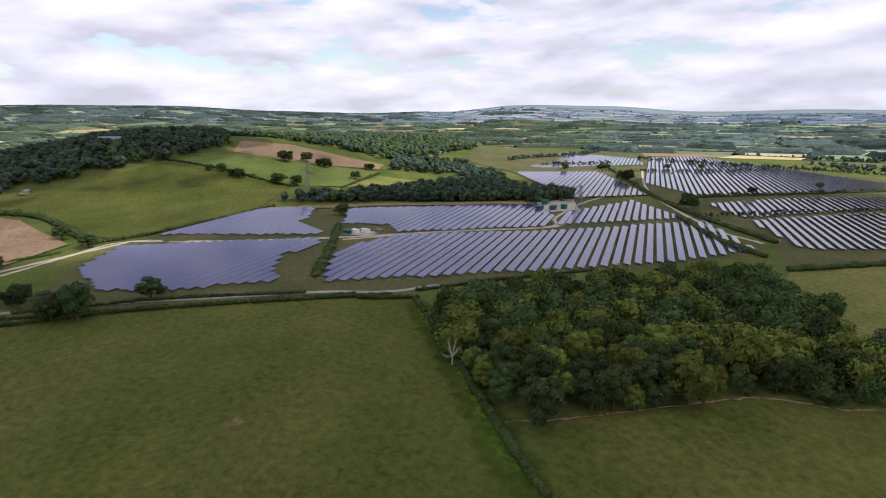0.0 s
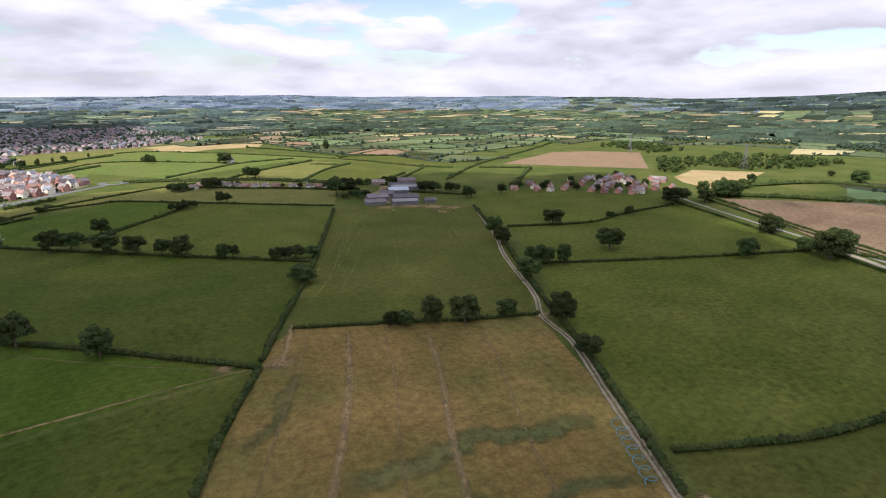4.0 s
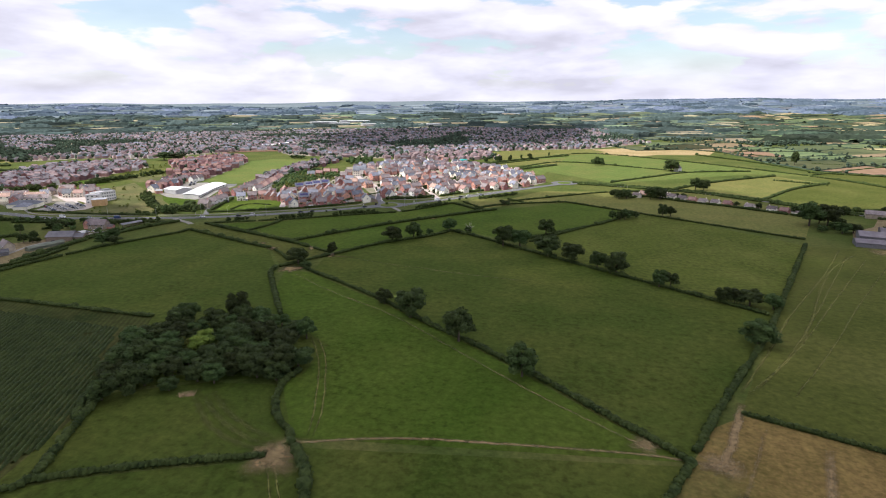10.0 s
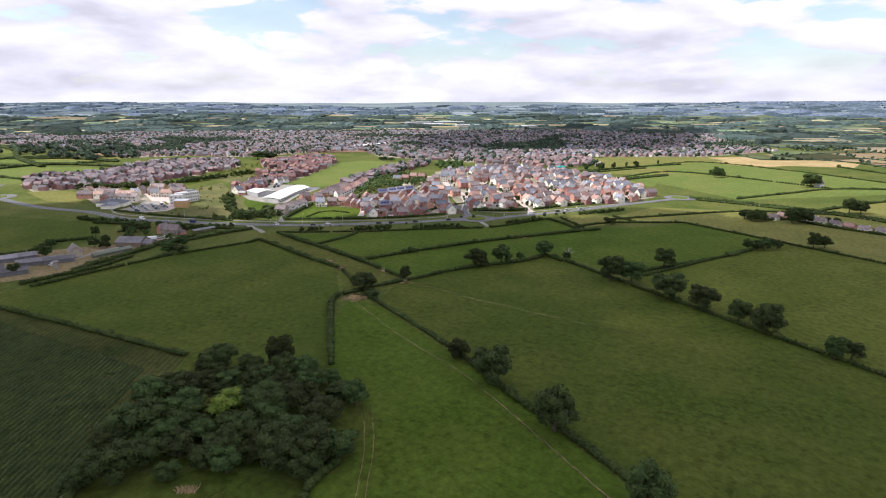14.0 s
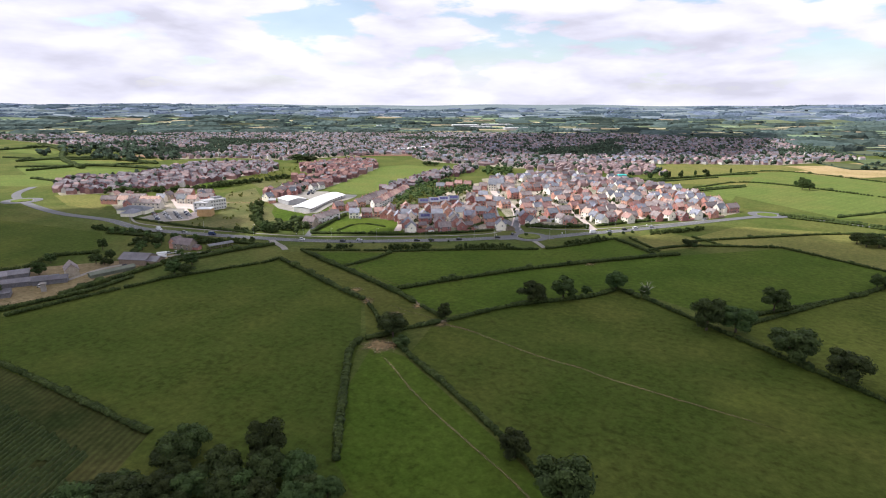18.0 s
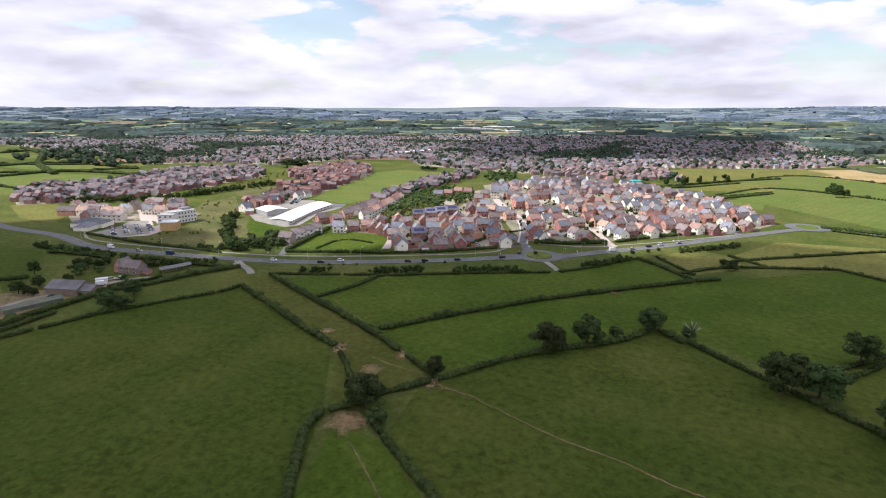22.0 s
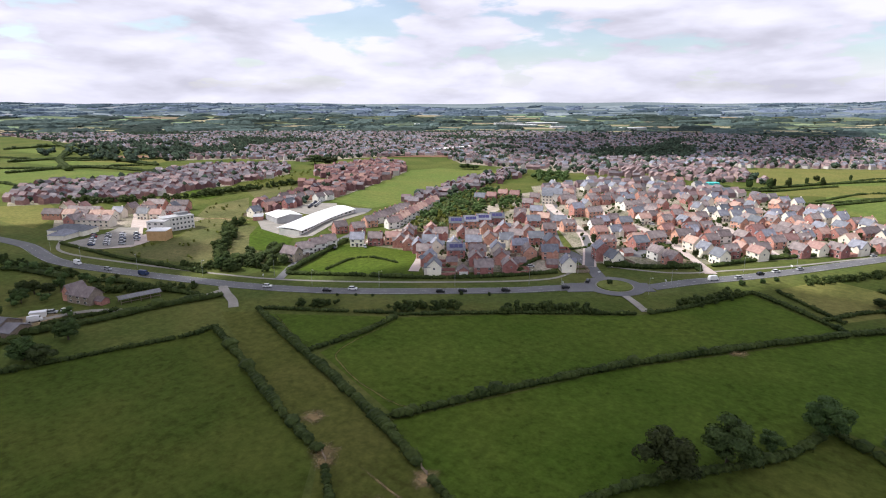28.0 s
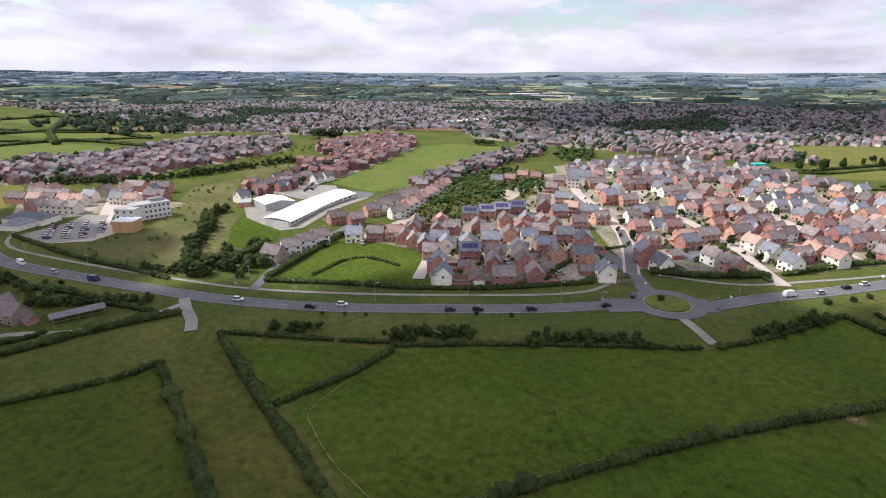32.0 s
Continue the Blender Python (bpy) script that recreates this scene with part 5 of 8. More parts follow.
def solar_block(outline, seed, pitch=6.2, joined=False):
    """Rows of tilted panel tables that fill an outline."""
    rng = random.Random(seed)
    corner = [Vector((x, y, 0)) for x, y in outline]
    low, high = min(c.dot(FACE) for c in corner), max(c.dot(FACE) for c in corner)
    bulk, legs = ([], []), ([], [])
    k = math.ceil(low / pitch)
    while k * pitch < high:
        s = k * pitch
        cuts = []
        for p, q in zip(corner, corner[1:] + corner[:1]):
            a, b = p.dot(FACE) - s, q.dot(FACE) - s
            if (a > 0) != (b > 0):
                cuts.append((p + (q - p) * (a / (a - b))).dot(ROW))
        cuts.sort()
        for a, b in zip(cuts[::2], cuts[1::2]):
            a, b = math.ceil(a / 4) * 4, math.floor(b / 4) * 4
            m = ROW * ((a + b) / 2) + FACE * s
            if b - a < 8 or joined and height(m.x, m.y) > 2:
                continue
            tv, tf = bulk if joined else ([], [])
            lv, lf = legs if joined else ([], [])
            i = len(tv)
            for along in (a, b):
                for out, z in ((2.05, 0.86), (-2.05, 1.60), (-2.05, 1.53), (2.05, 0.79)):
                    q = ROW * along + FACE * (s + out)
                    tv.append((q.x, q.y, height(q.x, q.y) + z))
            tf += [(i + 1, i, i + 4, i + 5), (i + 2, i + 1, i + 5, i + 6), (i + 3, i + 2, i + 6, i + 7), (i, i + 3, i + 7, i + 4), (i, i + 1, i + 2, i + 3), (i + 7, i + 6, i + 5, i + 4)]
            x = a + 1.5
            while x < b:
                for out, z in ((1.2, 1.0), (-1.2, 1.36)):
                    q = ROW * x + FACE * (s + out)
                    g, j = height(q.x, q.y), len(lv)
                    for dz in (g - 0.05, g + z):
                        for dx, dy in ((-0.07, -0.07), (0.07, -0.07), (0.07, 0.07), (-0.07, 0.07)):
                            lv.append((q.x + dx, q.y + dy, dz))
                    lf += [(j + n, j + (n + 1) % 4, j + 4 + (n + 1) % 4, j + 4 + n) for n in range(4)]
                x += 6.0
            if not joined:
                root = tagged(new("solar_table"), "long row of blue solar panels on steel posts", "solar panels", "rows of the solar farm")
                for n, v, f, m in (("panel_deck", tv, tf, PANEL), ("support_frame", lv, lf, STEEL)):
                    o = new(n, mesh_of(n, v, f, m))
                    o.parent = root
        k += 1
    if joined and bulk[0]:
        root = tagged(new("solar_array"), "distant rows of solar panels on steel posts", "solar panels", kind="stuff")
        for n, (v, f), m in (("panel_deck", bulk, PANEL), ("support_frame", legs, STEEL)):
            o = new(n, mesh_of(n, v, f, m))
            o.parent = root


solar_block([(563,-28),(636,-129),(618,-171),(573,-150),(556,-134),(509,-138),(495,-131)], 1)
solar_block([(486,22),(539,-3),(488,-128),(461,-117),(453,-91),(416,-73),(392,-77),(411,-18),(429,14)], 2)
solar_block([(526,-160),(595,-194),(514,-359),(453,-327),(427,-287),(473,-181),(500,-190)], 3)
solar_block([(426,-301),(466,-357),(476,-454),(428,-430),(386,-412)], 4)
solar_block([(382,-89),(438,-118),(455,-145),(464,-186),(416,-277),(370,-414),(293,-351),(304,-278),(341,-184)], 5)
solar_block([(353,-443),(308,-586),(248,-419),(276,-376)], 6)
solar_block([(422,-495),(395,-599),(348,-696),(313,-599),(361,-449)], 7, joined=True)
solar_block([(562,-580),(812,-915),(778,-1009),(393,-823),(362,-736),(462,-537)], 8, joined=True)
solar_block([(893,-531),(992,-632),(1223,-896),(807,-876),(719,-781),(780,-608)], 9, joined=True)
solar_block([(759,-532),(688,-637),(489,-497),(522,-413)], 10, joined=True)


# ---- houses ----
def gable_body(bm, w, d, h, rise):
    """Walls with two gables; the ridge runs along x."""
    v = [bm.verts.new(p) for p in ((-w / 2, -d / 2, -0.3), (w / 2, -d / 2, -0.3), (w / 2, d / 2, -0.3), (-w / 2, d / 2, -0.3), (-w / 2, -d / 2, h), (w / 2, -d / 2, h), (w / 2, d / 2, h), (-w / 2, d / 2, h), (-w / 2, 0, h + rise), (w / 2, 0, h + rise))]
    for f in ((0, 1, 5, 4), (2, 3, 7, 6), (1, 2, 6, 9, 5), (3, 0, 4, 8, 7), (3, 2, 1, 0)):
        bm.faces.new([v[i] for i in f])


def gable_roof(bm, w, d, h, rise, over=0.35, thick=0.22, x0=0.0):
    """Two pitched slabs with eaves."""
    k = rise / (d / 2)
    w2, d2 = w / 2 + over, d / 2 + over
    for s in (-1, 1):
        p = [(-w2, s * d2, h - over * k), (w2, s * d2, h - over * k), (w2, 0, h + rise), (-w2, 0, h + rise)]
        low = [bm.verts.new((x + x0, y, z + 0.02)) for x, y, z in p]
        top = [bm.verts.new((x + x0, y, z + thick)) for x, y, z in p]
        if s > 0:
            low, top = low[::-1], top[::-1]
        bm.faces.new(top)
        bm.faces.new(low[::-1])
        for i in range(4):
            bm.faces.new((low[i], low[(i + 1) % 4], top[(i + 1) % 4], top[i]))


def window_part(root, x, y, z, w, h, turn):
    """A window: white frame with a dark pane set back in it."""
    bm = bmesh.new()
    add_box(bm, 0, 0, 0, w, 0.12, h)
    for s in (-1, 1):
        add_box(bm, s * w * 0.24, -0.05, 0, w * 0.43, 0.06, h * 0.88, slot=1)
    o = part("window", bm, [FRAME, GLASS], root)
    o.matrix_basis = pose(x, y, z, 0, 0, turn)
    return o


HOUSE_KINDS = {}


def make_house(kind, plain):
    """plain: a house far from the walk, with fewer windows."""
    w, d, h, rise, wall, roof, label = {
        "r": (8.6, 6.8, 5.0, 2.9, BRICK, TILE_BROWN, "red brick house with a brown tiled roof"),
        "d": (9.4, 6.8, 4.9, 3.0, BRICK, TILE_BROWN, "red brick house with two small gabled dormers"),
        "o": (8.4, 7.0, 5.0, 2.8, BRICK, TILE_RED, "red brick house with a dusty pink tiled roof"),
        "g": (9.4, 6.8, 5.1, 3.0, BRICK, SLATE, "red brick house with a grey slate roof"),
        "c": (8.4, 6.8, 5.1, 3.2, CREAM, SLATE, "cream rendered house with a grey slate roof"),
        "w": (9.0, 6.6, 5.0, 2.8, WHITEWALL, TILE_BROWN, "white rendered house with a brown tiled roof"),
        "v": (7.0, 8.0, 5.0, 2.7, WHITEWALL, TILE_RED, "small white terraced house with a red tiled roof"),
        "t": (9.4, 7.4, 7.4, 3.2, BRICK, SLATE, "tall three-storey red brick house with a slate roof"),
        "s": (10.0, 7.0, 5.2, 3.1, BRICK, SLATE, "brick house with solar panels on its slate roof"),
        "b": (5.8, 5.4, 2.4, 1.8, BRICK, TILE_BROWN, "low brick garage with a brown tiled roof"),
        "q": (9.6, 7.0, 5.0, 3.0, STONE, TILE_BROWN, "stone house with a brown tiled roof"),
        "p": (9.0, 7.0, 5.0, 2.8, CREAM, TILE_RED, "cream rendered new house with a dusty pink roof"),
        "x": (15.0, 6.8, 5.0, 2.9, BRICK, TILE_BROWN, "terrace of red brick houses under one brown roof"),
        "y": (12.5, 6.8, 5.1, 3.0, BRICK, TILE_BROWN, "pair of brick houses under one brown roof"),
        "k": (8.6, 6.2, 3.5, 2.4, BRICK, TILE_BROWN, "low brick cottage with a brown tiled roof"),
        "m": (8.0, 5.6, 3.0, 2.2, CREAM, TILE_BROWN, "low cream wayside cottage with a brown roof"),
        "n": (7.4, 5.6, 3.0, 2.2, BRICK, TILE_RED, "low brick wayside cottage with a pink tiled roof"),
    }[kind]
    if kind not in "kmn":
        w, d, rise = w * 1.03, d * 1.08, rise * 1.14
    root = new("house" if kind != "b" else "garage")
    bm = bmesh.new()
    gable_body(bm, w, d, h, rise)
    part("outer_wall", bm, wall, root)
    bm = bmesh.new()
    gable_roof(bm, w, d, h, rise)
    add_bar(bm, (-w / 2 - 0.35, 0, h + rise + 0.2), (w / 2 + 0.35, 0, h + rise + 0.2), 0.14, 6)
    part("roof", bm, roof, root)
    if kind == "b":
        bm = bmesh.new()
        add_box(bm, -w / 2 - 0.04, 0, 1.05, 0.12, 4.6, 2.1)
        part("garage_door", bm, FRAME, root)
        return root, label
    bm = bmesh.new()
    add_box(bm, w * 0.36, 0, h + rise + 0.3, 0.6, 0.8, 1.5)
    add_box(bm, w * 0.36, 0, h + rise + 1.02, 0.75, 0.95, 0.14)
    part("chimney", bm, BRICK if wall is not CREAM else CREAM, root)
    floors = 3 if kind == "t" else 1 if kind in "kmn" else 2
    for fl in range(floors):
        z = 1.45 + 2.45 * fl
        for x in (-w * 0.3, w * 0.3) if w < 12 else (-w * 0.4, -w * 0.14, w * 0.14, w * 0.4):
            for s in (-1, 1):
                if not plain or fl == floors - 1:
                    window_part(root, x, s * (d / 2 + 0.03), z, 1.5, 1.3, 0 if s < 0 else 180)
    if plain and kind not in "dkmn":
        return root, label
    bm = bmesh.new()
    add_box(bm, 0, -d / 2 - 0.04, 1.0, 1.0, 0.12, 2.1)
    part("door", bm, DOORWOOD, root)
    if kind == "d":
        for x in (-w * 0.26, w * 0.26):
            bm = bmesh.new()
            gable_body(bm, 2.2, 1.7, 0.7, 0.9)
            bmesh.ops.rotate(bm, verts=bm.verts, matrix=Matrix.Rotation(radians(90), 3, "Z"))
            bmesh.ops.translate(bm, verts=bm.verts, vec=(x, -d / 2 + 1.0, h + 0.35))
            o = part("dormer", bm, wall, root)
            bm = bmesh.new()
            gable_roof(bm, 2.2, 1.7, 0.7, 0.9, 0.2, 0.16)
            bmesh.ops.rotate(bm, verts=bm.verts, matrix=Matrix.Rotation(radians(90), 3, "Z"))
            bmesh.ops.translate(bm, verts=bm.verts, vec=(x, -d / 2 + 1.0, h + 0.35))
            part("dormer_roof", bm, roof, o)
    if plain:
        return root, label
    window_part(root, -w / 2 - 0.03, 0, 4.0, 1.0, 1.2, -90)
    window_part(root, w / 2 + 0.03, 0.9, 4.0, 0.9, 1.1, 90)
    bm = bmesh.new()
    add_box(bm, 0, -d / 2 - 0.5, 2.35, 1.9, 1.0, 0.16)
    part("porch", bm, roof, root)
    if kind in "rogcx":
        bm = bmesh.new()
        gable_body(bm, 3.0, 3.4, 4.7, 1.7)
        bmesh.ops.rotate(bm, verts=bm.verts, matrix=Matrix.Rotation(radians(90), 3, "Z"))
        bmesh.ops.translate(bm, verts=bm.verts, vec=(-w * 0.28, d / 2, 0))
        part("rear_wing", bm, wall, root)
        bm = bmesh.new()
        gable_roof(bm, 3.0, 3.4, 4.7, 1.7, 0.25)
        bmesh.ops.rotate(bm, verts=bm.verts, matrix=Matrix.Rotation(radians(90), 3, "Z"))
        bmesh.ops.translate(bm, verts=bm.verts, vec=(-w * 0.28, d / 2, 0))
        part("wing_roof", bm, roof, root)
    if kind == "s":
        bm = bmesh.new()
        k = math.degrees(math.atan2(rise, d / 2))
        for x in (-2.6, 0.0, 2.6):
            m = Matrix.Translation((x, -d / 4, h + rise / 2 + 0.32)) @ Matrix.Rotation(radians(k), 4, "X") @ Matrix.Diagonal((2.45, 2.5, 0.1, 1))
            bmesh.ops.create_cube(bm, size=1, matrix=m)
        part("roof_panel", bm, PANEL, root)
    return root, label


def field_gate(x, y, az):
    """A timber gate of five rails between two posts."""
    root = tagged(new("field_gate"), "weathered timber field gate between two posts", "gate")
    root.matrix_basis = pose(x, y, height(x, y), 0, 0, 90 - az)
    for k in (-1.55, 1.55):
        bm = bmesh.new()
        add_box(bm, k, 0, 0.75, 0.2, 0.2, 1.7)
        part("post", bm, TIMBER, root)
    for k in range(5):
        bm = bmesh.new()
        add_box(bm, 0, 0, 0.3 + 0.22 * k, 2.9, 0.05, 0.1)
        part("rail", bm, TIMBER, root)
    for k in (-1.38, 1.38):
        bm = bmesh.new()
        add_box(bm, k, 0.05, 0.74, 0.1, 0.05, 1.1)
        part("stile", bm, TIMBER, root)


field_gate(-91.4, 366.4, 33)
field_gate(-138.4, 369.0, 115)
field_gate(-114.6, 379.6, 115)


TAKEN = []
STREETS = [[(-93,598),(-104,615),(-120,641),(-137,665),(-156,687),(-178,707),(-203,730),(-240,770)], [(-67,655),(-87,692),(-108,725),(-133,758),(-158,784),(-185,817),(-230,860)], [(-150,572),(-166,611),(-182,642),(-200,667),(-219,691),(-255,739),(-274,800)], [(-20,720),(-60,770),(-100,830),(-140,880)]]
KERB_LINE = [(c.x, c.y) for line in STREETS for c in smooth_line(line, 5.0)]


def house(x, y, kind, az):
    """az: the compass direction of its ridge."""
    if any((x - p) ** 2 + (y - q) ** 2 < 66 for p, q in TAKEN):
        return
    if kind != "t" and any((x - p) ** 2 + (y - q) ** 2 < 44 for p, q in KERB_LINE):
        return
    if kind in "xy":
        if any((x - p) ** 2 + (y - q) ** 2 < 150 for p, q in TAKEN):
            return
        for k in (-4.5, 4.5):
            TAKEN.append((x + k * math.sin(radians(az)), y + k * math.cos(radians(az))))
    TAKEN.append((x, y))
    plain = math.hypot(x + 80, y - 340) > 440
    m = pose(x, y, height(x, y), 0, 0, 90 - az + ((x * 7 + y * 3) % 7 - 3) + (180 if (x + y) % 3 < 1 and kind != "s" else 0))
    if (kind, plain) not in HOUSE_KINDS:
        HOUSE_KINDS[kind, plain] = make_house(kind, plain)
        ob = HOUSE_KINDS[kind, plain][0]
        ob.matrix_basis = m
    else:
        ob = copy_thing(HOUSE_KINDS[kind, plain][0], m)
    if not plain and kind not in "b" and (x * 5 + y) % 3:
        bm = bmesh.new()
        k = 1 if -0.6 * math.cos(radians(180 - az)) + 0.8 * math.sin(radians(180 - az)) > 0 else -1
        add_box(bm, 0, k * 11.0, 0.8, 8.4, 0.12, 1.7)
        for s in (-1, 1):
            add_box(bm, s * 4.2, k * 7.2, 0.8, 0.12, 7.4, 1.7)
        fence = part("garden_fence", bm, TIMBER if (x + y) % 4 else BRICK, None)
        fence.matrix_basis = pose(x, y, 0.25, 0, 0, 90 - az)
        tagged(fence, "brown timber garden fence behind a house" if (x + y) % 4 else "red brick garden wall behind a house", "fence", "garden fences")
    tagged(ob, HOUSE_KINDS[kind, plain][1], "garage" if kind == "b" else "house", "houses of the town")


house(-286, 530, "c", 52)
house(-279, 539, "r", 52)
house(-272, 547, "o", 52)
house(-263, 545, "r", 142)
house(-255, 543, "d", 142)
house(-246, 541, "g", 142)
house(-258, 567, "d", 142)
house(-235, 533, "r", 52)
house(-211, 511, "c", 142)
house(-223, 523, "g", 142)
house(-246, 553, "g", 52)
house(-230, 556, "c", 142)
house(-221, 545, "s", 52)
house(-214, 531, "b", 52)
house(-210, 551, "d", 52)
house(-203, 538, "r", 142)
house(-190, 526, "d", 52)
house(-199, 520, "b", 142)
house(-193, 549, "r", 142)
house(-204, 563, "c", 142)
house(-181, 537, "r", 142)
house(-222, 584, "r", 142)
house(-211, 586, "c", 52)
house(-240, 608, "r", 142)
house(-234, 582, "r", 52)
house(-245, 587, "d", 142)
house(-264, 607, "s", 52)
house(-259, 618, "s", 52)
house(-255, 629, "s", 52)
house(-250, 640, "s", 52)
house(-197, 578, "g", 52)
house(-182, 590, "t", 142)
house(-198, 601, "g", 52)
house(-203, 631, "r", 52)
house(-211, 616, "d", 142)
house(-221, 620, "r", 142)
house(-230, 616, "g", 142)
house(-157, 558, "c", 142)
house(-167, 560, "b", 52)
house(-151, 591, "t", 142)
house(-239, 656, "r", 142)
house(-224, 648, "g", 52)
house(-183, 553, "b", 52)
house(-237, 547, "c", 142)
house(-212, 600, "r", 52)
house(-186, 569, "d", 142)
house(-176, 575, "g", 52)
house(-270, 560, "d", 142)
house(-224, 568, "g", 52)
house(-254, 575, "r", 52)
house(-268, 583, "o", 142)
house(-277, 570, "r", 142)
house(-224, 600, "o", 142)
house(-125, 611, "w", 127)
house(-115, 604, "r", 127)
house(-114, 648, "p", 127)
house(-104, 635, "c", 127)
house(-94, 623, "c", 127)
house(-88, 651, "o", 127)
house(-78, 645, "p", 127)
house(-69, 657, "c", 127)
house(-59, 667, "r", 127)
house(-51, 678, "p", 127)
house(-41, 681, "d", 127)
house(-31, 694, "c", 127)
house(-20, 710, "r", 127)
house(-136, 672, "o", 37)
house(-123, 681, "g", 37)
house(-107, 663, "r", 37)
house(-103, 679, "w", 37)
house(-91, 689, "p", 37)
house(-80, 697, "g", 37)
house(-67, 693, "p", 37)
house(-59, 709, "c", 37)
house(-51, 727, "o", 37)
house(-42, 730, "r", 37)
house(-36, 718, "p", 37)
house(-26, 734, "o", 37)
house(-150, 683, "c", 127)
house(-135, 714, "g", 127)
house(-118, 733, "p", 127)
house(-107, 716, "c", 127)
house(-101, 733, "g", 127)
house(-92, 744, "g", 127)
house(-83, 754, "d", 127)
house(-72, 731, "r", 127)
house(-63, 742, "p", 127)
house(-53, 745, "c", 127)
house(-41, 759, "g", 127)
house(-20, 763, "w", 127)
house(-151, 721, "o", 37)
house(-137, 760, "r", 37)
house(-129, 758, "p", 37)
house(-121, 781, "c", 37)
house(-109, 761, "c", 37)
house(-98, 781, "p", 37)
house(-85, 785, "g", 37)
house(-74, 776, "c", 37)
house(-63, 779, "p", 37)
house(-52, 793, "c", 37)
house(-42, 790, "c", 37)
house(-33, 782, "d", 37)
house(-26, 792, "o", 37)
house(-168, 779, "r", 127)
house(-153, 780, "g", 127)
house(-140, 818, "c", 127)
house(-127, 817, "p", 127)
house(-115, 805, "o", 127)
house(-105, 814, "c", 127)
house(-94, 812, "w", 127)
house(-82, 814, "g", 127)
house(-72, 813, "r", 127)
house(-61, 827, "p", 127)
house(-52, 834, "r", 127)
house(-153, 852, "o", 37)
house(-140, 845, "c", 37)
house(-132, 864, "g", 37)
house(-120, 860, "c", 37)
house(-108, 854, "r", 37)
house(-86, 859, "g", 37)
house(-75, 857, "c", 37)
house(-158, 619, "d", 37)
house(-141, 584, "c", 127)
house(-142, 609, "b", 37)
house(-141, 629, "g", 37)
house(-172, 644, "o", 37)
house(-164, 650, "c", 37)
house(-157, 656, "o", 37)
house(-183, 676, "g", 37)
house(-177, 630, "r", 37)
house(-214, 704, "t", 37)
house(-238, 723, "c", 37)
house(-296, 834, "c", 127)
house(-259, 789, "o", 37)
house(-262, 839, "c", 127)
house(-231, 776, "r", 37)
house(-211, 743, "g", 37)
house(-191, 716, "w", 37)
house(-174, 700, "c", 127)
house(-248, 849, "c", 127)
house(-239, 857, "c", 127)
house(-219, 789, "r", 37)
house(-209, 797, "g", 37)
house(-190, 755, "w", 37)
house(-174, 729, "g", 37)
house(-197, 815, "r", 37)
house(-194, 833, "w", 37)
house(-162, 707, "p", 37)
house(-217, 863, "r", 37)
house(-181, 806, "w", 37)
house(-192, 873, "r", 37)
house(-195, 911, "o", 37)
house(-216, 987, "o", 37)
house(-197, 950, "o", 37)
house(-221, 944, "w", 37)
house(-231, 937, "w", 37)
house(-246, 669, "r", 70)
house(-240, 685, "g", 70)
house(-223, 663, "o", 70)
house(-208, 659, "g", 70)
house(-263, 714, "r", 70)
house(-272, 745, "r", 70)
house(-307, 747, "o", 70)
house(-307, 726, "o", 70)
house(-312, 714, "g", 70)
house(-295, 748, "o", 70)
house(-292, 483, "q", 75)
house(-288, 481, "r", 20)
house(-295, 495, "w", 20)
house(-297, 506, "w", 20)
house(-298, 516, "w", 20)
house(-322, 549, "r", 20)
house(-310, 554, "r", 20)
house(-417, 548, "c", 0)
house(-437, 575, "r", 0)
house(-442, 588, "r", 0)
house(-427, 589, "g", 0)
house(-457, 607, "w", 0)
house(-443, 614, "w", 0)
house(-447, 628, "r", 0)
house(-432, 627, "w", 0)
house(-433, 639, "w", 0)
house(-445, 665, "o", 0)
house(-303, 582, "w", 20)
house(-306, 590, "v", 20)
house(-309, 598, "v", 20)
house(-312, 606, "v", 20)
house(-315, 615, "v", 20)
house(-318, 624, "v", 20)
house(-322, 634, "v", 20)
house(-325, 644, "v", 20)
house(-329, 654, "v", 20)
house(-333, 665, "v", 20)
house(-337, 676, "v", 20)
house(-319, 576, "r", 20)
house(-321, 583, "w", 20)
house(-323, 590, "w", 20)
house(-325, 598, "w", 20)
house(-327, 606, "w", 20)
house(-329, 614, "w", 20)
house(-332, 623, "w", 20)
house(-334, 632, "w", 20)
house(449, 514, "m", 60)
house(456, 493, "m", 60)
house(494, 471, "k", 60)
house(501, 459, "k", 60)
house(515, 453, "k", 60)
house(523, 441, "k", 60)
house(475, 493, "k", 60)
house(515, 513, "k", 60)
house(539, 512, "k", 60)
house(548, 498, "k", 60)
house(569, 498, "m", 60)
house(564, 466, "k", 60)
house(566, 451, "k", 60)
house(576, 539, "k", 60)
house(592, 531, "k", 60)
house(167, 924, "w", 30)
house(106, 667, "m", 128)
house(113, 679, "n", 128)
house(134, 675, "m", 128)
house(141, 669, "m", 128)
house(159, 653, "n", 128)
house(168, 646, "m", 128)
house(179, 644, "m", 128)
house(189, 640, "n", 128)
house(206, 628, "m", 128)
house(223, 620, "m", 128)
house(232, 615, "n", 128)
house(240, 606, "m", 128)
house(150, 660, "m", 128)


REST = []


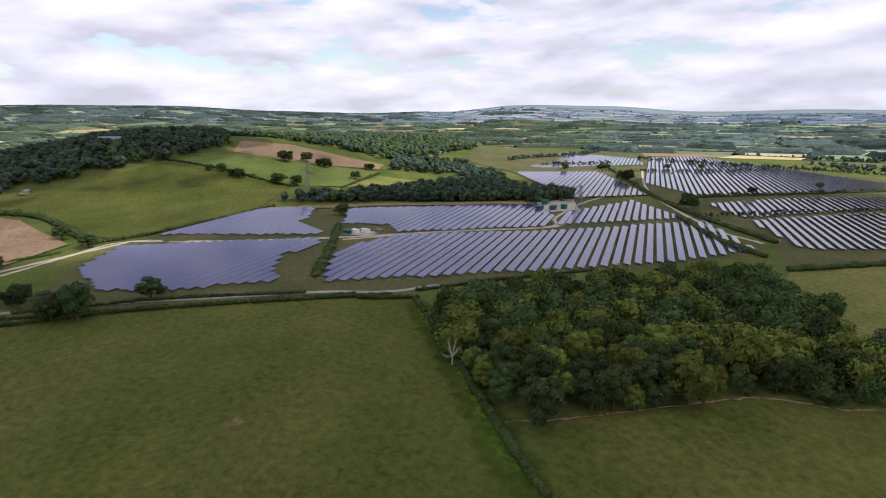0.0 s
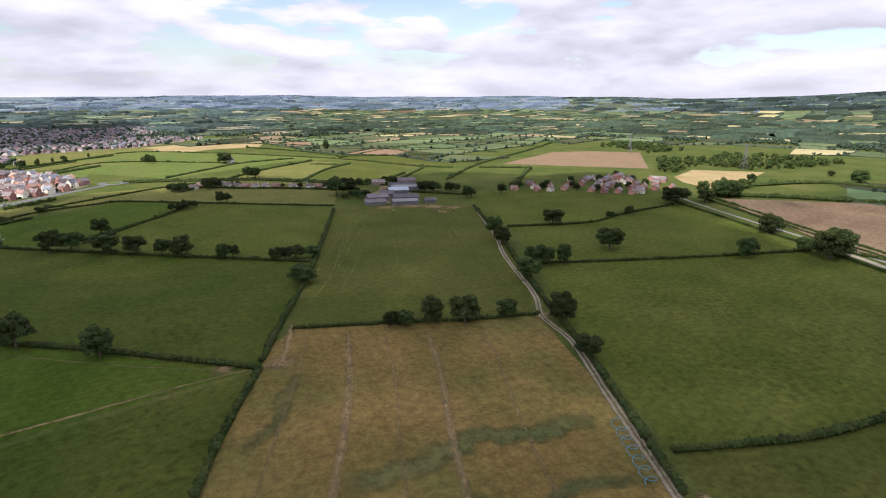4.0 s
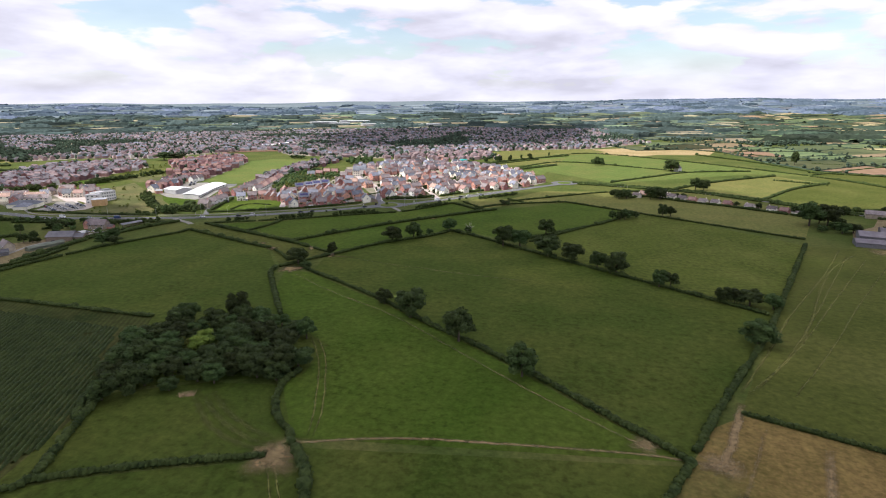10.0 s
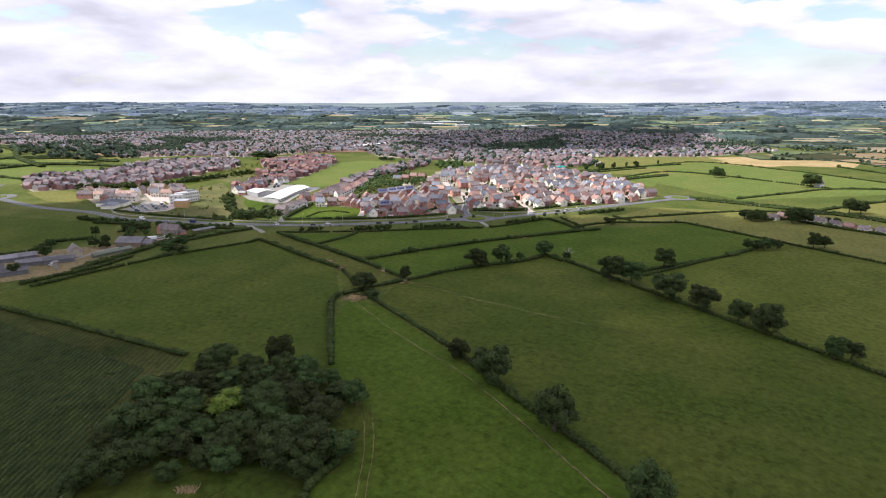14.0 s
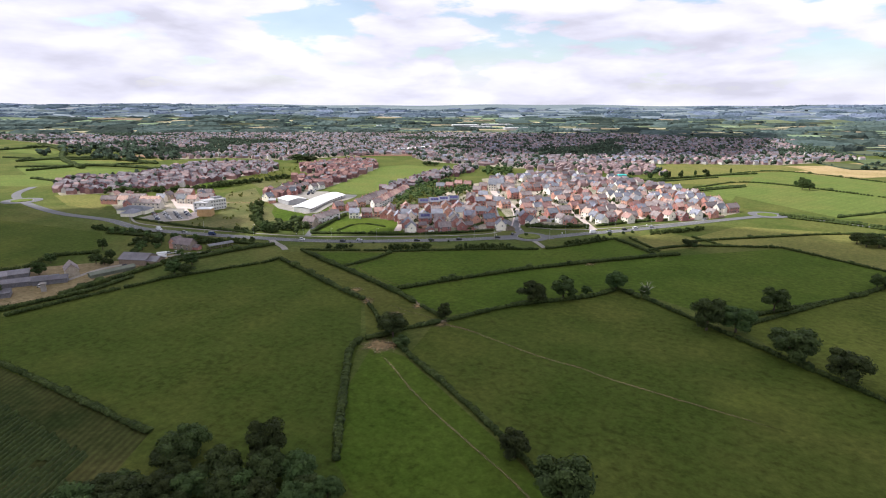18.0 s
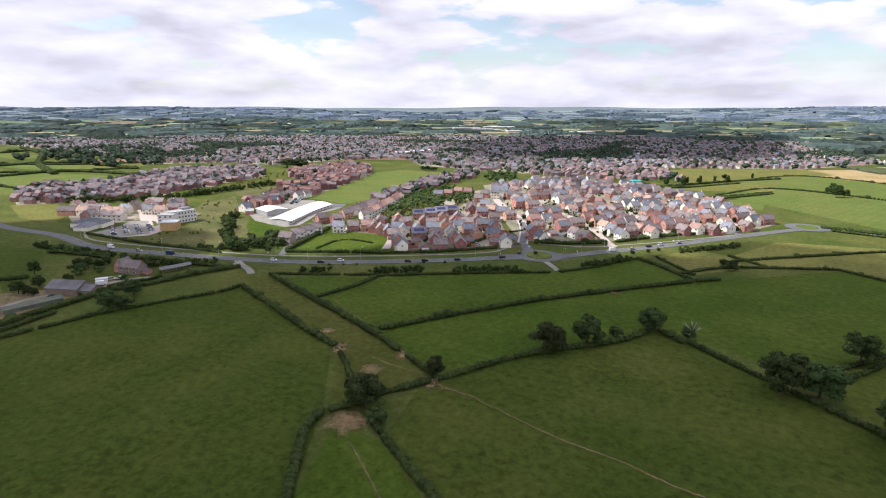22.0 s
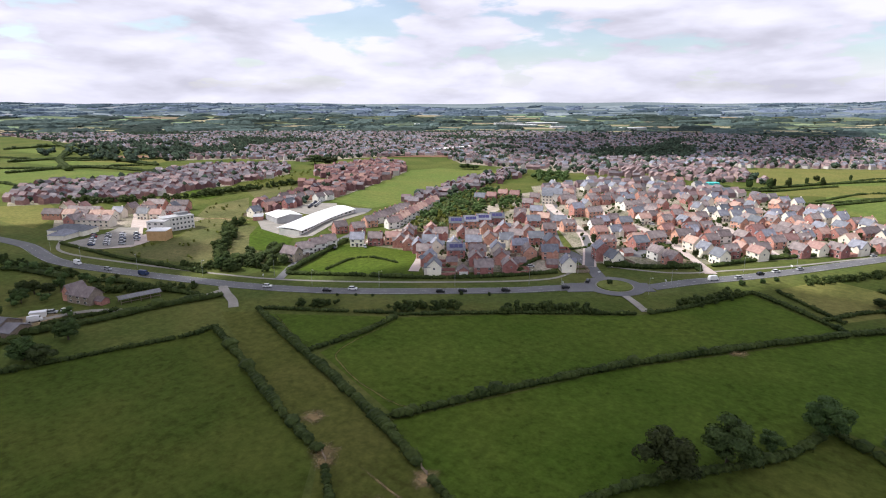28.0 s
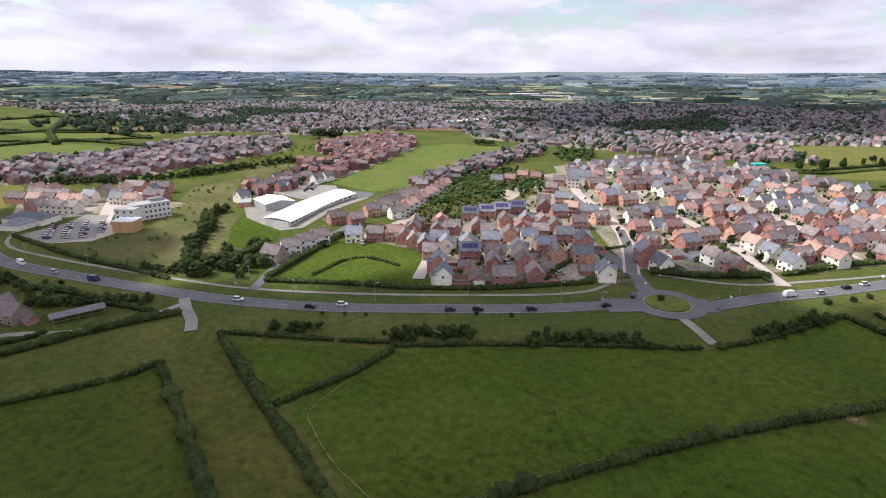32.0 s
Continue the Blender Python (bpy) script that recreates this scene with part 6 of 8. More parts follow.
def infill(outline, kinds, az, row, gap, seed, keep=0.9, full=False):
    """Streets of further houses inside an outline."""
    rng = random.Random(seed)
    d = Vector((math.sin(radians(az)), math.cos(radians(az)), 0))
    s = Vector((d.y, -d.x, 0))
    corner = [Vector((x, y, 0)) for x, y in outline]
    u = min(c.dot(s) for c in corner)
    n = 0
    while u < max(c.dot(s) for c in corner):
        v = min(c.dot(d) for c in corner) + rng.uniform(0, gap)
        while v < max(c.dot(d) for c in corner):
            q = d * v + s * (u + rng.uniform(-1.5, 1.5))
            if inside(q.x, q.y, outline) and rng.random() < keep:
                if math.hypot(q.x + 80, q.y - 340) > 500 and q.x < 100 and not full:
                    REST.append((q.x, q.y, az + (90 if n % 3 == 1 else 0)))
                else:
                    house(round(q.x), round(q.y), kinds[rng.randrange(len(kinds))], az + (90 if n % 3 == 1 else 0))
            v += gap * rng.uniform(0.9, 1.25)
        n += 1
        u += row if n % 2 else row * 1.3


infill([(-150,577),(-103,608),(-17,703),(0,749),(-80,866),(-162,932),(-199,950),(-281,905),(-302,822),(-240,718),(-198,647)], "xyrcogyrwcdxrd", 37, 13, 10.8, 3, 0.62)
infill([(400,520),(470,545),(600,560),(640,520),(585,440),(520,430),(470,470)], "kknmk", 60, 17, 13, 4, 0.55)
infill([(-494,446),(-470,464),(-505,500),(-566,478),(-534,438)], "pqcpxc", 60, 13, 11, 5, 0.95, True)
infill([(-474,486),(-450,505),(-480,538),(-520,515)], "pqxc", 60, 13, 11, 6, 0.95, True)


def town_block(px, py, a, w, d, h, rise, rng, verts, faces, slots, pale=0.26):
    """One gabled house of a far street."""
    ca, sa, g = math.cos(a), math.sin(a), height(px, py)
    i = len(verts)
    for qx, qy, qz in ((-w / 2, -d / 2, -1), (w / 2, -d / 2, -1), (w / 2, d / 2, -1), (-w / 2, d / 2, -1), (-w / 2, -d / 2, h), (w / 2, -d / 2, h), (w / 2, d / 2, h), (-w / 2, d / 2, h), (-w / 2, 0, h + rise), (w / 2, 0, h + rise)):
        verts.append((px + qx * ca - qy * sa, py + qx * sa + qy * ca, g + qz))
    faces += [(i, i + 1, i + 5, i + 4), (i + 2, i + 3, i + 7, i + 6), (i + 1, i + 2, i + 6, i + 9, i + 5), (i + 3, i, i + 4, i + 8, i + 7)]
    wall = 0 if rng.random() > pale else 1
    slots += [wall] * 4
    i = len(verts)
    for qx, qy, qz in ((-w / 2, -d / 2 - 0.3, h - 0.1), (w / 2, -d / 2 - 0.3, h - 0.1), (w / 2, 0, h + rise + 0.15), (-w / 2, 0, h + rise + 0.15), (w / 2, d / 2 + 0.3, h - 0.1), (-w / 2, d / 2 + 0.3, h - 0.1)):
        verts.append((px + qx * ca - qy * sa, py + qx * sa + qy * ca, g + qz))
    faces += [(i, i + 1, i + 2, i + 3), (i + 3, i + 2, i + 4, i + 5)]
    slots += [2 + rng.choice((0, 0, 1, 2))] * 2


def far_town(outline, seed, label, step, mats=None, pale=0.26, green=0.40, storeys=1.0):
    """Streets too far off to tell the houses apart: gabled blocks of brick and tile, each with its own tone."""
    rng = random.Random(seed)
    verts, faces, slots = [], [], []
    xs, ys = [p[0] for p in outline], [p[1] for p in outline]
    y = min(ys)
    trees = []
    while y < max(ys):
        x = min(xs)
        while x < max(xs):
            px, py = x + rng.uniform(-3, 3), y + rng.uniform(-3, 3)
            n = noise.noise((px * 0.004, py * 0.004, 3.1))
            if inside(px, py, outline):
                if n > 0.30 and green > 0.2 or rng.random() < green:
                    trees.append((px, py, rng.uniform(5, 9.5)))
                elif rng.random() < 0.92 and all((px - p) ** 2 + (py - q) ** 2 > 80 for p, q in TAKEN):
                    a = radians(30 + 60 * round(2 * noise.noise((px * 0.003, py * 0.003, 8.0))) + rng.choice((0, 90)))
                    w, d, h, rise = rng.uniform(6.0, 10), rng.uniform(5.4, 6.6), rng.uniform(3.8, 4.8) * storeys, rng.uniform(1.9, 2.7)
                    town_block(px, py, a, w, d, h, rise, rng, verts, faces, slots, pale)
            x += step
        y += step * 1.25
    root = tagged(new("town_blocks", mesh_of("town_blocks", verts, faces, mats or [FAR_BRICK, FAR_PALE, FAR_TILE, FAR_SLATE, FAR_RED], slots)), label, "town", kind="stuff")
    thicket("town_trees", trees, "dark garden trees among the distant houses", "trees", 0, 4, seed=seed + 1)
    return root


# Brick and tile tones greyed and blued: distance haze put into the colour.
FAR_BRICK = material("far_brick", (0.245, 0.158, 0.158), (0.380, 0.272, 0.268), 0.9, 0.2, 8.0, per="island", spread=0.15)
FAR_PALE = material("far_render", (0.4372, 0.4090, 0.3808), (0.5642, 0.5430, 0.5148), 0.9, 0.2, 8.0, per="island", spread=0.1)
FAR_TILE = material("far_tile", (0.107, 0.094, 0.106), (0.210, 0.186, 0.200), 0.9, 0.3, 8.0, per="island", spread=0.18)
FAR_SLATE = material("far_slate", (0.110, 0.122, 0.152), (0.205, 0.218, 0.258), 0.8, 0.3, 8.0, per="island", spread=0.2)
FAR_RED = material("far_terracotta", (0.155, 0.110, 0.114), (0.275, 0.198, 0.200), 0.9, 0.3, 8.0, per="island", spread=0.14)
FAR_DARK_BRICK = material("far_dark_red_brick", (0.155, 0.076, 0.076), (0.280, 0.150, 0.148), 0.9, 0.2, 8.0, per="island", spread=0.18)
FAR_CLAY = material("far_dark_red_tile", (0.165, 0.088, 0.080), (0.265, 0.150, 0.138), 0.9, 0.3, 8.0, per="island", spread=0.16)
_v, _f, _s, _r = [], [], [], random.Random(15)
for _x, _y, _a in REST:
    if all((_x - p) ** 2 + (_y - q) ** 2 > 66 for p, q in TAKEN) and all((_x - p) ** 2 + (_y - q) ** 2 > 44 for p, q in KERB_LINE):
        town_block(_x, _y, radians(90 - _a), _r.uniform(8, 11), 6.8, 5.0, 2.9, _r, _v, _f, _s)
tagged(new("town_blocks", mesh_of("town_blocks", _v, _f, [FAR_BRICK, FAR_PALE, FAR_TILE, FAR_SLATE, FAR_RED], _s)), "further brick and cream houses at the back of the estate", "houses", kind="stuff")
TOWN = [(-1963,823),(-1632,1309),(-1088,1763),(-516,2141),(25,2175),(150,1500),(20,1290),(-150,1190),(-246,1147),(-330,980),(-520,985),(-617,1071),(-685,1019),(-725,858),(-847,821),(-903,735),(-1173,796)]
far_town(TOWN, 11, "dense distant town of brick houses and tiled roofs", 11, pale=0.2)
far_town([(-570,523),(-579,551),(-567,560),(-584,585),(-588,598),(-585,636),(-605,660),(-598,687),(-619,743),(-705,809),(-754,769),(-786,725),(-771,660),(-738,621),(-721,588),(-762,520),(-700,470),(-626,446)], 13, "dense estate of mauve brick houses beyond the stream", 9.0, green=0.13, pale=0.2, storeys=1.1, mats=[FAR_DARK_BRICK, FAR_PALE, FAR_TILE, FAR_TILE, FAR_RED])
far_town([(-416,563),(-426,590),(-428,621),(-437,663),(-471,747),(-516,853),(-576,915),(-633,930),(-626,840),(-619,784),(-578,750),(-534,738),(-501,703),(-524,685),(-476,639),(-461,584),(-440,560)], 14, "dense estate of dark red brick houses by the playing field", 8.2, green=0.08, pale=0.1, storeys=1.35, mats=[FAR_DARK_BRICK, FAR_PALE, FAR_CLAY, FAR_TILE, FAR_CLAY])
far_town([(-370,664),(-398,781),(-422,930),(-418,962),(-374,935),(-356,800),(-350,740),(-336,664)], 16, "brown brick terraces along the edge of the playing field", 9.0, green=0.2, mats=[FAR_DARK_BRICK, FAR_BRICK, FAR_TILE, FAR_TILE, FAR_RED])
far_town([(-330,975),(-250,1140),(-160,1130),(-110,1010),(-200,965)], 12, "terraces of pink brick houses behind the estate", 11, green=0.2, mats=[FAR_BRICK, FAR_BRICK, FAR_RED, FAR_TILE, FAR_RED])


# ---- the far country ----
def treeline(rng, p, q, tall, wide, step, verts, faces):
    """A far hedge or belt of trees: one uneven ridge of leaf along a line."""
    n = max(2, int(math.hypot(q[0] - p[0], q[1] - p[1]) / step))
    dx, dy = (q[0] - p[0]) / n, (q[1] - p[1]) / n
    k = math.hypot(dx, dy)
    sx, sy, b = dy / k, -dx / k, len(verts)
    for i in range(n + 1):
        x, y = p[0] + dx * i + rng.uniform(-0.2, 0.2) * step, p[1] + dy * i + rng.uniform(-0.2, 0.2) * step
        h = tall * (rng.uniform(0.6, 1.0) if rng.random() < 0.78 else rng.uniform(1.1, 1.5))
        w = wide * rng.uniform(0.7, 1.2) * (1.0 if h < tall else 1.4)
        g = height(x, y)
        verts += [(x - sx * w, y - sy * w, g - 0.5), (x - sx * w * 0.6, y - sy * w * 0.6, g + h * 0.75), (x + sx * w * 0.3, y + sy * w * 0.3, g + h), (x + sx * w, y + sy * w, g - 0.5)]
    for i in range(n):
        a = b + 4 * i
        faces.extend((a + k, a + 4 + k, a + 5 + k, a + 1 + k) for k in range(3))


def canopy(rng, c, tall, cells, verts, faces):
    """A far wood: one rough sheet of crowns that comes down to the ground at its edge."""
    b = len(verts)
    for p in range(cells + 1):
        for q in range(cells + 1):
            s, t = (p + (rng.uniform(-0.35, 0.35) if 0 < p < cells else 0)) / cells, (q + (rng.uniform(-0.35, 0.35) if 0 < q < cells else 0)) / cells
            x = (c[0][0] * (1 - s) + c[1][0] * s) * (1 - t) + (c[3][0] * (1 - s) + c[2][0] * s) * t
            y = (c[0][1] * (1 - s) + c[1][1] * s) * (1 - t) + (c[3][1] * (1 - s) + c[2][1] * s) * t
            edge = p in (0, cells) or q in (0, cells)
            verts.append((x, y, height(x, y) + (-0.5 if edge else tall * rng.uniform(0.55, 1.15))))
    for p in range(cells):
        for q in range(cells):
            k = b + p * (cells + 1) + q
            faces.append((k, k + cells + 1, k + cells + 2, k + 1))


def far_country():
    """Fields of grass, stubble and earth divided by hedges and copses, out to the downs; colours turn haze-blue with
    distance.
    """
    rng = random.Random(77)
    near = [(-700,250),(-640,440),(-820,690),(-640,980),(-330,1010),(-250,1150),(30,1300),(250,1190),(420,760),(560,690),(720,600),(600,390),(800,120),(960,-150),(900,-500),(1250,-900),(780,-1020),(380,-840),(230,-400),(0,-400),(-300,0)]
    EAST = [(480,700),(735,905),(880,980),(1017,1010),(1090,730),(1080,490),(822,450),(620,400),(480,560)]
    step, n = 116.0, 42
    node = {}
    for i in range(-n, n + 1):
        for j in range(-n, n + 1):
            u, v = i * step + rng.uniform(-42, 42), j * step * 0.8 + rng.uniform(-34, 34)
            a = 0.5
            node[i, j] = (40 + u * math.cos(a) - v * math.sin(a), 200 + u * math.sin(a) + v * math.cos(a))
    fv, ff, slots, bushes, woods = [], [], [], [], []
    ridge = {"near": ([], []), "middle": ([], []), "downs": ([], []), "scarp": ([], [])}
    for i in range(-n, n):
        for j in range(-n, n):
            c = [node[i, j], node[i + 1, j], node[i + 1, j + 1], node[i, j + 1]]
            mx, my = sum(p[0] for p in c) / 4, sum(p[1] for p in c) / 4
            d = math.hypot(mx - 40, my - 200)
            if d > 4780 or any(inside(x, y, near) for x, y in c) or inside(mx, my, TOWN) or any(inside(x, y, EAST) for x, y in c + [(mx, my)]) or -2000 < mx < -600 and 430 < my < 830 and mx + 2.0 * my < 500:
                continue
            az = math.degrees(math.atan2(mx - 40, my - 200)) % 360
            east = 12 < az < 140 and d < 3300
            zone = "near" if d < 1500 or east else "middle" if d < 3300 else "downs"
            r = rng.random()
            wooded = 0.5 + 0.5 * noise.noise((mx * 0.0011, my * 0.0011, 4.0))
            kind = 0 if r < 0.46 else 1 if r < 0.66 else 2 if r < 0.78 else 3 if r < 0.81 else 4
            if d > 1500 and 0.34 < r < 0.46:
                kind = 4
            if east and az > 55 and kind == 1 and rng.random() < 0.5:
                kind = 4
            if east and kind == 4 and d > 1500 and rng.random() < (0.6 if az < 50 else 0.1):
                kind = rng.choice((0, 1, 1, 2))
            if d > 3300 and 50 < az < 108 and rng.random() < 0.6:
                kind = 4
            if d > 3300 and 122 < az < 149:
                kind = 2 if rng.random() < 0.45 else 0
            if kind < 3 and wooded > 0.66 and rng.random() < 0.55:
                kind = 4
            if kind == 4 and d < 1500:
                if my > 200 + 0.5 * (mx - 40) and r < 0.93:
                    kind = 0
                else:
                    woods.extend(scatter(c, 13, 8, rng.randrange(9999)))
                    continue
            if kind == 4:
                # Eastern woods get the darkened leaf, to offset the sun full on them.
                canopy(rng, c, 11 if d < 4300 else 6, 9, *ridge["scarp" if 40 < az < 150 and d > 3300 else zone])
                continue
            b = len(fv)
            for p in range(5):
                for q in range(5):
                    s, t = p / 4, q / 4
                    x = (c[0][0] * (1 - s) + c[1][0] * s) * (1 - t) + (c[3][0] * (1 - s) + c[2][0] * s) * t
                    y = (c[0][1] * (1 - s) + c[1][1] * s) * (1 - t) + (c[3][1] * (1 - s) + c[2][1] * s) * t
                    fv.append((x, y, height(x, y) + (0.6 if d < 2200 else 2.0)))
            for p in range(4):
                for q in range(4):
                    k = b + p * 5 + q
                    ff.append((k, k + 5, k + 6, k + 1))
                    # Field colour by distance: plain, then slightly hazed, then haze-blue.
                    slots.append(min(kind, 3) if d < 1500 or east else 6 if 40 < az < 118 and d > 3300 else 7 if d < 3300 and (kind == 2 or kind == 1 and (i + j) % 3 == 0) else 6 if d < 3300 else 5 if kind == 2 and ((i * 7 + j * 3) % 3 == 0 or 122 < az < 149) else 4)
            for p, q in ((c[0], c[1]), (c[0], c[3])):
                if rng.random() > 0.92:
                    continue
                if d < 1500:
                    treeline(rng, p, q, 2.0, 1.3, 5.0, *ridge["near"])
                    m = int(math.hypot(q[0] - p[0], q[1] - p[1]) / 9)
                    for k in range(m):
                        if rng.random() < 0.28:
                            t = k / m
                            bushes.append((p[0] + (q[0] - p[0]) * t + rng.uniform(-1, 1), p[1] + (q[1] - p[1]) * t + rng.uniform(-1, 1), rng.uniform(4.0, 9.0)))
                else:
                    belt = rng.random() < 0.42 and d < 4300
                    treeline(rng, p, q, (6.5 if belt else 3.2) * (1 if d < 3300 else 1.1), 9.0 if belt else 3.0, 8.0 if d < 2400 else 13.0, *ridge[zone])
    me = mesh_of("far_fields", fv, ff, [PATCH, FAR_GREEN, FAR_GOLD, FAR_EARTH, DOWNS_HAZE, DOWNS_GOLD_HAZE, MID_GREEN_HAZE, MID_GOLD_HAZE], slots)
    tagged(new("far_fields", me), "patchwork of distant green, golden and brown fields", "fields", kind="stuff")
    for zone, name, label, cat, mat in (("near", "far_hedges", "distant field hedges", "hedges", LEAF_FAR), ("middle", "far_hedges", "middle-distance hedges and copses with haze in their leaf colour", "hedges", LEAF_MID_HAZE), ("downs", "backdrop_woods", "distant downs of hedges and woods, coloured haze-blue", "backdrop", LEAF_DOWNS_HAZE), ("scarp", "backdrop_woods", "hanging woods on the far scarp, coloured darker and haze-blue", "backdrop", LEAF_SCARP_DARK)):
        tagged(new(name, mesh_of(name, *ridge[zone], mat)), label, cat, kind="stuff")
    thicket("far_trees", scatter([(-1166,640),(-1300,760),(-1350,950),(-1070,884),(-866,744),(-901,680),(-994,660)], 24, 12, 5), "big dark trees between fields beside the town", "trees", 0, 6, seed=28)
    thicket("far_trees", bushes, "scattered hedgerow trees in the distance", "trees", 0, 4, seed=8)
    thicket("far_woods", woods, "distant dark copses and woods", "woods", 0, 3, seed=9)


# Pasture and stubble with some distance haze mixed into the base colour.
MID_GREEN_HAZE = material("middle_pasture", (0.0805, 0.1122, 0.0732), (0.1647, 0.1854, 0.1098), 1.0, 0.006, 9.0, where="World", per="island", spread=0.3, spec=0.0)
MID_GOLD_HAZE = material("middle_stubble", (0.24, 0.205, 0.135), (0.32, 0.275, 0.185), 1.0, 0.006, 9.0, where="World", per="island", spread=0.15, spec=0.0)
# Blue raised here too, a slight haze tint on the pasture.
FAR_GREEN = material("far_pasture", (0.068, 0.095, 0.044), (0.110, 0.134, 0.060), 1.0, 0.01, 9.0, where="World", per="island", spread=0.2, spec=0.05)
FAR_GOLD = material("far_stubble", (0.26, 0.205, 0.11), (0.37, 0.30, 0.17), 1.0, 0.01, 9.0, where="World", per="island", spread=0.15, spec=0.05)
FAR_EARTH = material("far_earth", (0.18, 0.11, 0.07), (0.26, 0.17, 0.11), 1.0, 0.01, 9.0, where="World", per="island", spread=0.15, spec=0.05)
far_country()


# ---- unseen clouds added overhead to shade the fields ----
def cloud(shade, base, seed, label, mat, cell=62.0):
    """A flat-based cloud out of view, placed so that its shadow fills the outline shade on the ground."""
    rng = random.Random(seed)
    off = base / math.tan(radians(SUN_EL))
    ox, oy = off * math.sin(radians(SUN_AZ)), off * math.cos(radians(SUN_AZ))
    verts, faces = [], []
    xs, ys = [p[0] for p in shade], [p[1] for p in shade]
    for i, j in product(range(int((max(xs) - min(xs)) / cell) + 1), range(int((max(ys) - min(ys)) / cell) + 1)):
        x, y = min(xs) + cell * i + rng.uniform(-0.3, 0.3) * cell, min(ys) + cell * j + rng.uniform(-0.3, 0.3) * cell
        if inside(x, y, shade):
            lump(rng, (x + ox, y + oy, base + rng.uniform(-15, 45)), rng.uniform(70, 95), verts, faces, 0.45)
    tagged(new("cloud", mesh_of("cloud", verts, faces, mat)), label, "cloud")


# All stand above the view; outlines set where the land should be dimmer.
cloud([(-900,320),(-520,385),(-394,412),(-275,450),(-200,520),(-120,572),(-60,590),(10,600),(20,350),(60,230),(60,120),(60,-60),(120,-260),(330,-700),(-200,-900),(-900,-300)], 900, 5, "unseen cumulus placed overhead to shade the fields", VAPOUR)
cloud([(10,600),(80,680),(200,640),(420,590),(700,520),(540,470),(420,240),(410,140),(440,50),(500,-40),(600,-150),(690,-260),(640,-420),(560,-640),(330,-700),(120,-260),(60,-60),(60,230),(20,350)], 900, 7, "unseen thin cloud added to half-shade the eastern fields", HAZE)
cloud([(815,300),(825,130),(905,-30),(950,-140),(1130,-190),(1300,-60),(1250,300)], 900, 8, "unseen small cloud added to darken the wooded hill", VAPOUR)
cloud([(-560,1150),(-250,1290),(-80,1380),(-40,1800),(-60,2500),(-600,2700),(-760,1600)], 950, 6, "unseen thin cloud added to dim the distant town", HAZE)
cloud([(500,40),(560,-20),(640,-150),(720,-270),(880,-400),(1010,-260),(900,-30),(815,300),(720,340),(600,410),(480,230)], 900, 9, "unseen wisp of cloud added to dim the hillside fields", WISP)


# ---- estate grounds, hedges and shrubs by the road ----
patch("estate_ground", [(-152,580),(-103,612),(-17,707),(0,752),(-80,870),(-162,936),(-240,960),(-300,905),(-320,830),(-255,725),(-205,650),(-170,600)], GARDEN, "gardens, drives and paving between the estate houses", "gardens", 0.16)
patch("estate_ground", [(-292,532),(-300,600),(-330,700),(-300,800),(-262,745),(-235,690),(-185,610),(-165,575),(-165,547),(-190,530),(-216,508),(-246,540)], GARDEN, "gardens, drives and paving between the brick houses", "gardens", 0.17)
patch("estate_ground", [(-470,425),(-548,455),(-530,510),(-440,520),(-428,480),(-457,470)], GARDEN, "gardens and yards round new houses", "gardens", 0.16)
patch("estate_ground", [(-570,523),(-579,551),(-567,560),(-584,585),(-588,598),(-585,636),(-605,660),(-598,687),(-619,743),(-705,809),(-754,769),(-786,725),(-771,660),(-738,621),(-721,588),(-762,520),(-700,470),(-626,446)], GARDEN, "gardens between the mauve brick houses", "gardens", 0.16)
patch("estate_ground", [(-416,563),(-426,590),(-428,621),(-437,663),(-471,747),(-516,853),(-576,915),(-633,930),(-626,840),(-619,784),(-578,750),(-534,738),(-501,703),(-524,685),(-476,639),(-461,584),(-440,560)], GARDEN, "gardens between red brick terraces", "gardens", 0.16)
patch("field", [(-560,566),(-584,593),(-563,609),(-534,594),(-521,570)], LUSH, "small green paddock beside the stream", "field", 0.18)
patch("field", [(-594,650),(-610,719),(-580,745),(-530,735),(-505,700),(-528,680),(-560,640)], OLIVE, "rough green field between the two estates", "field", 0.18)
trail("track", [(-445,512),(-434,525),(-414,533),(-405,544),(-398,560)], 4.0, EARTH, "pale dusty track to the school", "track", 0.24, 0.3, 1.0)
patch("estate_ground", [(-1963,823),(-1632,1309),(-1088,1763),(-516,2141),(25,2175),(150,1500),(20,1290),(-246,1147),(-330,975),(-520,985),(-617,1075),(-685,1022),(-725,861),(-847,824),(-903,738),(-1173,799)], GARDEN, "streets and gardens of the distant town", "gardens", 0.16)
patch("car_park", [(-438,422),(-408,426),(-400,446),(-448,473),(-460,464),(-447,449)], CONCRETE, "pale concrete car park of the day centre", "car park", 0.30)
patch("yard", [(-457,474),(-441,475),(-425,468),(-430,500),(-500,520),(-534,508)], PAVING, "pale bare yard between new houses", "yard", 0.22)
patch("yard", [(-375,523),(-356,520),(-334,518),(-329,530),(-349,570),(-357,612),(-384,616),(-384,570),(-402,566),(-404,540)], CONCRETE, "paved school yard", "yard", 0.22)
patch("yard", [(-388,621),(-366,628),(-358,614),(-366,604),(-384,610)], ASPHALT, "grey tarmac games court beside the school", "court", 0.26)
patch("field", [(-333,483),(-365,506),(-385,528),(-375,523),(-356,520),(-334,518),(-318,500),(-316,488)], LUSH, "green lawn in front of the school", "lawn", 0.2)
patch("scrubland", [(-312,452),(-298,468),(-316,486),(-333,483),(-365,506),(-385,526),(-398,522),(-367,497),(-349,480)], SCRUB, "strip of tawny grass beside the stream trees", "rough grass", 0.21)
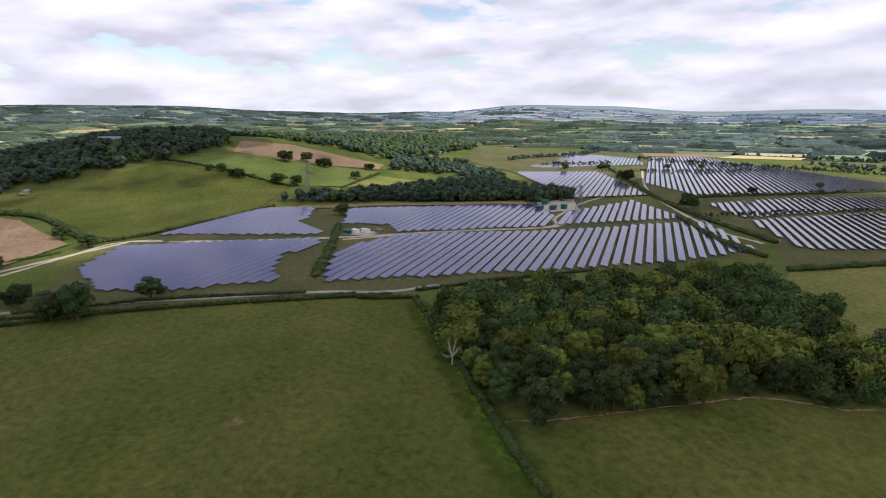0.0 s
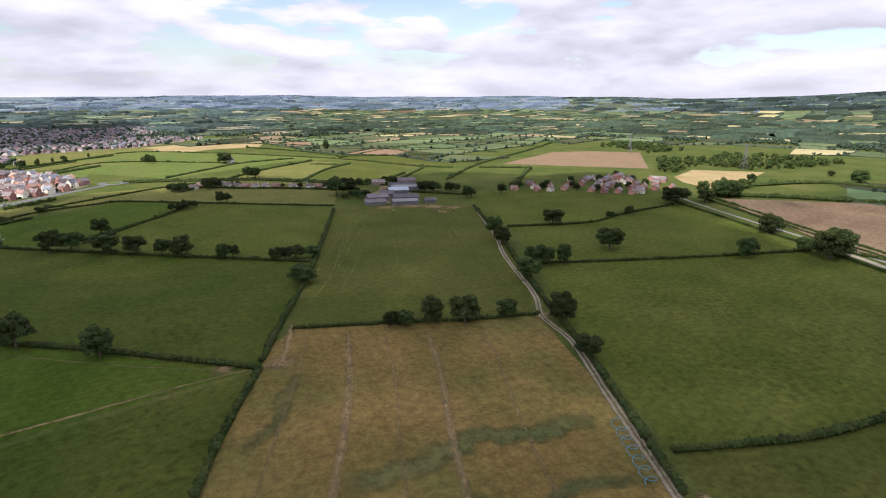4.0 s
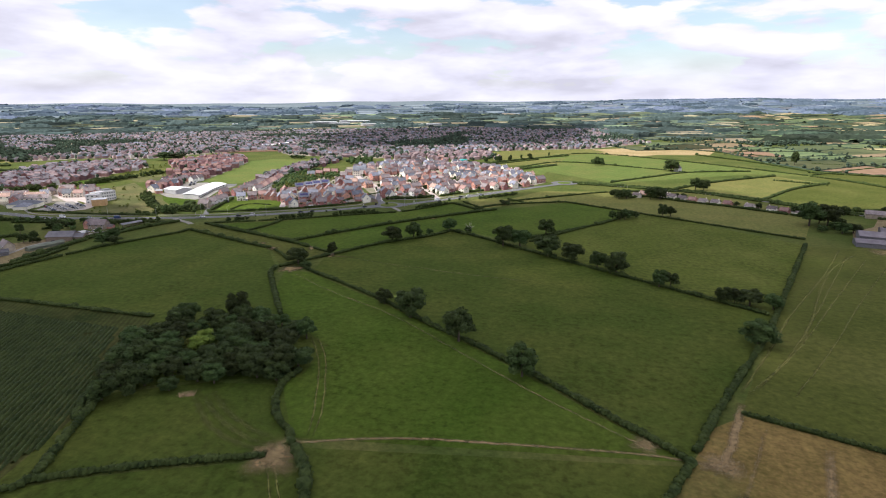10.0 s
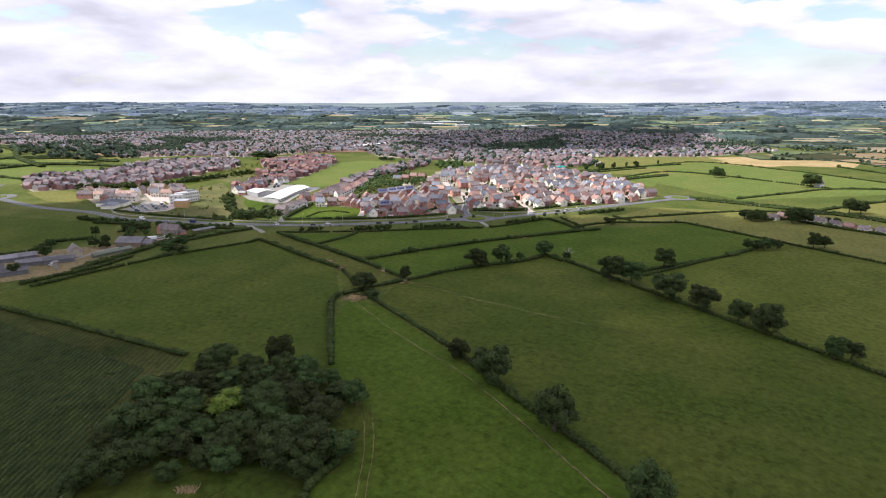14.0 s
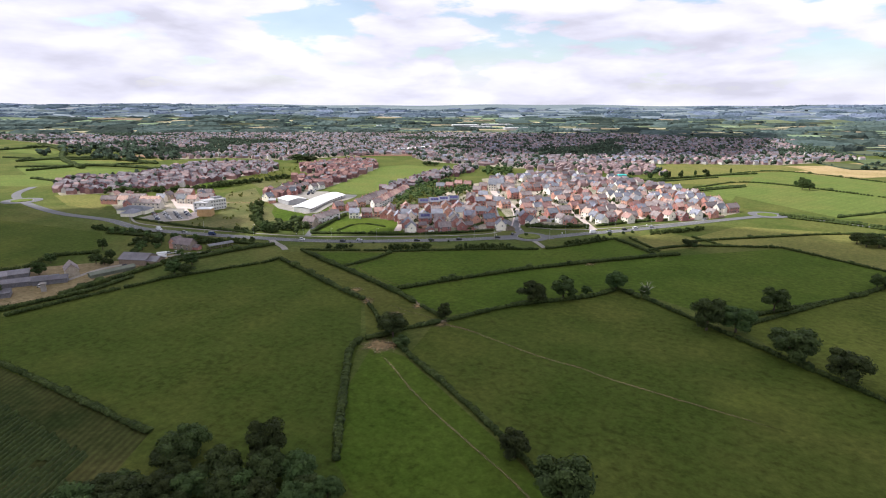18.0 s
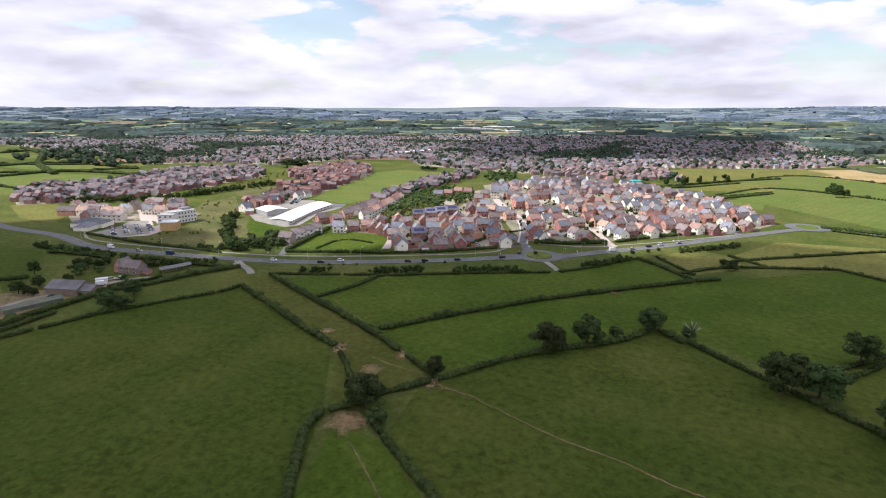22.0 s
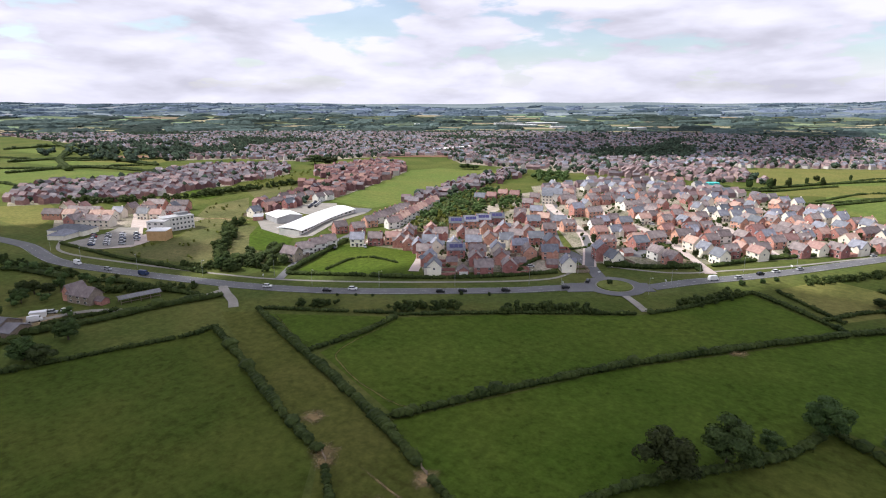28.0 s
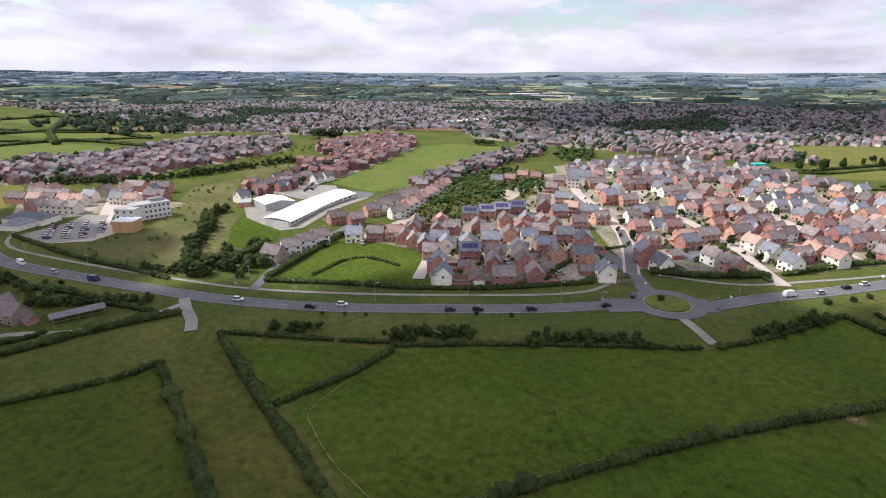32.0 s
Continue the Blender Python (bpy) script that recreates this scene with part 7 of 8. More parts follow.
patch("yard", [(-400,442),(-397,449),(-441,472),(-505,506),(-516,502),(-463,474)], PAVING, "pale dusty road into the building site", "yard", 0.27)
patch("yard", [(-296,686),(-294,718),(-281,708),(-272,668)], GRAVEL, "pale gravel yard behind the gardens", "yard", 0.26)
patch("yard", [(-203,642),(-204,660),(-218,710),(-226,696),(-215,665)], PAVING, "pale block-paved junction between houses", "yard", 0.27)
patch("yard", [(-186,933),(-160,908),(-146,905),(-160,856),(-176,869)], BARE, "bare earth of the unfinished plots", "yard", 0.27)
patch("car_park", [(-425,580),(-391,578),(-390,612),(-410,628),(-429,618)], CONCRETE, "grey school car park", "car park", 0.30)
patch("yard", [(248,498),(276,494),(300,505),(318,560),(325,600),(300,605),(285,570),(262,545)], BARE, "muddy farmyard of trodden earth", "yard", 0.22)
patch("yard", [(-296,248),(-282,270),(-279,290),(-288,316),(-294,352),(-299,372),(-309,366),(-318,340),(-345,304),(-358,278),(-330,252)], BARE, "stony brown farmyard", "yard", 0.22)
patch("bare_strip", [(640,-118),(628,-173),(602,-235),(533,-359),(517,-350),(588,-227),(612,-163)], BARE, "bare red-brown earth along the wood", "bare ground", 0.2)
patch("yard", [(478,-323),(468,-370),(521,-415),(525,-369)], GRAVEL, "gravel yard of the substation", "yard", 0.22)
patch("yard", [(492,-146),(494,-165),(480,-175),(474,-160)], GRAVEL, "gravel pad with site cabins", "yard", 0.24)
for k, line in enumerate(STREETS):
    ribbon("road", line, 6.5 if k != 2 else 7.5, PAVING, "pale block-paved estate street", z=0.34 + 0.02 * k, thick=0.2)
ribbon("road", STREETS[2][:3], 5.0, ASPHALT, "grey asphalt of an estate street", z=0.48, thick=0.02)
patch("yard", [(-145,632),(-131,624),(-129,608),(-140,607)], ASPHALT, "grey parking court between houses", "yard", 0.3)
patch("yard", [(-407,427),(-395,442),(-400,455),(-413,470),(-424,466),(-416,447),(-420,432)], PAVING, "pale bare ground beside the car park", "yard", 0.24)
ribbon("road", [(-222,507),(-240,536),(-262,548),(-289,540)], 5.5, PAVING, "pale block-paved estate street", z=0.35)
for line, w, k in (([(122,124),(140,124),(154,126),(165,129),(181,123),(203,123)], 9.0, 1.2), ([(150,108),(163,96),(180,100),(196,92)], 6.0, 1.0), ([(100,150),(112,160),(118,178),(126,190)], 6.0, 0.9)):
    trail("green_strip", line, w, DAMP, "winding strip of damp green grass in the hay", "grass", 0.12, 1.5, k)
for line, w, k in (([(151,219),(139,176),(128,144),(119,122),(105,80)], 3.2, 0.85), ([(182,207),(173,174),(159,136),(150,108),(135,60)], 3.0, 0.8), ([(205,200),(194,165),(180,128),(168,90)], 1.6, 0.5), ([(165,212),(156,176),(144,140),(133,105)], 1.4, 0.45), ([(136,226),(124,190),(112,158),(101,128)], 1.4, 0.45)):
    trail("wheel_track", line, w, EARTH, "bare wheel track along the hay field", "track", 0.15, 0.2, k)
trail("mown_edge", [(-66,501),(-95,466),(-120,428),(-134,402),(-152,401),(-171,407),(-182,416),(-184,449)], 0.9, MEADOW, "pale mown line along the field edge", "grass", 0.13, 0.1, 1.15)
trail("mown_edge", [(-233,425),(-222,421),(-205,414),(-194,413)], 0.7, MEADOW, "pale mown line along the field edge", "grass", 0.13, 0.1, 1.0)
for pts, w, h in (
    ([(-439,420),(-381,425),(-332,434),(-308,439)], 3.0, 2.2), ([(-272,464),(-243,482),(-213,499),(-185,522),(-160,550)], 3.0, 2.4),
    ([(-142,579),(-122,589),(-101,606)], 4.0, 3.2), ([(-95,614),(-75,645),(-49,676),(-17,713)], 3.6, 2.8),
    ([(-275,468),(-286,496),(-300,533)], 3.6, 3.0), ([(-177,540),(-180,562),(-178,580)], 3.0, 2.4),
    ([(-262,482),(-266,504),(-260,514),(-241,515)], 1.8, 1.4), ([(-313,461),(-310,478),(-318,497)], 5.0, 4.5),
    ([(-141,656),(-125,640),(-110,617),(-99,600)], 3.0, 1.8), ([(-155,668),(-166,690)], 2.4, 1.8), ([(-175,600),(-168,610)], 2.4, 1.8)):
    hedge(pts, w, h, "clipped dark green hedge by the houses")


def shrubs(line, step, tall, label, seed, spread=3.0, size=26):
    rng = random.Random(seed)
    places = []
    for c in smooth_line(line, step):
        places.append((c.x + rng.uniform(-spread, spread), c.y + rng.uniform(-spread, spread), tall * rng.uniform(0.6, 1.3)))
    thicket("shrubbery", places, label, "shrubs", size, 5, seed=seed, mat=LEAF_HEDGE)


for pts, w, h in (
    ([(-288,386),(-290,376),(-292,368),(-294,361)], 2.4, 2.0),
    ([(-275,418),(-287,415),(-299,411),(-320,407),(-341,398)], 3.2, 2.6), ([(-351,367),(-349,374),(-349,382)], 2.6, 2.2), ([(-400,378),(-392,383),(-375,387),(-359,391)], 5.0, 2.8),
    ([(-1355,657),(-1366,776),(-1173,796)], 5, 4), ([(-1069,576),(-1036,677),(-852,692)], 5, 4), ([(-906,529),(-896,615),(-763,652)], 5, 4), ([(-1489,788),(-1250,730),(-1050,640),(-878,588)], 6, 5),
    ([(34,756),(55,754),(99,743),(190,709),(330,594)], 3.2, 2.6), ([(40,746),(99,735),(188,701),(328,586)], 2.6, 2.0),
    ([(-286,349),(-282,320),(-276,290)], 4.0, 3.0), ([(-74,878),(-49,906),(-12,960)], 2.6, 2.0), ([(-144,939),(-118,959),(-67,1040),(-8,1117)], 3.0, 2.4)):
    hedge(pts, w, h, "thick unclipped hedge along the farm lane" if -420 < pts[0][0] < -250 else "dark field hedge behind the estate")
for x, y, tall, wide in ((-335, 377, 6, 7), (-341, 373, 7, 8), (-339, 383, 6, 6), (-348, 371, 6, 7), (-342, 395, 5, 6), (-326, 341, 6, 7), (-332, 365, 7, 8), (-271, 361, 8, 10), (-322, 330, 7, 8), (-325, 300, 8, 9), (-318, 352, 6, 6), (-300, 270, 7, 8), (-310, 262, 8, 9),
                         (248, 575, 11, 14), (252, 552, 6, 11), (240, 540, 5, 9), (313, 627, 8, 9), (258, 560, 8, 10), (330, 560, 8, 9), (336, 580, 7, 9), (280, 620, 8, 10), (262, 600, 7, 9),
                         (95, 666, 9, 11), (129, 697, 9, 10), (177, 757, 10, 14), (146, 671, 6, 7), (197, 640, 5, 6), (214, 630, 6, 7), (152, 668, 6, 8), (247, 612, 7, 8), (120, 690, 7, 8),
                         (455, 505, 8, 10), (485, 485, 8, 9), (505, 475, 7, 9), (530, 470, 8, 10), (470, 520, 8, 10), (495, 505, 7, 8), (545, 470, 8, 9), (580, 480, 8, 10), (590, 510, 8, 9), (555, 530, 8, 10), (520, 540, 7, 9), (600, 550, 8, 10), (440, 530, 7, 9)):
    plant(TREE_KINDS[int(abs(x + y)) % 5], x, y, tall, wide, "rounded dark green farmyard tree" if x < 0 else "dark green tree beside the farm and cottages")
for x, y, tall in ((-128, 956, 12), (-126, 959, 10), (-109, 977, 12), (-106, 981, 11), (-94, 1005, 11), (-79, 1024, 10), (-65, 1047, 9), (-40, 1093, 9)):
    plant(TREE_KINDS[1], x, y, tall, 4.2, "slim dark poplar in a field hedge")
for i, (line, tall, spread) in enumerate((
    ([(-229,437),(-219,446)], 3.0, 2.0), ([(-194,458),(-172,476)], 3.4, 3.0), ([(-155,485),(-124,507)], 3.6, 3.2), ([(-93,538),(-75,568)], 3.4, 3.0),
    ([(-52,608),(-19,648)], 3.2, 3.0), ([(-430,384),(-412,384),(-356,394)], 3.0, 4.0), ([(-323,391),(-287,422)], 3.5, 3.0),
    ([(-312,450),(-325,460),(-349,476),(-367,493),(-392,509),(-400,524)], 6.0, 2.4), ([(-330,440),(-309,448),(-298,462)], 3.6, 3.0), ([(-603,484),(-557,527),(-544,568),(-541,615),(-540,690)], 6.0, 6.0),
    ([(-427,551),(-440,600),(-470,640)], 4.0, 4.0))):
    shrubs(line, 0.9 if i < 7 else 1.6, tall, "dense planted shrubs beside the road" if i < 7 else "line of dark trees along a stream", 50 + i, spread)
patch("field", [(-287,573),(-266,590),(-272,643),(-268,690),(-300,760),(-338,711),(-322,650)], SCRUB, "overgrown allotments behind the houses", "allotment", 0.19)
for share, leaf in ((0, LEAF_GARDEN), (1, LEAF_PALE)):
    thicket("allotment_bushes", [p for p in scatter([(-290,578),(-268,590),(-272,643),(-266,700),(-300,770),(-336,711),(-320,650)], 7.0, 4.2, 171 + share) if all((p[0] - x) ** 2 + (p[1] - y) ** 2 > 40 for x, y in TAKEN) and not (-298 < p[0] < -270 and 664 < p[1] < 722)], "tangle of light green bushes and fruit trees", "bushes", 26, 5, seed=173 + share, mat=leaf)
thicket("garden_trees", scatter([(-316,594),(-361,729),(-340,790),(-290,760),(-269,720),(-291,640)], 9, 6, 71) + scatter([(-332,854),(-302,877),(-334,967),(-369,940)], 10, 7, 72), "leafy gardens and orchard trees between the houses", "trees", 22, 5, seed=73, mat=LEAF)
thicket("garden_trees", [p for p in scatter([(-150,585),(-103,615),(-17,707),(-10,749),(-80,866),(-162,930),(-281,905),(-302,822),(-240,718),(-198,647)], 9, 3.0, 74) + scatter([(-290,545),(-291,572),(-278,644),(-238,700),(-190,600),(-180,560),(-216,515),(-244,545)], 6.0, 2.8, 75) if all((p[0] - x) ** 2 + (p[1] - y) ** 2 > 30 for x, y in TAKEN)], "small garden trees and shrubs among the estate houses", "trees", 16, 4, seed=76, mat=LEAF_HEDGE)


thicket("garden_trees", scatter([(-318,444),(-286,452),(-280,466),(-296,482),(-318,476)], 6.5, 5.0, 191) + scatter([(-322,470),(-302,484),(-316,498),(-334,486)], 8.0, 4.5, 192), "dark bushy trees round the roadside cottages", "trees", 30, 6, seed=193, mat=LEAF)
for k, (outline, tall) in enumerate((([(-394,430),(-354,434),(-333,438),(-312,452),(-329,466),(-366,500),(-400,524),(-417,540),(-446,518),(-398,475),(-390,454)], 1.7), ([(-571,642),(-607,706),(-633,790),(-502,669),(-497,604)], 2.2), ([(-452,518),(-490,552),(-501,601),(-419,543),(-425,525)], 1.8))):
    thicket("brambles", scatter(outline, 15.0, tall * 1.7, 80 + k), "low bramble clumps in the rough grass", "bushes", 12, 3, seed=84 + k, mat=LEAF_PALE)
for i, (x, y) in enumerate(((-70, 667), (-98, 705), (-120, 738), (-146, 770), (-112, 628), (-129, 650), (-147, 677), (-168, 699), (-174, 628), (-190, 655), (-35, 740), (-80, 800), (-60, 690), (-30, 700), (-100, 625), (-150, 720), (-175, 745), (-200, 780), (-90, 760), (-128, 800))):
    plant(TREE_KINDS[i % 5], x + 4.6, y - 1.5, 4.5 + i % 3, 4.0 + i % 2, "young street tree between the estate houses", "tree", "estate street trees")


# ---- larger buildings ----
def block(name, x, y, w, d, h, az, wall, roof, label, rise=0.0, floors=0, bays=0, cat="building", hip=False):
    """A building with walls, a flat or pitched roof, and rows of windows."""
    root = tagged(new(name), label, cat)
    root.matrix_basis = pose(x, y, height(x, y), 0, 0, 90 - az)
    bm = bmesh.new()
    if rise and not hip:
        gable_body(bm, w, d, h, rise)
    else:
        add_box(bm, 0, 0, h / 2 - 0.15, w, d, h + 0.3)
    part("outer_wall", bm, wall, root)
    bm = bmesh.new()
    if hip:
        lo = [bm.verts.new(p) for p in ((-w / 2 - 0.5, -d / 2 - 0.5, h + 0.02), (w / 2 + 0.5, -d / 2 - 0.5, h + 0.02), (w / 2 + 0.5, d / 2 + 0.5, h + 0.02), (-w / 2 - 0.5, d / 2 + 0.5, h + 0.02))]
        r1, r2 = bm.verts.new((-max(0.2, (w - d) / 2), 0, h + rise)), bm.verts.new((max(0.2, (w - d) / 2), 0, h + rise))
        for f in ((lo[0], lo[1], r2, r1), (lo[2], lo[3], r1, r2), (lo[1], lo[2], r2), (lo[3], lo[0], r1), tuple(lo[::-1])):
            bm.faces.new(f)
    elif rise:
        gable_roof(bm, w, d, h, rise, 0.5)
    else:
        add_box(bm, 0, 0, h + 0.2, w + 0.5, d + 0.5, 0.4)
    part("roof", bm, roof, root)
    for fl in range(floors):
        for k in range(bays):
            px = -w / 2 + w * (k + 0.5) / bays
            for s in (-1, 1):
                window_part(root, px, s * (d / 2 + 0.03), h * (fl + 0.55) / floors, min(1.6, w / bays * 0.5), min(1.6, h / floors * 0.5), 0 if s < 0 else 180)
    return root


def curved_school():
    root = tagged(new("school"), "long curved school with a sweeping white roof", "school")
    line = smooth_line([(-343,522),(-354,545),(-364,567),(-370,588),(-373,605)], 5.0)
    wall, roof = ([], []), ([], [])
    for i, c in enumerate(line):
        d = (line[min(i + 1, len(line) - 1)] - line[max(i - 1, 0)]).normalized()
        s = Vector((d.y, -d.x, 0))
        h = 4.8 - 0.9 * math.sin(math.pi * i / (len(line) - 1))
        for off, z in ((7.3, 0), (7.3, h - 1.3), (-7.3, h + 0.1), (-7.3, 0)):
            q = c + s * off
            wall[0].append((q.x, q.y, z))
        for k in range(7):
            t = k / 6
            q = c + s * (8.9 - 17.8 * t)
            z = h - 1.2 + 1.6 * t + 0.9 * math.sin(math.pi * t)
            roof[0].append((q.x, q.y, z))
        for k in range(7):
            t = k / 6
            q = c + s * (8.9 - 17.8 * t)
            roof[0].append((q.x, q.y, h - 1.6 + 1.6 * t + 0.9 * math.sin(math.pi * t)))
    n = len(line)
    for i in range(n - 1):
        b = 4 * i
        wall[1].extend([(b, b + 4, b + 5, b + 1), (b + 2, b + 6, b + 7, b + 3)])
        b = 14 * i
        roof[1].extend([(b + k, b + k + 1, b + k + 15, b + k + 14) for k in range(6)] + [(b + k + 8, b + k + 7, b + k + 21, b + k + 22) for k in range(6)])
        roof[1].extend([(b, b + 14, b + 21, b + 7), (b + 6, b + 13, b + 27, b + 20)])
    wall[1].extend([(0, 1, 2, 3), (4 * n - 1, 4 * n - 2, 4 * n - 3, 4 * n - 4)])
    e = 14 * (n - 1)
    roof[1].extend([(k, k + 7, k + 8, k + 1) for k in range(6)] + [(e + k, e + k + 1, e + k + 8, e + k + 7) for k in range(6)])
    for name, (v, f), m in (("outer_wall", wall, WHITEWALL), ("roof", roof, WHITEROOF)):
        o = new(name, mesh_of(name, v, f, m))
        o.parent = root
    for i in range(1, n - 1):
        c, d = line[i], (line[i + 1] - line[i - 1]).normalized()
        q = c + Vector((d.y, -d.x, 0)) * 7.35
        window_part(root, q.x, q.y, 1.9, 3.2, 1.5, math.degrees(math.atan2(d.y, d.x)))


curved_school()
block("school_hall", -388, 553, 22, 20, 4.6, 105, GREYWALL, WHITEROOF, "school hall with a shallow white pitched roof", 1.7, cat="school")
block("school_annexe", -406, 543, 12, 7, 3.0, 130, BRICK, GREYWALL, "low brick annexe with a flat grey roof", cat="school")
block("office_building", -423, 487, 21, 10, 9.4, 5, WHITEWALL, GREYWALL, "white three-storey building with a flat grey roof", 0, 3, 8)
block("office_building", -420, 473, 12, 9, 8.6, 52, WHITEWALL, GREYWALL, "white three-storey wing with square windows", 0, 3, 3)
block("office_building", -402, 464, 12, 10, 6.4, 52, BUFF, WHITEROOF, "buff brick block with a white flat roof", 0, 0, 0)
block("rooftop_plant", -425, 492, 8, 6, 11.0, 5, GREYWALL, DARKSTEEL, "grey plant housing rising over the flat roof", 0, 0, 0)
block("day_centre", -466, 437, 26, 15, 3.4, 60, CREAM, SLATE, "low cream building with a grey hipped roof", 3.4, hip=True)
block("day_centre", -456, 428, 15, 12, 3.2, 150, CREAM, SLATE, "low cream wing with a grey hipped roof", 3.0, hip=True)
block("terrace", -482, 455, 34, 8, 5.4, 60, CREAM, TILE_BROWN, "terrace of new cream houses", 3.0, 2, 8, "house")
block("church", -262, 760, 18, 9, 7.5, 70, WHITEWALL, SLATE, "white hall with a steep slate roof", 4.5, 0, 0, "hall")
block("tall_house", -258, 742, 9.0, 7.5, 8.2, 70, CREAM, SLATE, "tall cream three-storey house with a slate roof", 3.2, 3, 3, "house")
block("wrapped_house", -156, 922, 11, 7, 8.2, 52, TURQ, TURQ, "unfinished house wrapped in turquoise sheeting", 0, 0, 0, "house")
block("mansion", 954, -19, 26, 12, 8.0, 20, STONE, SLATE, "stone country house among the hill trees", 4.0, 2, 6, "house")
block("field_shelter", 790, 65, 16, 6, 2.6, 100, TIMBER, DARKSTEEL, "long low dark field shelter", 1.2, 0, 0, "shed")
for x, y, w, d in ((-1261, 2428, 120, 50), (-1128, 2334, 90, 40), (-1166, 2561, 140, 50), (-936, 2289, 110, 40), (-1500, 2150, 90, 40), (-700, 2330, 100, 40)):
    block("warehouse", x, y, w, d, 9, 50, GREYWALL, WHITEROOF, "distant pale warehouse with a white roof", cat="warehouse")
for k in range(5):
    block("greenhouse", -689 + 2 * k, 1150 + 24 * k, 20, 9, 4, 100, WHITEWALL, WHITEROOF, "row of white roofs in the distance", 1.5, cat="shed")
for x, y, w, d, az, wall, roof, label in ((541, 537, 22, 10, 60, TIMBER, OLDSHEET, "long shed with an old grey sheet roof"), (561, 526, 18, 9, 60, BRICK, SLATE, "long brick building with a grey slate roof"), (586, 510, 18, 9, 60, BRICK, OLDSHEET, "brick shed with a grey sheet roof"), (507, 482, 15, 8, 60, TIMBER, SHEET, "low shed with a pale sheet roof"), (603, 548, 14, 8, 60, WHITEWALL, PALESHEET, "white building with a pale sheet roof"), (622, 500, 16, 8, 150, BRICK, TILE_BROWN, "long brick house with a brown roof"), (532, 488, 16, 8, 60, WHITEWALL, SLATE, "white building with a slate roof")):
    block("village_building", x, y, w, d, 3.6, az, wall, roof, label, 2.4, 1, 4)
# farm by the hay meadows
for x, y, w, d, h, rise, roof in ((258, 499, 19, 14, 3.2, 1.6, SHEET), (267, 519, 20, 18, 4.2, 2.2, SHEET), (284, 489, 24, 13, 3.6, 1.5, PALESHEET), (292, 507, 24, 16, 4.4, 2.0, SHEET), (299, 546, 20, 16, 5.0, 2.2, BLUESHEET), (283, 536, 13, 20, 4.2, 2.0, SHEET), (317, 566, 34, 12, 4.2, 1.6, PALESHEET), (318, 583, 30, 12, 4.4, 2.0, SHEET), (331, 603, 20, 10, 5.4, 3.0, TILE_BROWN), (309, 486, 11, 9, 3.0, 1.6, SHEET), (300, 612, 14, 9, 4.2, 2.4, TILE_BROWN)):
    block("barn", x, y, w, d, h, 102 + (x * 7 + y) % 9 - 4, DARKSTEEL if roof is not TILE_BROWN else STONE, roof, "farm barn with a wide pale sheet roof" if roof is not TILE_BROWN else "old stone farm building with a brown roof", rise, cat="barn")
# farm by the road
thicket("garden_trees", [(-398, 380, 6.0), (-390, 384, 5.0), (-382, 387, 6.5), (-365, 389, 5.5), (-351, 389, 6.0), (-336, 396, 5.5), (-324, 400, 6.5), (-298, 372, 5.0), (-326, 372, 5.0), (-330, 362, 6.0)], "dark garden trees round the roadside farm", "trees", 26, 5, seed=97, mat=LEAF)
block("barn", -303, 346, 18, 12, 3.8, 66, TIMBER, OLDSHEET, "large grey timber barn with a sheet roof", 2.8, cat="barn")
block("barn", -292, 350, 8, 9, 3.2, 66, TIMBER, OLDSHEET, "lean-to bay of the grey barn", 1.8, cat="barn")
block("poultry_house", -294, 325, 24, 5, 2.2, 6, OLIVEBOARD, OLIVEBOARD, "long low olive-grey shed", 1.0, cat="shed")
block("farmhouse", -311, 311, 11, 6.5, 4.2, 110, STONE, TILE_BROWN, "old stone farmhouse with a brown tiled roof", 3.4, 2, 3, "house")
block("farmhouse", -311, 383, 14, 7, 4.2, 75, STONE, TILE_BROWN, "old brick and stone house with a patched roof", 3.4, 2, 3, "house")
block("farmhouse", -319, 382, 8, 5.6, 4.4, 165, BRICK, TILE_BROWN, "gabled brick wing of the old farmhouse", 3.2, 2, 2, "house")
block("open_shed", -303, 386, 6, 4, 2.2, 75, BRICK, TILE_BROWN, "small brick outhouse with a tiled roof", 1.2, cat="shed")
for x, y, w, d, az in ((-339, 277, 24, 12, 25), (-333, 291, 14, 11, 25), (-312, 288, 20, 8, 30), (-304, 297, 16, 7, 30), (-318, 262, 20, 9, 28), (-302, 268, 18, 8, 28)):
    block("open_shed", x, y, w, d, 2.8, az, DARKSTEEL, OLDSHEET, "low dark open-fronted cattle shed", 1.3, cat="shed")
cover = tagged(new("pole_barn"), "open timber pole barn with a dark sheet roof", "shed")
cover.matrix_basis = pose(-295, 399, 0, 0, 0, 90 - 12)
_bm = bmesh.new()
gable_roof(_bm, 17, 5.5, 2.5, 0.9, 0.4, 0.12)
part("roof", _bm, DARKSTEEL, cover)
for _x in (-8, -4, 0, 4, 8):
    for _y in (-2.6, 2.6):
        _bm = bmesh.new()
        add_bar(_bm, (_x, _y, -0.3), (_x, _y, 2.6), 0.13, 6)
        part("post", _bm, TIMBER, cover)
for _y in (-2.6, 2.6):
    _bm = bmesh.new()
    add_box(_bm, 0, _y, 0.9, 16.4, 0.08, 0.2)
    part("rail", _bm, TIMBER, cover)
block("silo", -291, 288, 2.4, 2.4, 4.6, 25, CONCRETE, CONCRETE, "tall grey-buff feed bin", 0.8, 0, 0, "silo", True)
block("caravan", -306, 363, 5.5, 2.3, 2.3, 30, WHITEWALL, WHITEROOF, "white touring caravan parked in the yard", cat="caravan")
_bm = bmesh.new()
_r = random.Random(9)
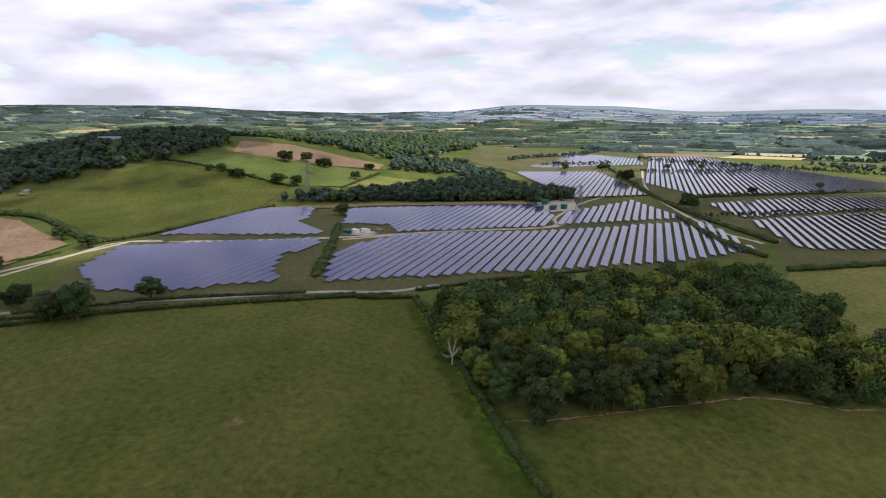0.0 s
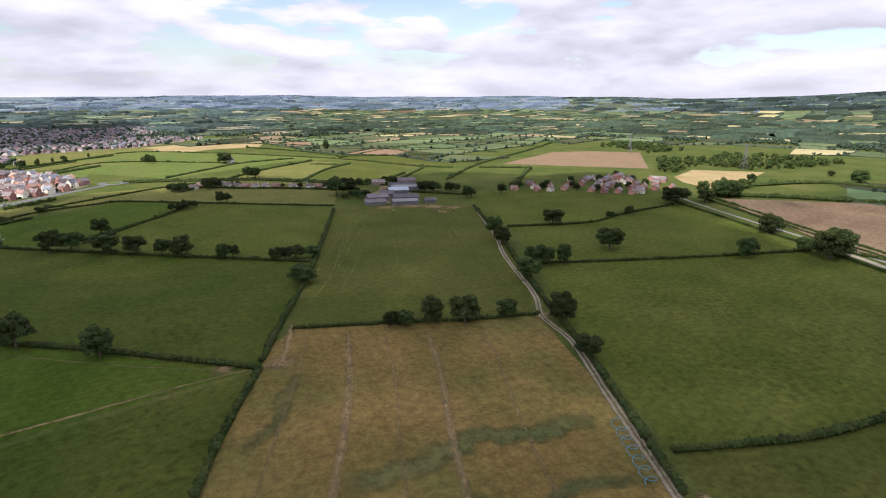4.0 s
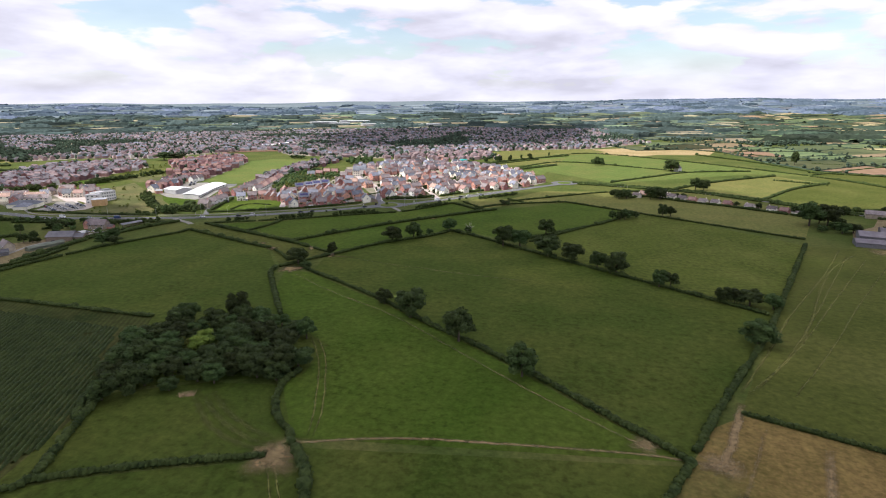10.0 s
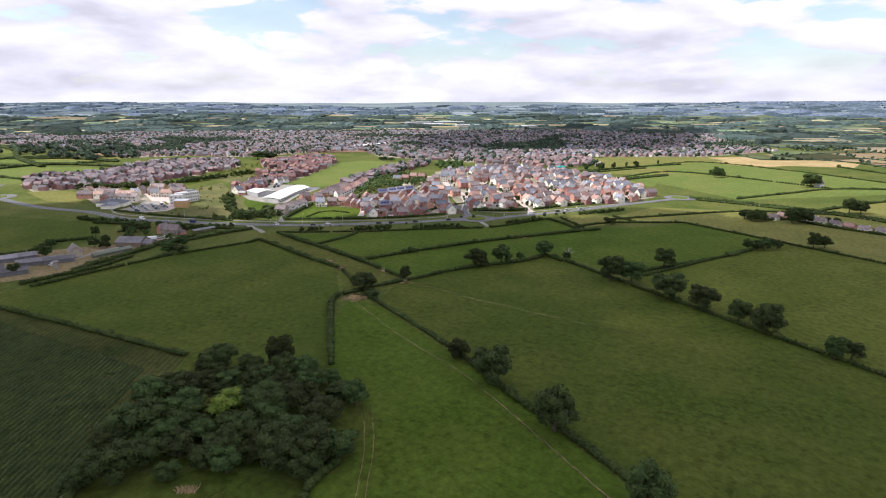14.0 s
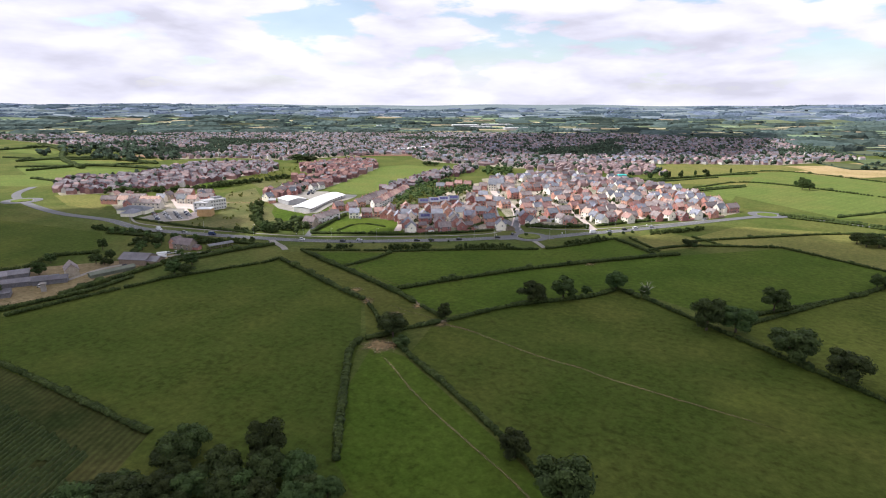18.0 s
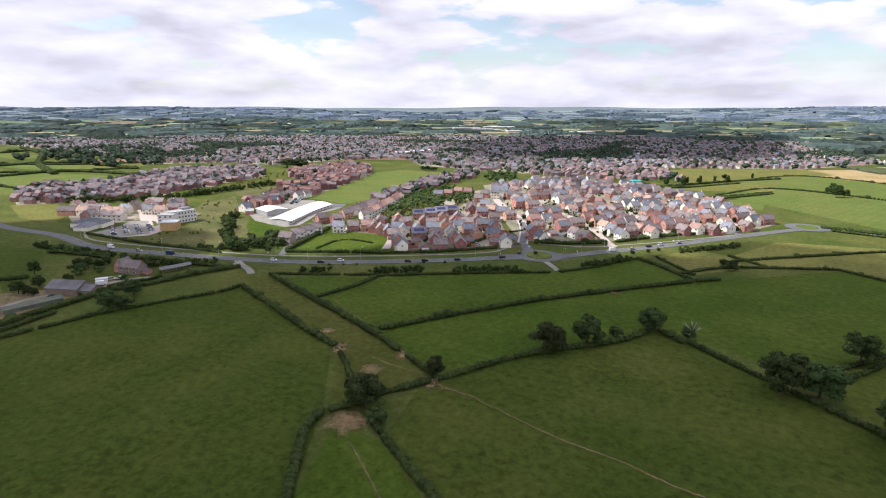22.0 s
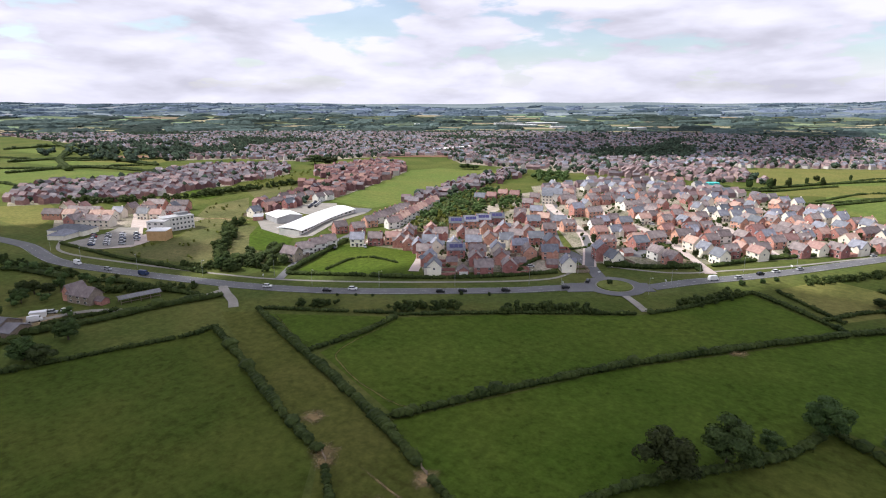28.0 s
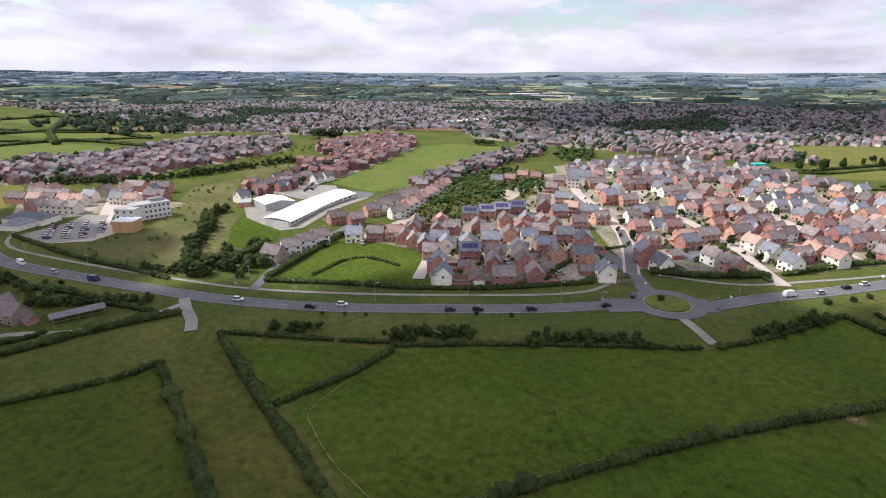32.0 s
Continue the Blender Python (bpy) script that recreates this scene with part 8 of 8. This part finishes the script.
for _k in range(60):
    _x, _y = _r.uniform(-2.6, 2.6), _r.uniform(-0.9, 0.9)
    _a = _r.uniform(0, 3.14)
    add_bar(_bm, (_x, _y, 0.05), (_x + 1.4 * math.cos(_a), _y + 1.4 * math.sin(_a), _r.uniform(0.5, 1.5)), 0.07, 4, 0.03)
_pile = part("brushwood_pile", _bm, CUTWOOD, None)
_pile.matrix_basis = pose(-50, 188.5, 0.1, 0, 0, 30)
tagged(_pile, "heap of tan cut branches beside the copse", "brushwood")
# solar farm works
for i, (x, y, w, m, r) in enumerate(((491, -150, 6.0, GREENBOX, GREENBOX), (490, -156, 6.0, WHITEWALL, WHITEROOF), (487, -163, 7.0, WHITEWALL, WHITEROOF), (480, -171, 6.0, DARKSTEEL, DARKSTEEL))):
    block("site_cabin", x, y, w, 2.6, 2.7, 70, m, r, "steel site cabin beside the access track", cat="cabin")
for x, y, w in ((489, -340, 11), (483, -351, 9), (481, -363, 7), (510, -366, 9)):
    block("substation_kiosk", x, y, w, 4.5, 4.0, 150, GREENBOX, GREENBOX, "green steel substation kiosk", cat="kiosk")


# ---- pylons, lamps, poles ----
def pylon(x, y, h, az):
    root = tagged(new("pylon"), "tall grey lattice steel electricity pylon", "pylon")
    root.matrix_basis = pose(x, y, height(x, y), 0, 0, 90 - az)
    bm = bmesh.new()
    half = lambda z: 3.0 * (1 - z / h) ** 1.3 + 0.45
    zs = [h * k / 9 for k in range(10)]
    for a, b in zip(zs, zs[1:]):
        p, q = half(a), half(b)
        for sx, sy in ((1, 1), (1, -1), (-1, -1), (-1, 1)):
            add_bar(bm, (sx * p, sy * p, a - 0.2), (sx * q, sy * q, b), 0.2, 4)
            nx, ny = -sy, sx
            add_bar(bm, (sx * p, sy * p, a), (nx * q, ny * q, b), 0.12, 4)
            add_bar(bm, (sx * q, sy * q, b), (nx * q, ny * q, b), 0.07, 4)
    part("lattice_mast", bm, DARKSTEEL, root)
    for z, reach in ((0.66, 6.0), (0.80, 7.0), (0.93, 5.0)):
        bm = bmesh.new()
        for s in (-1, 1):
            add_bar(bm, (0, 0, h * z), (s * reach, 0, h * z + 0.6), 0.14, 4)
            add_bar(bm, (0, 0, h * z + 1.6), (s * reach, 0, h * z + 0.6), 0.1, 4)
            add_bar(bm, (s * reach, 0, h * z + 0.6), (s * reach, 0, h * z - 1.4), 0.12, 5)
        part("cross_arm", bm, DARKSTEEL, root)


for x, y, az in ((733, 149, 10), (665, -180, 10), (848, 788, 20), (825, 537, 20), (462, -364, 160)):
    pylon(x, y, 36 if x > 600 else 24, az)

LAMP = tagged(new("street_lamp"), "slim grey steel street lamp by the road", "lamp", "street lamps")
_bm = bmesh.new()
add_bar(_bm, (0, 0, -0.2), (0, 0, 8.2), 0.10, 8, 0.06)
part("post", _bm, STEEL, LAMP)
_bm = bmesh.new()
add_bar(_bm, (0, 0, 8.15), (1.5, 0, 8.5), 0.05, 6)
part("arm", _bm, STEEL, LAMP)
_bm = bmesh.new()
add_box(_bm, 1.75, 0, 8.5, 0.7, 0.26, 0.14)
part("lantern", _bm, FRAME, LAMP)
SPOTS = [(-275, 458), (-247, 459), (-219, 477), (-190, 500), (-162, 524), (-105, 565), (-110, 545), (-145, 524), (-98, 594), (-80, 612), (-58, 641), (-305, 436), (-345, 422), (-385, 410), (-425, 409), (-150, 556)]
for i, (x, y) in enumerate(SPOTS):
    m = pose(x, y, 0.1, 0, 0, -35 + 20 * (i % 3))
    if i == 0:
        LAMP.matrix_basis = m
    else:
        copy_thing(LAMP, m)


# ---- vehicles ----
def make_car(kind, paint):
    """kind: car, van or lorry."""
    w, l, h, cab = {"car": (1.75, 4.3, 0.75, 0.62), "van": (2.0, 5.4, 1.1, 1.15), "lorry": (2.4, 8.0, 1.2, 1.9)}[kind]
    root = new(kind)
    bm = bmesh.new()
    v = add_box(bm, 0, 0, 0.3 + h / 2, l, w, h)
    bmesh.ops.bevel(bm, geom=bm.edges[:], offset=0.14, segments=2, affect="EDGES")
    part("body", bm, paint, root)
    bm = bmesh.new()
    back, front = (-l * 0.42, l * 0.16) if kind == "car" else (-l * 0.49, l * 0.30)
    v = [bm.verts.new(p) for p in ((back - 0.1, -w * 0.47, 0.28 + h), (front + 0.5, -w * 0.47, 0.28 + h), (front + 0.5, w * 0.47, 0.28 + h), (back - 0.1, w * 0.47, 0.28 + h), (back + 0.25, -w * 0.40, 0.3 + h + cab), (front, -w * 0.40, 0.3 + h + cab), (front, w * 0.40, 0.3 + h + cab), (back + 0.25, w * 0.40, 0.3 + h + cab))]
    for f in ((0, 1, 5, 4), (1, 2, 6, 5), (2, 3, 7, 6), (3, 0, 4, 7), (4, 5, 6, 7)):
        bm.faces.new([v[i] for i in f])
    part("cabin", bm, GLASS if kind == "car" else paint, root, "dark glazed cabin" if kind == "car" else "")
    bm = bmesh.new()
    add_box(bm, (back + front) / 2 + 0.1, 0, 0.32 + h + cab, front - back - 0.35, w * 0.8, 0.06)
    part("roof", bm, paint, root)
    if kind != "car":
        bm = bmesh.new()
        add_box(bm, front + 0.36, 0, 0.3 + h + cab * 0.45, 0.3, w * 0.82, cab * 0.5)
        part("windscreen", bm, GLASS, root)
    for sx in (-0.31, 0.31):
        for sy in (-1, 1):
            bm = bmesh.new()
            add_bar(bm, (sx * l, sy * (w / 2 - 0.2), 0.33), (sx * l, sy * (w / 2 + 0.02), 0.33), 0.33, 12)
            part("wheel", bm, RUBBER, root)
    return root


FLEET = {}


def park(x, y, kind, colour, az, label, z=0.38):
    m = pose(x, y, z, 0, 0, 90 - az)
    if (kind, colour) not in FLEET:
        FLEET[kind, colour] = make_car(kind, CAR_PAINT[colour])
        ob = FLEET[kind, colour]
        ob.matrix_basis = m
    else:
        ob = copy_thing(FLEET[kind, colour], m)
    tagged(ob, label, kind, "vehicles on the road" if z > 0.37 else "parked cars")


TINT = ("white", "black", "silver", "dark blue", "red")
for x, y, kind, c, az in ((-262, 444, "car", 0, 58), (-330, 418, "van", 3, 68), (-145, 529, "car", 1, 40), (-140, 545, "car", 1, 350), (-90, 586, "van", 0, 38), (-80, 597, "car", 2, 38), (-72, 611, "car", 1, 38), (-66, 621, "car", 0, 38), (-56, 634, "car", 2, 38), (-234, 457, "car", 1, 55), (-226, 466, "car", 0, 55), (-190, 488, "car", 1, 50), (-182, 495, "car", 1, 50), (-166, 508, "car", 1, 48), (-354, 411, "car", 2, 75), (-379, 406, "van", 0, 85)):
    park(x, y, kind, c, az, TINT[c] + (" car driving on the main road" if kind == "car" else " van on the main road" if kind == "van" else " lorry on the main road"))
rng = random.Random(4)
for k in range(26):
    u, v = k % 7, k // 7
    c = rng.choice((0, 1, 2, 2, 3, 4, 0))
    park(-446 + u * 4.6 + v * 6, 450 - u * 2.2 + v * 6.5 - 8, "car", c, 62 + rng.uniform(-3, 3), TINT[c] + " car standing in the car park", 0.32)
for k in range(14):
    c = rng.choice((0, 1, 2, 3))
    park(-412 + (k % 7) * -3.2, 598 + (k % 7) * 4.2 + (k // 7) * 7, "car", c, 120, TINT[c] + " car standing in the school car park", 0.32)
for k in range(26):
    x, y = TAKEN[(k * 7) % 150]
    c = rng.choice((0, 1, 2, 3, 4, 2))
    park(x + 7.5, y - 1.5, "car", c, rng.choice((37, 127)), TINT[c] + " car parked beside a house", 0.30)


# ---- odds and ends by the farm track ----
_c = bpy.data.curves.new("water_pipe", "CURVE")
_c.dimensions, _c.bevel_depth = "3D", 0.09
_s = _c.splines.new("POLY")
_pts = [(208.5 - 12.0 * k / 90 + 1.9 * math.cos(0.45 * k), 118 - 27.0 * k / 90 + 1.9 * math.sin(0.45 * k)) for k in range(91)]
_s.points.add(len(_pts) - 1)
for _k, (_p, (_x, _y)) in enumerate(zip(_s.points, _pts)):
    _p.co = (_x - 1.2, _y, 0.24 + 0.05 * math.sin(0.45 * _k), 1)
_c.materials.append(PIPE)
tagged(new("water_pipe", _c), "loose coils of blue plastic water pipe beside the farm track", "pipe")


def bale(x, y, az, label, mat, wide=1.3):
    bm = bmesh.new()
    bmesh.ops.create_cone(bm, cap_ends=True, segments=18, radius1=wide / 2, radius2=wide / 2, depth=1.2, matrix=Matrix.Translation((0, 0, wide / 2)) @ Matrix.Rotation(radians(90), 4, "X"))
    bmesh.ops.bevel(bm, geom=[e for e in bm.edges if e.calc_face_angle(0) > 1.2], offset=0.06, segments=2, affect="EDGES")
    o = part("bale", bm, mat, None)
    o.matrix_basis = pose(x, y, 0.2, 0, 0, az)
    tagged(o, label, "bale", "bales in the farmyard")


for _k, (_x, _y) in enumerate(((256, 500), (257.6, 500.6), (259.2, 501.1), (257, 502), (274, 497), (275.6, 497.5), (292, 500), (311, 575), (312.5, 576))):
    bale(_x, _y, 20 + 3 * _k, "black wrapped round silage bale in the farmyard", RUBBER)
for _x, _y, _kind, _col, _az in ((268, 521, "car", 2, 30), (284, 515, "van", 0, 110), (280, 532, "car", 4, 75), (-303, 372, "car", 0, 60), (-306, 368, "car", 2, 40), (-301, 360, "van", 0, 25), (-300, 336, "car", 3, 25), (-306, 300, "lorry", 1, 20), (-299, 290, "car", 0, 80)):
    park(_x, _y, _kind, _col, _az, TINT[_col] + " " + _kind + " standing in the farmyard", 0.28)
for _k, (_x, _y, _az) in enumerate(((-108, 566, 40), (-148, 533, 230), (-140, 560, 320), (-60, 634, 40), (-276, 452, 240))):
    _sign = tagged(new("road_sign"), "small white road sign on a grey post", "sign", "road signs")
    _sign.matrix_basis = pose(_x, _y, 0.1, 0, 0, 90 - _az)
    _bm = bmesh.new()
    add_bar(_bm, (0, 0, -0.2), (0, 0, 2.2), 0.05, 8)
    part("post", _bm, STEEL, _sign)
    _bm = bmesh.new()
    add_box(_bm, 0.07, 0, 1.9, 0.06, 1.3, 0.9)
    part("sign_board", _bm, FRAME, _sign)
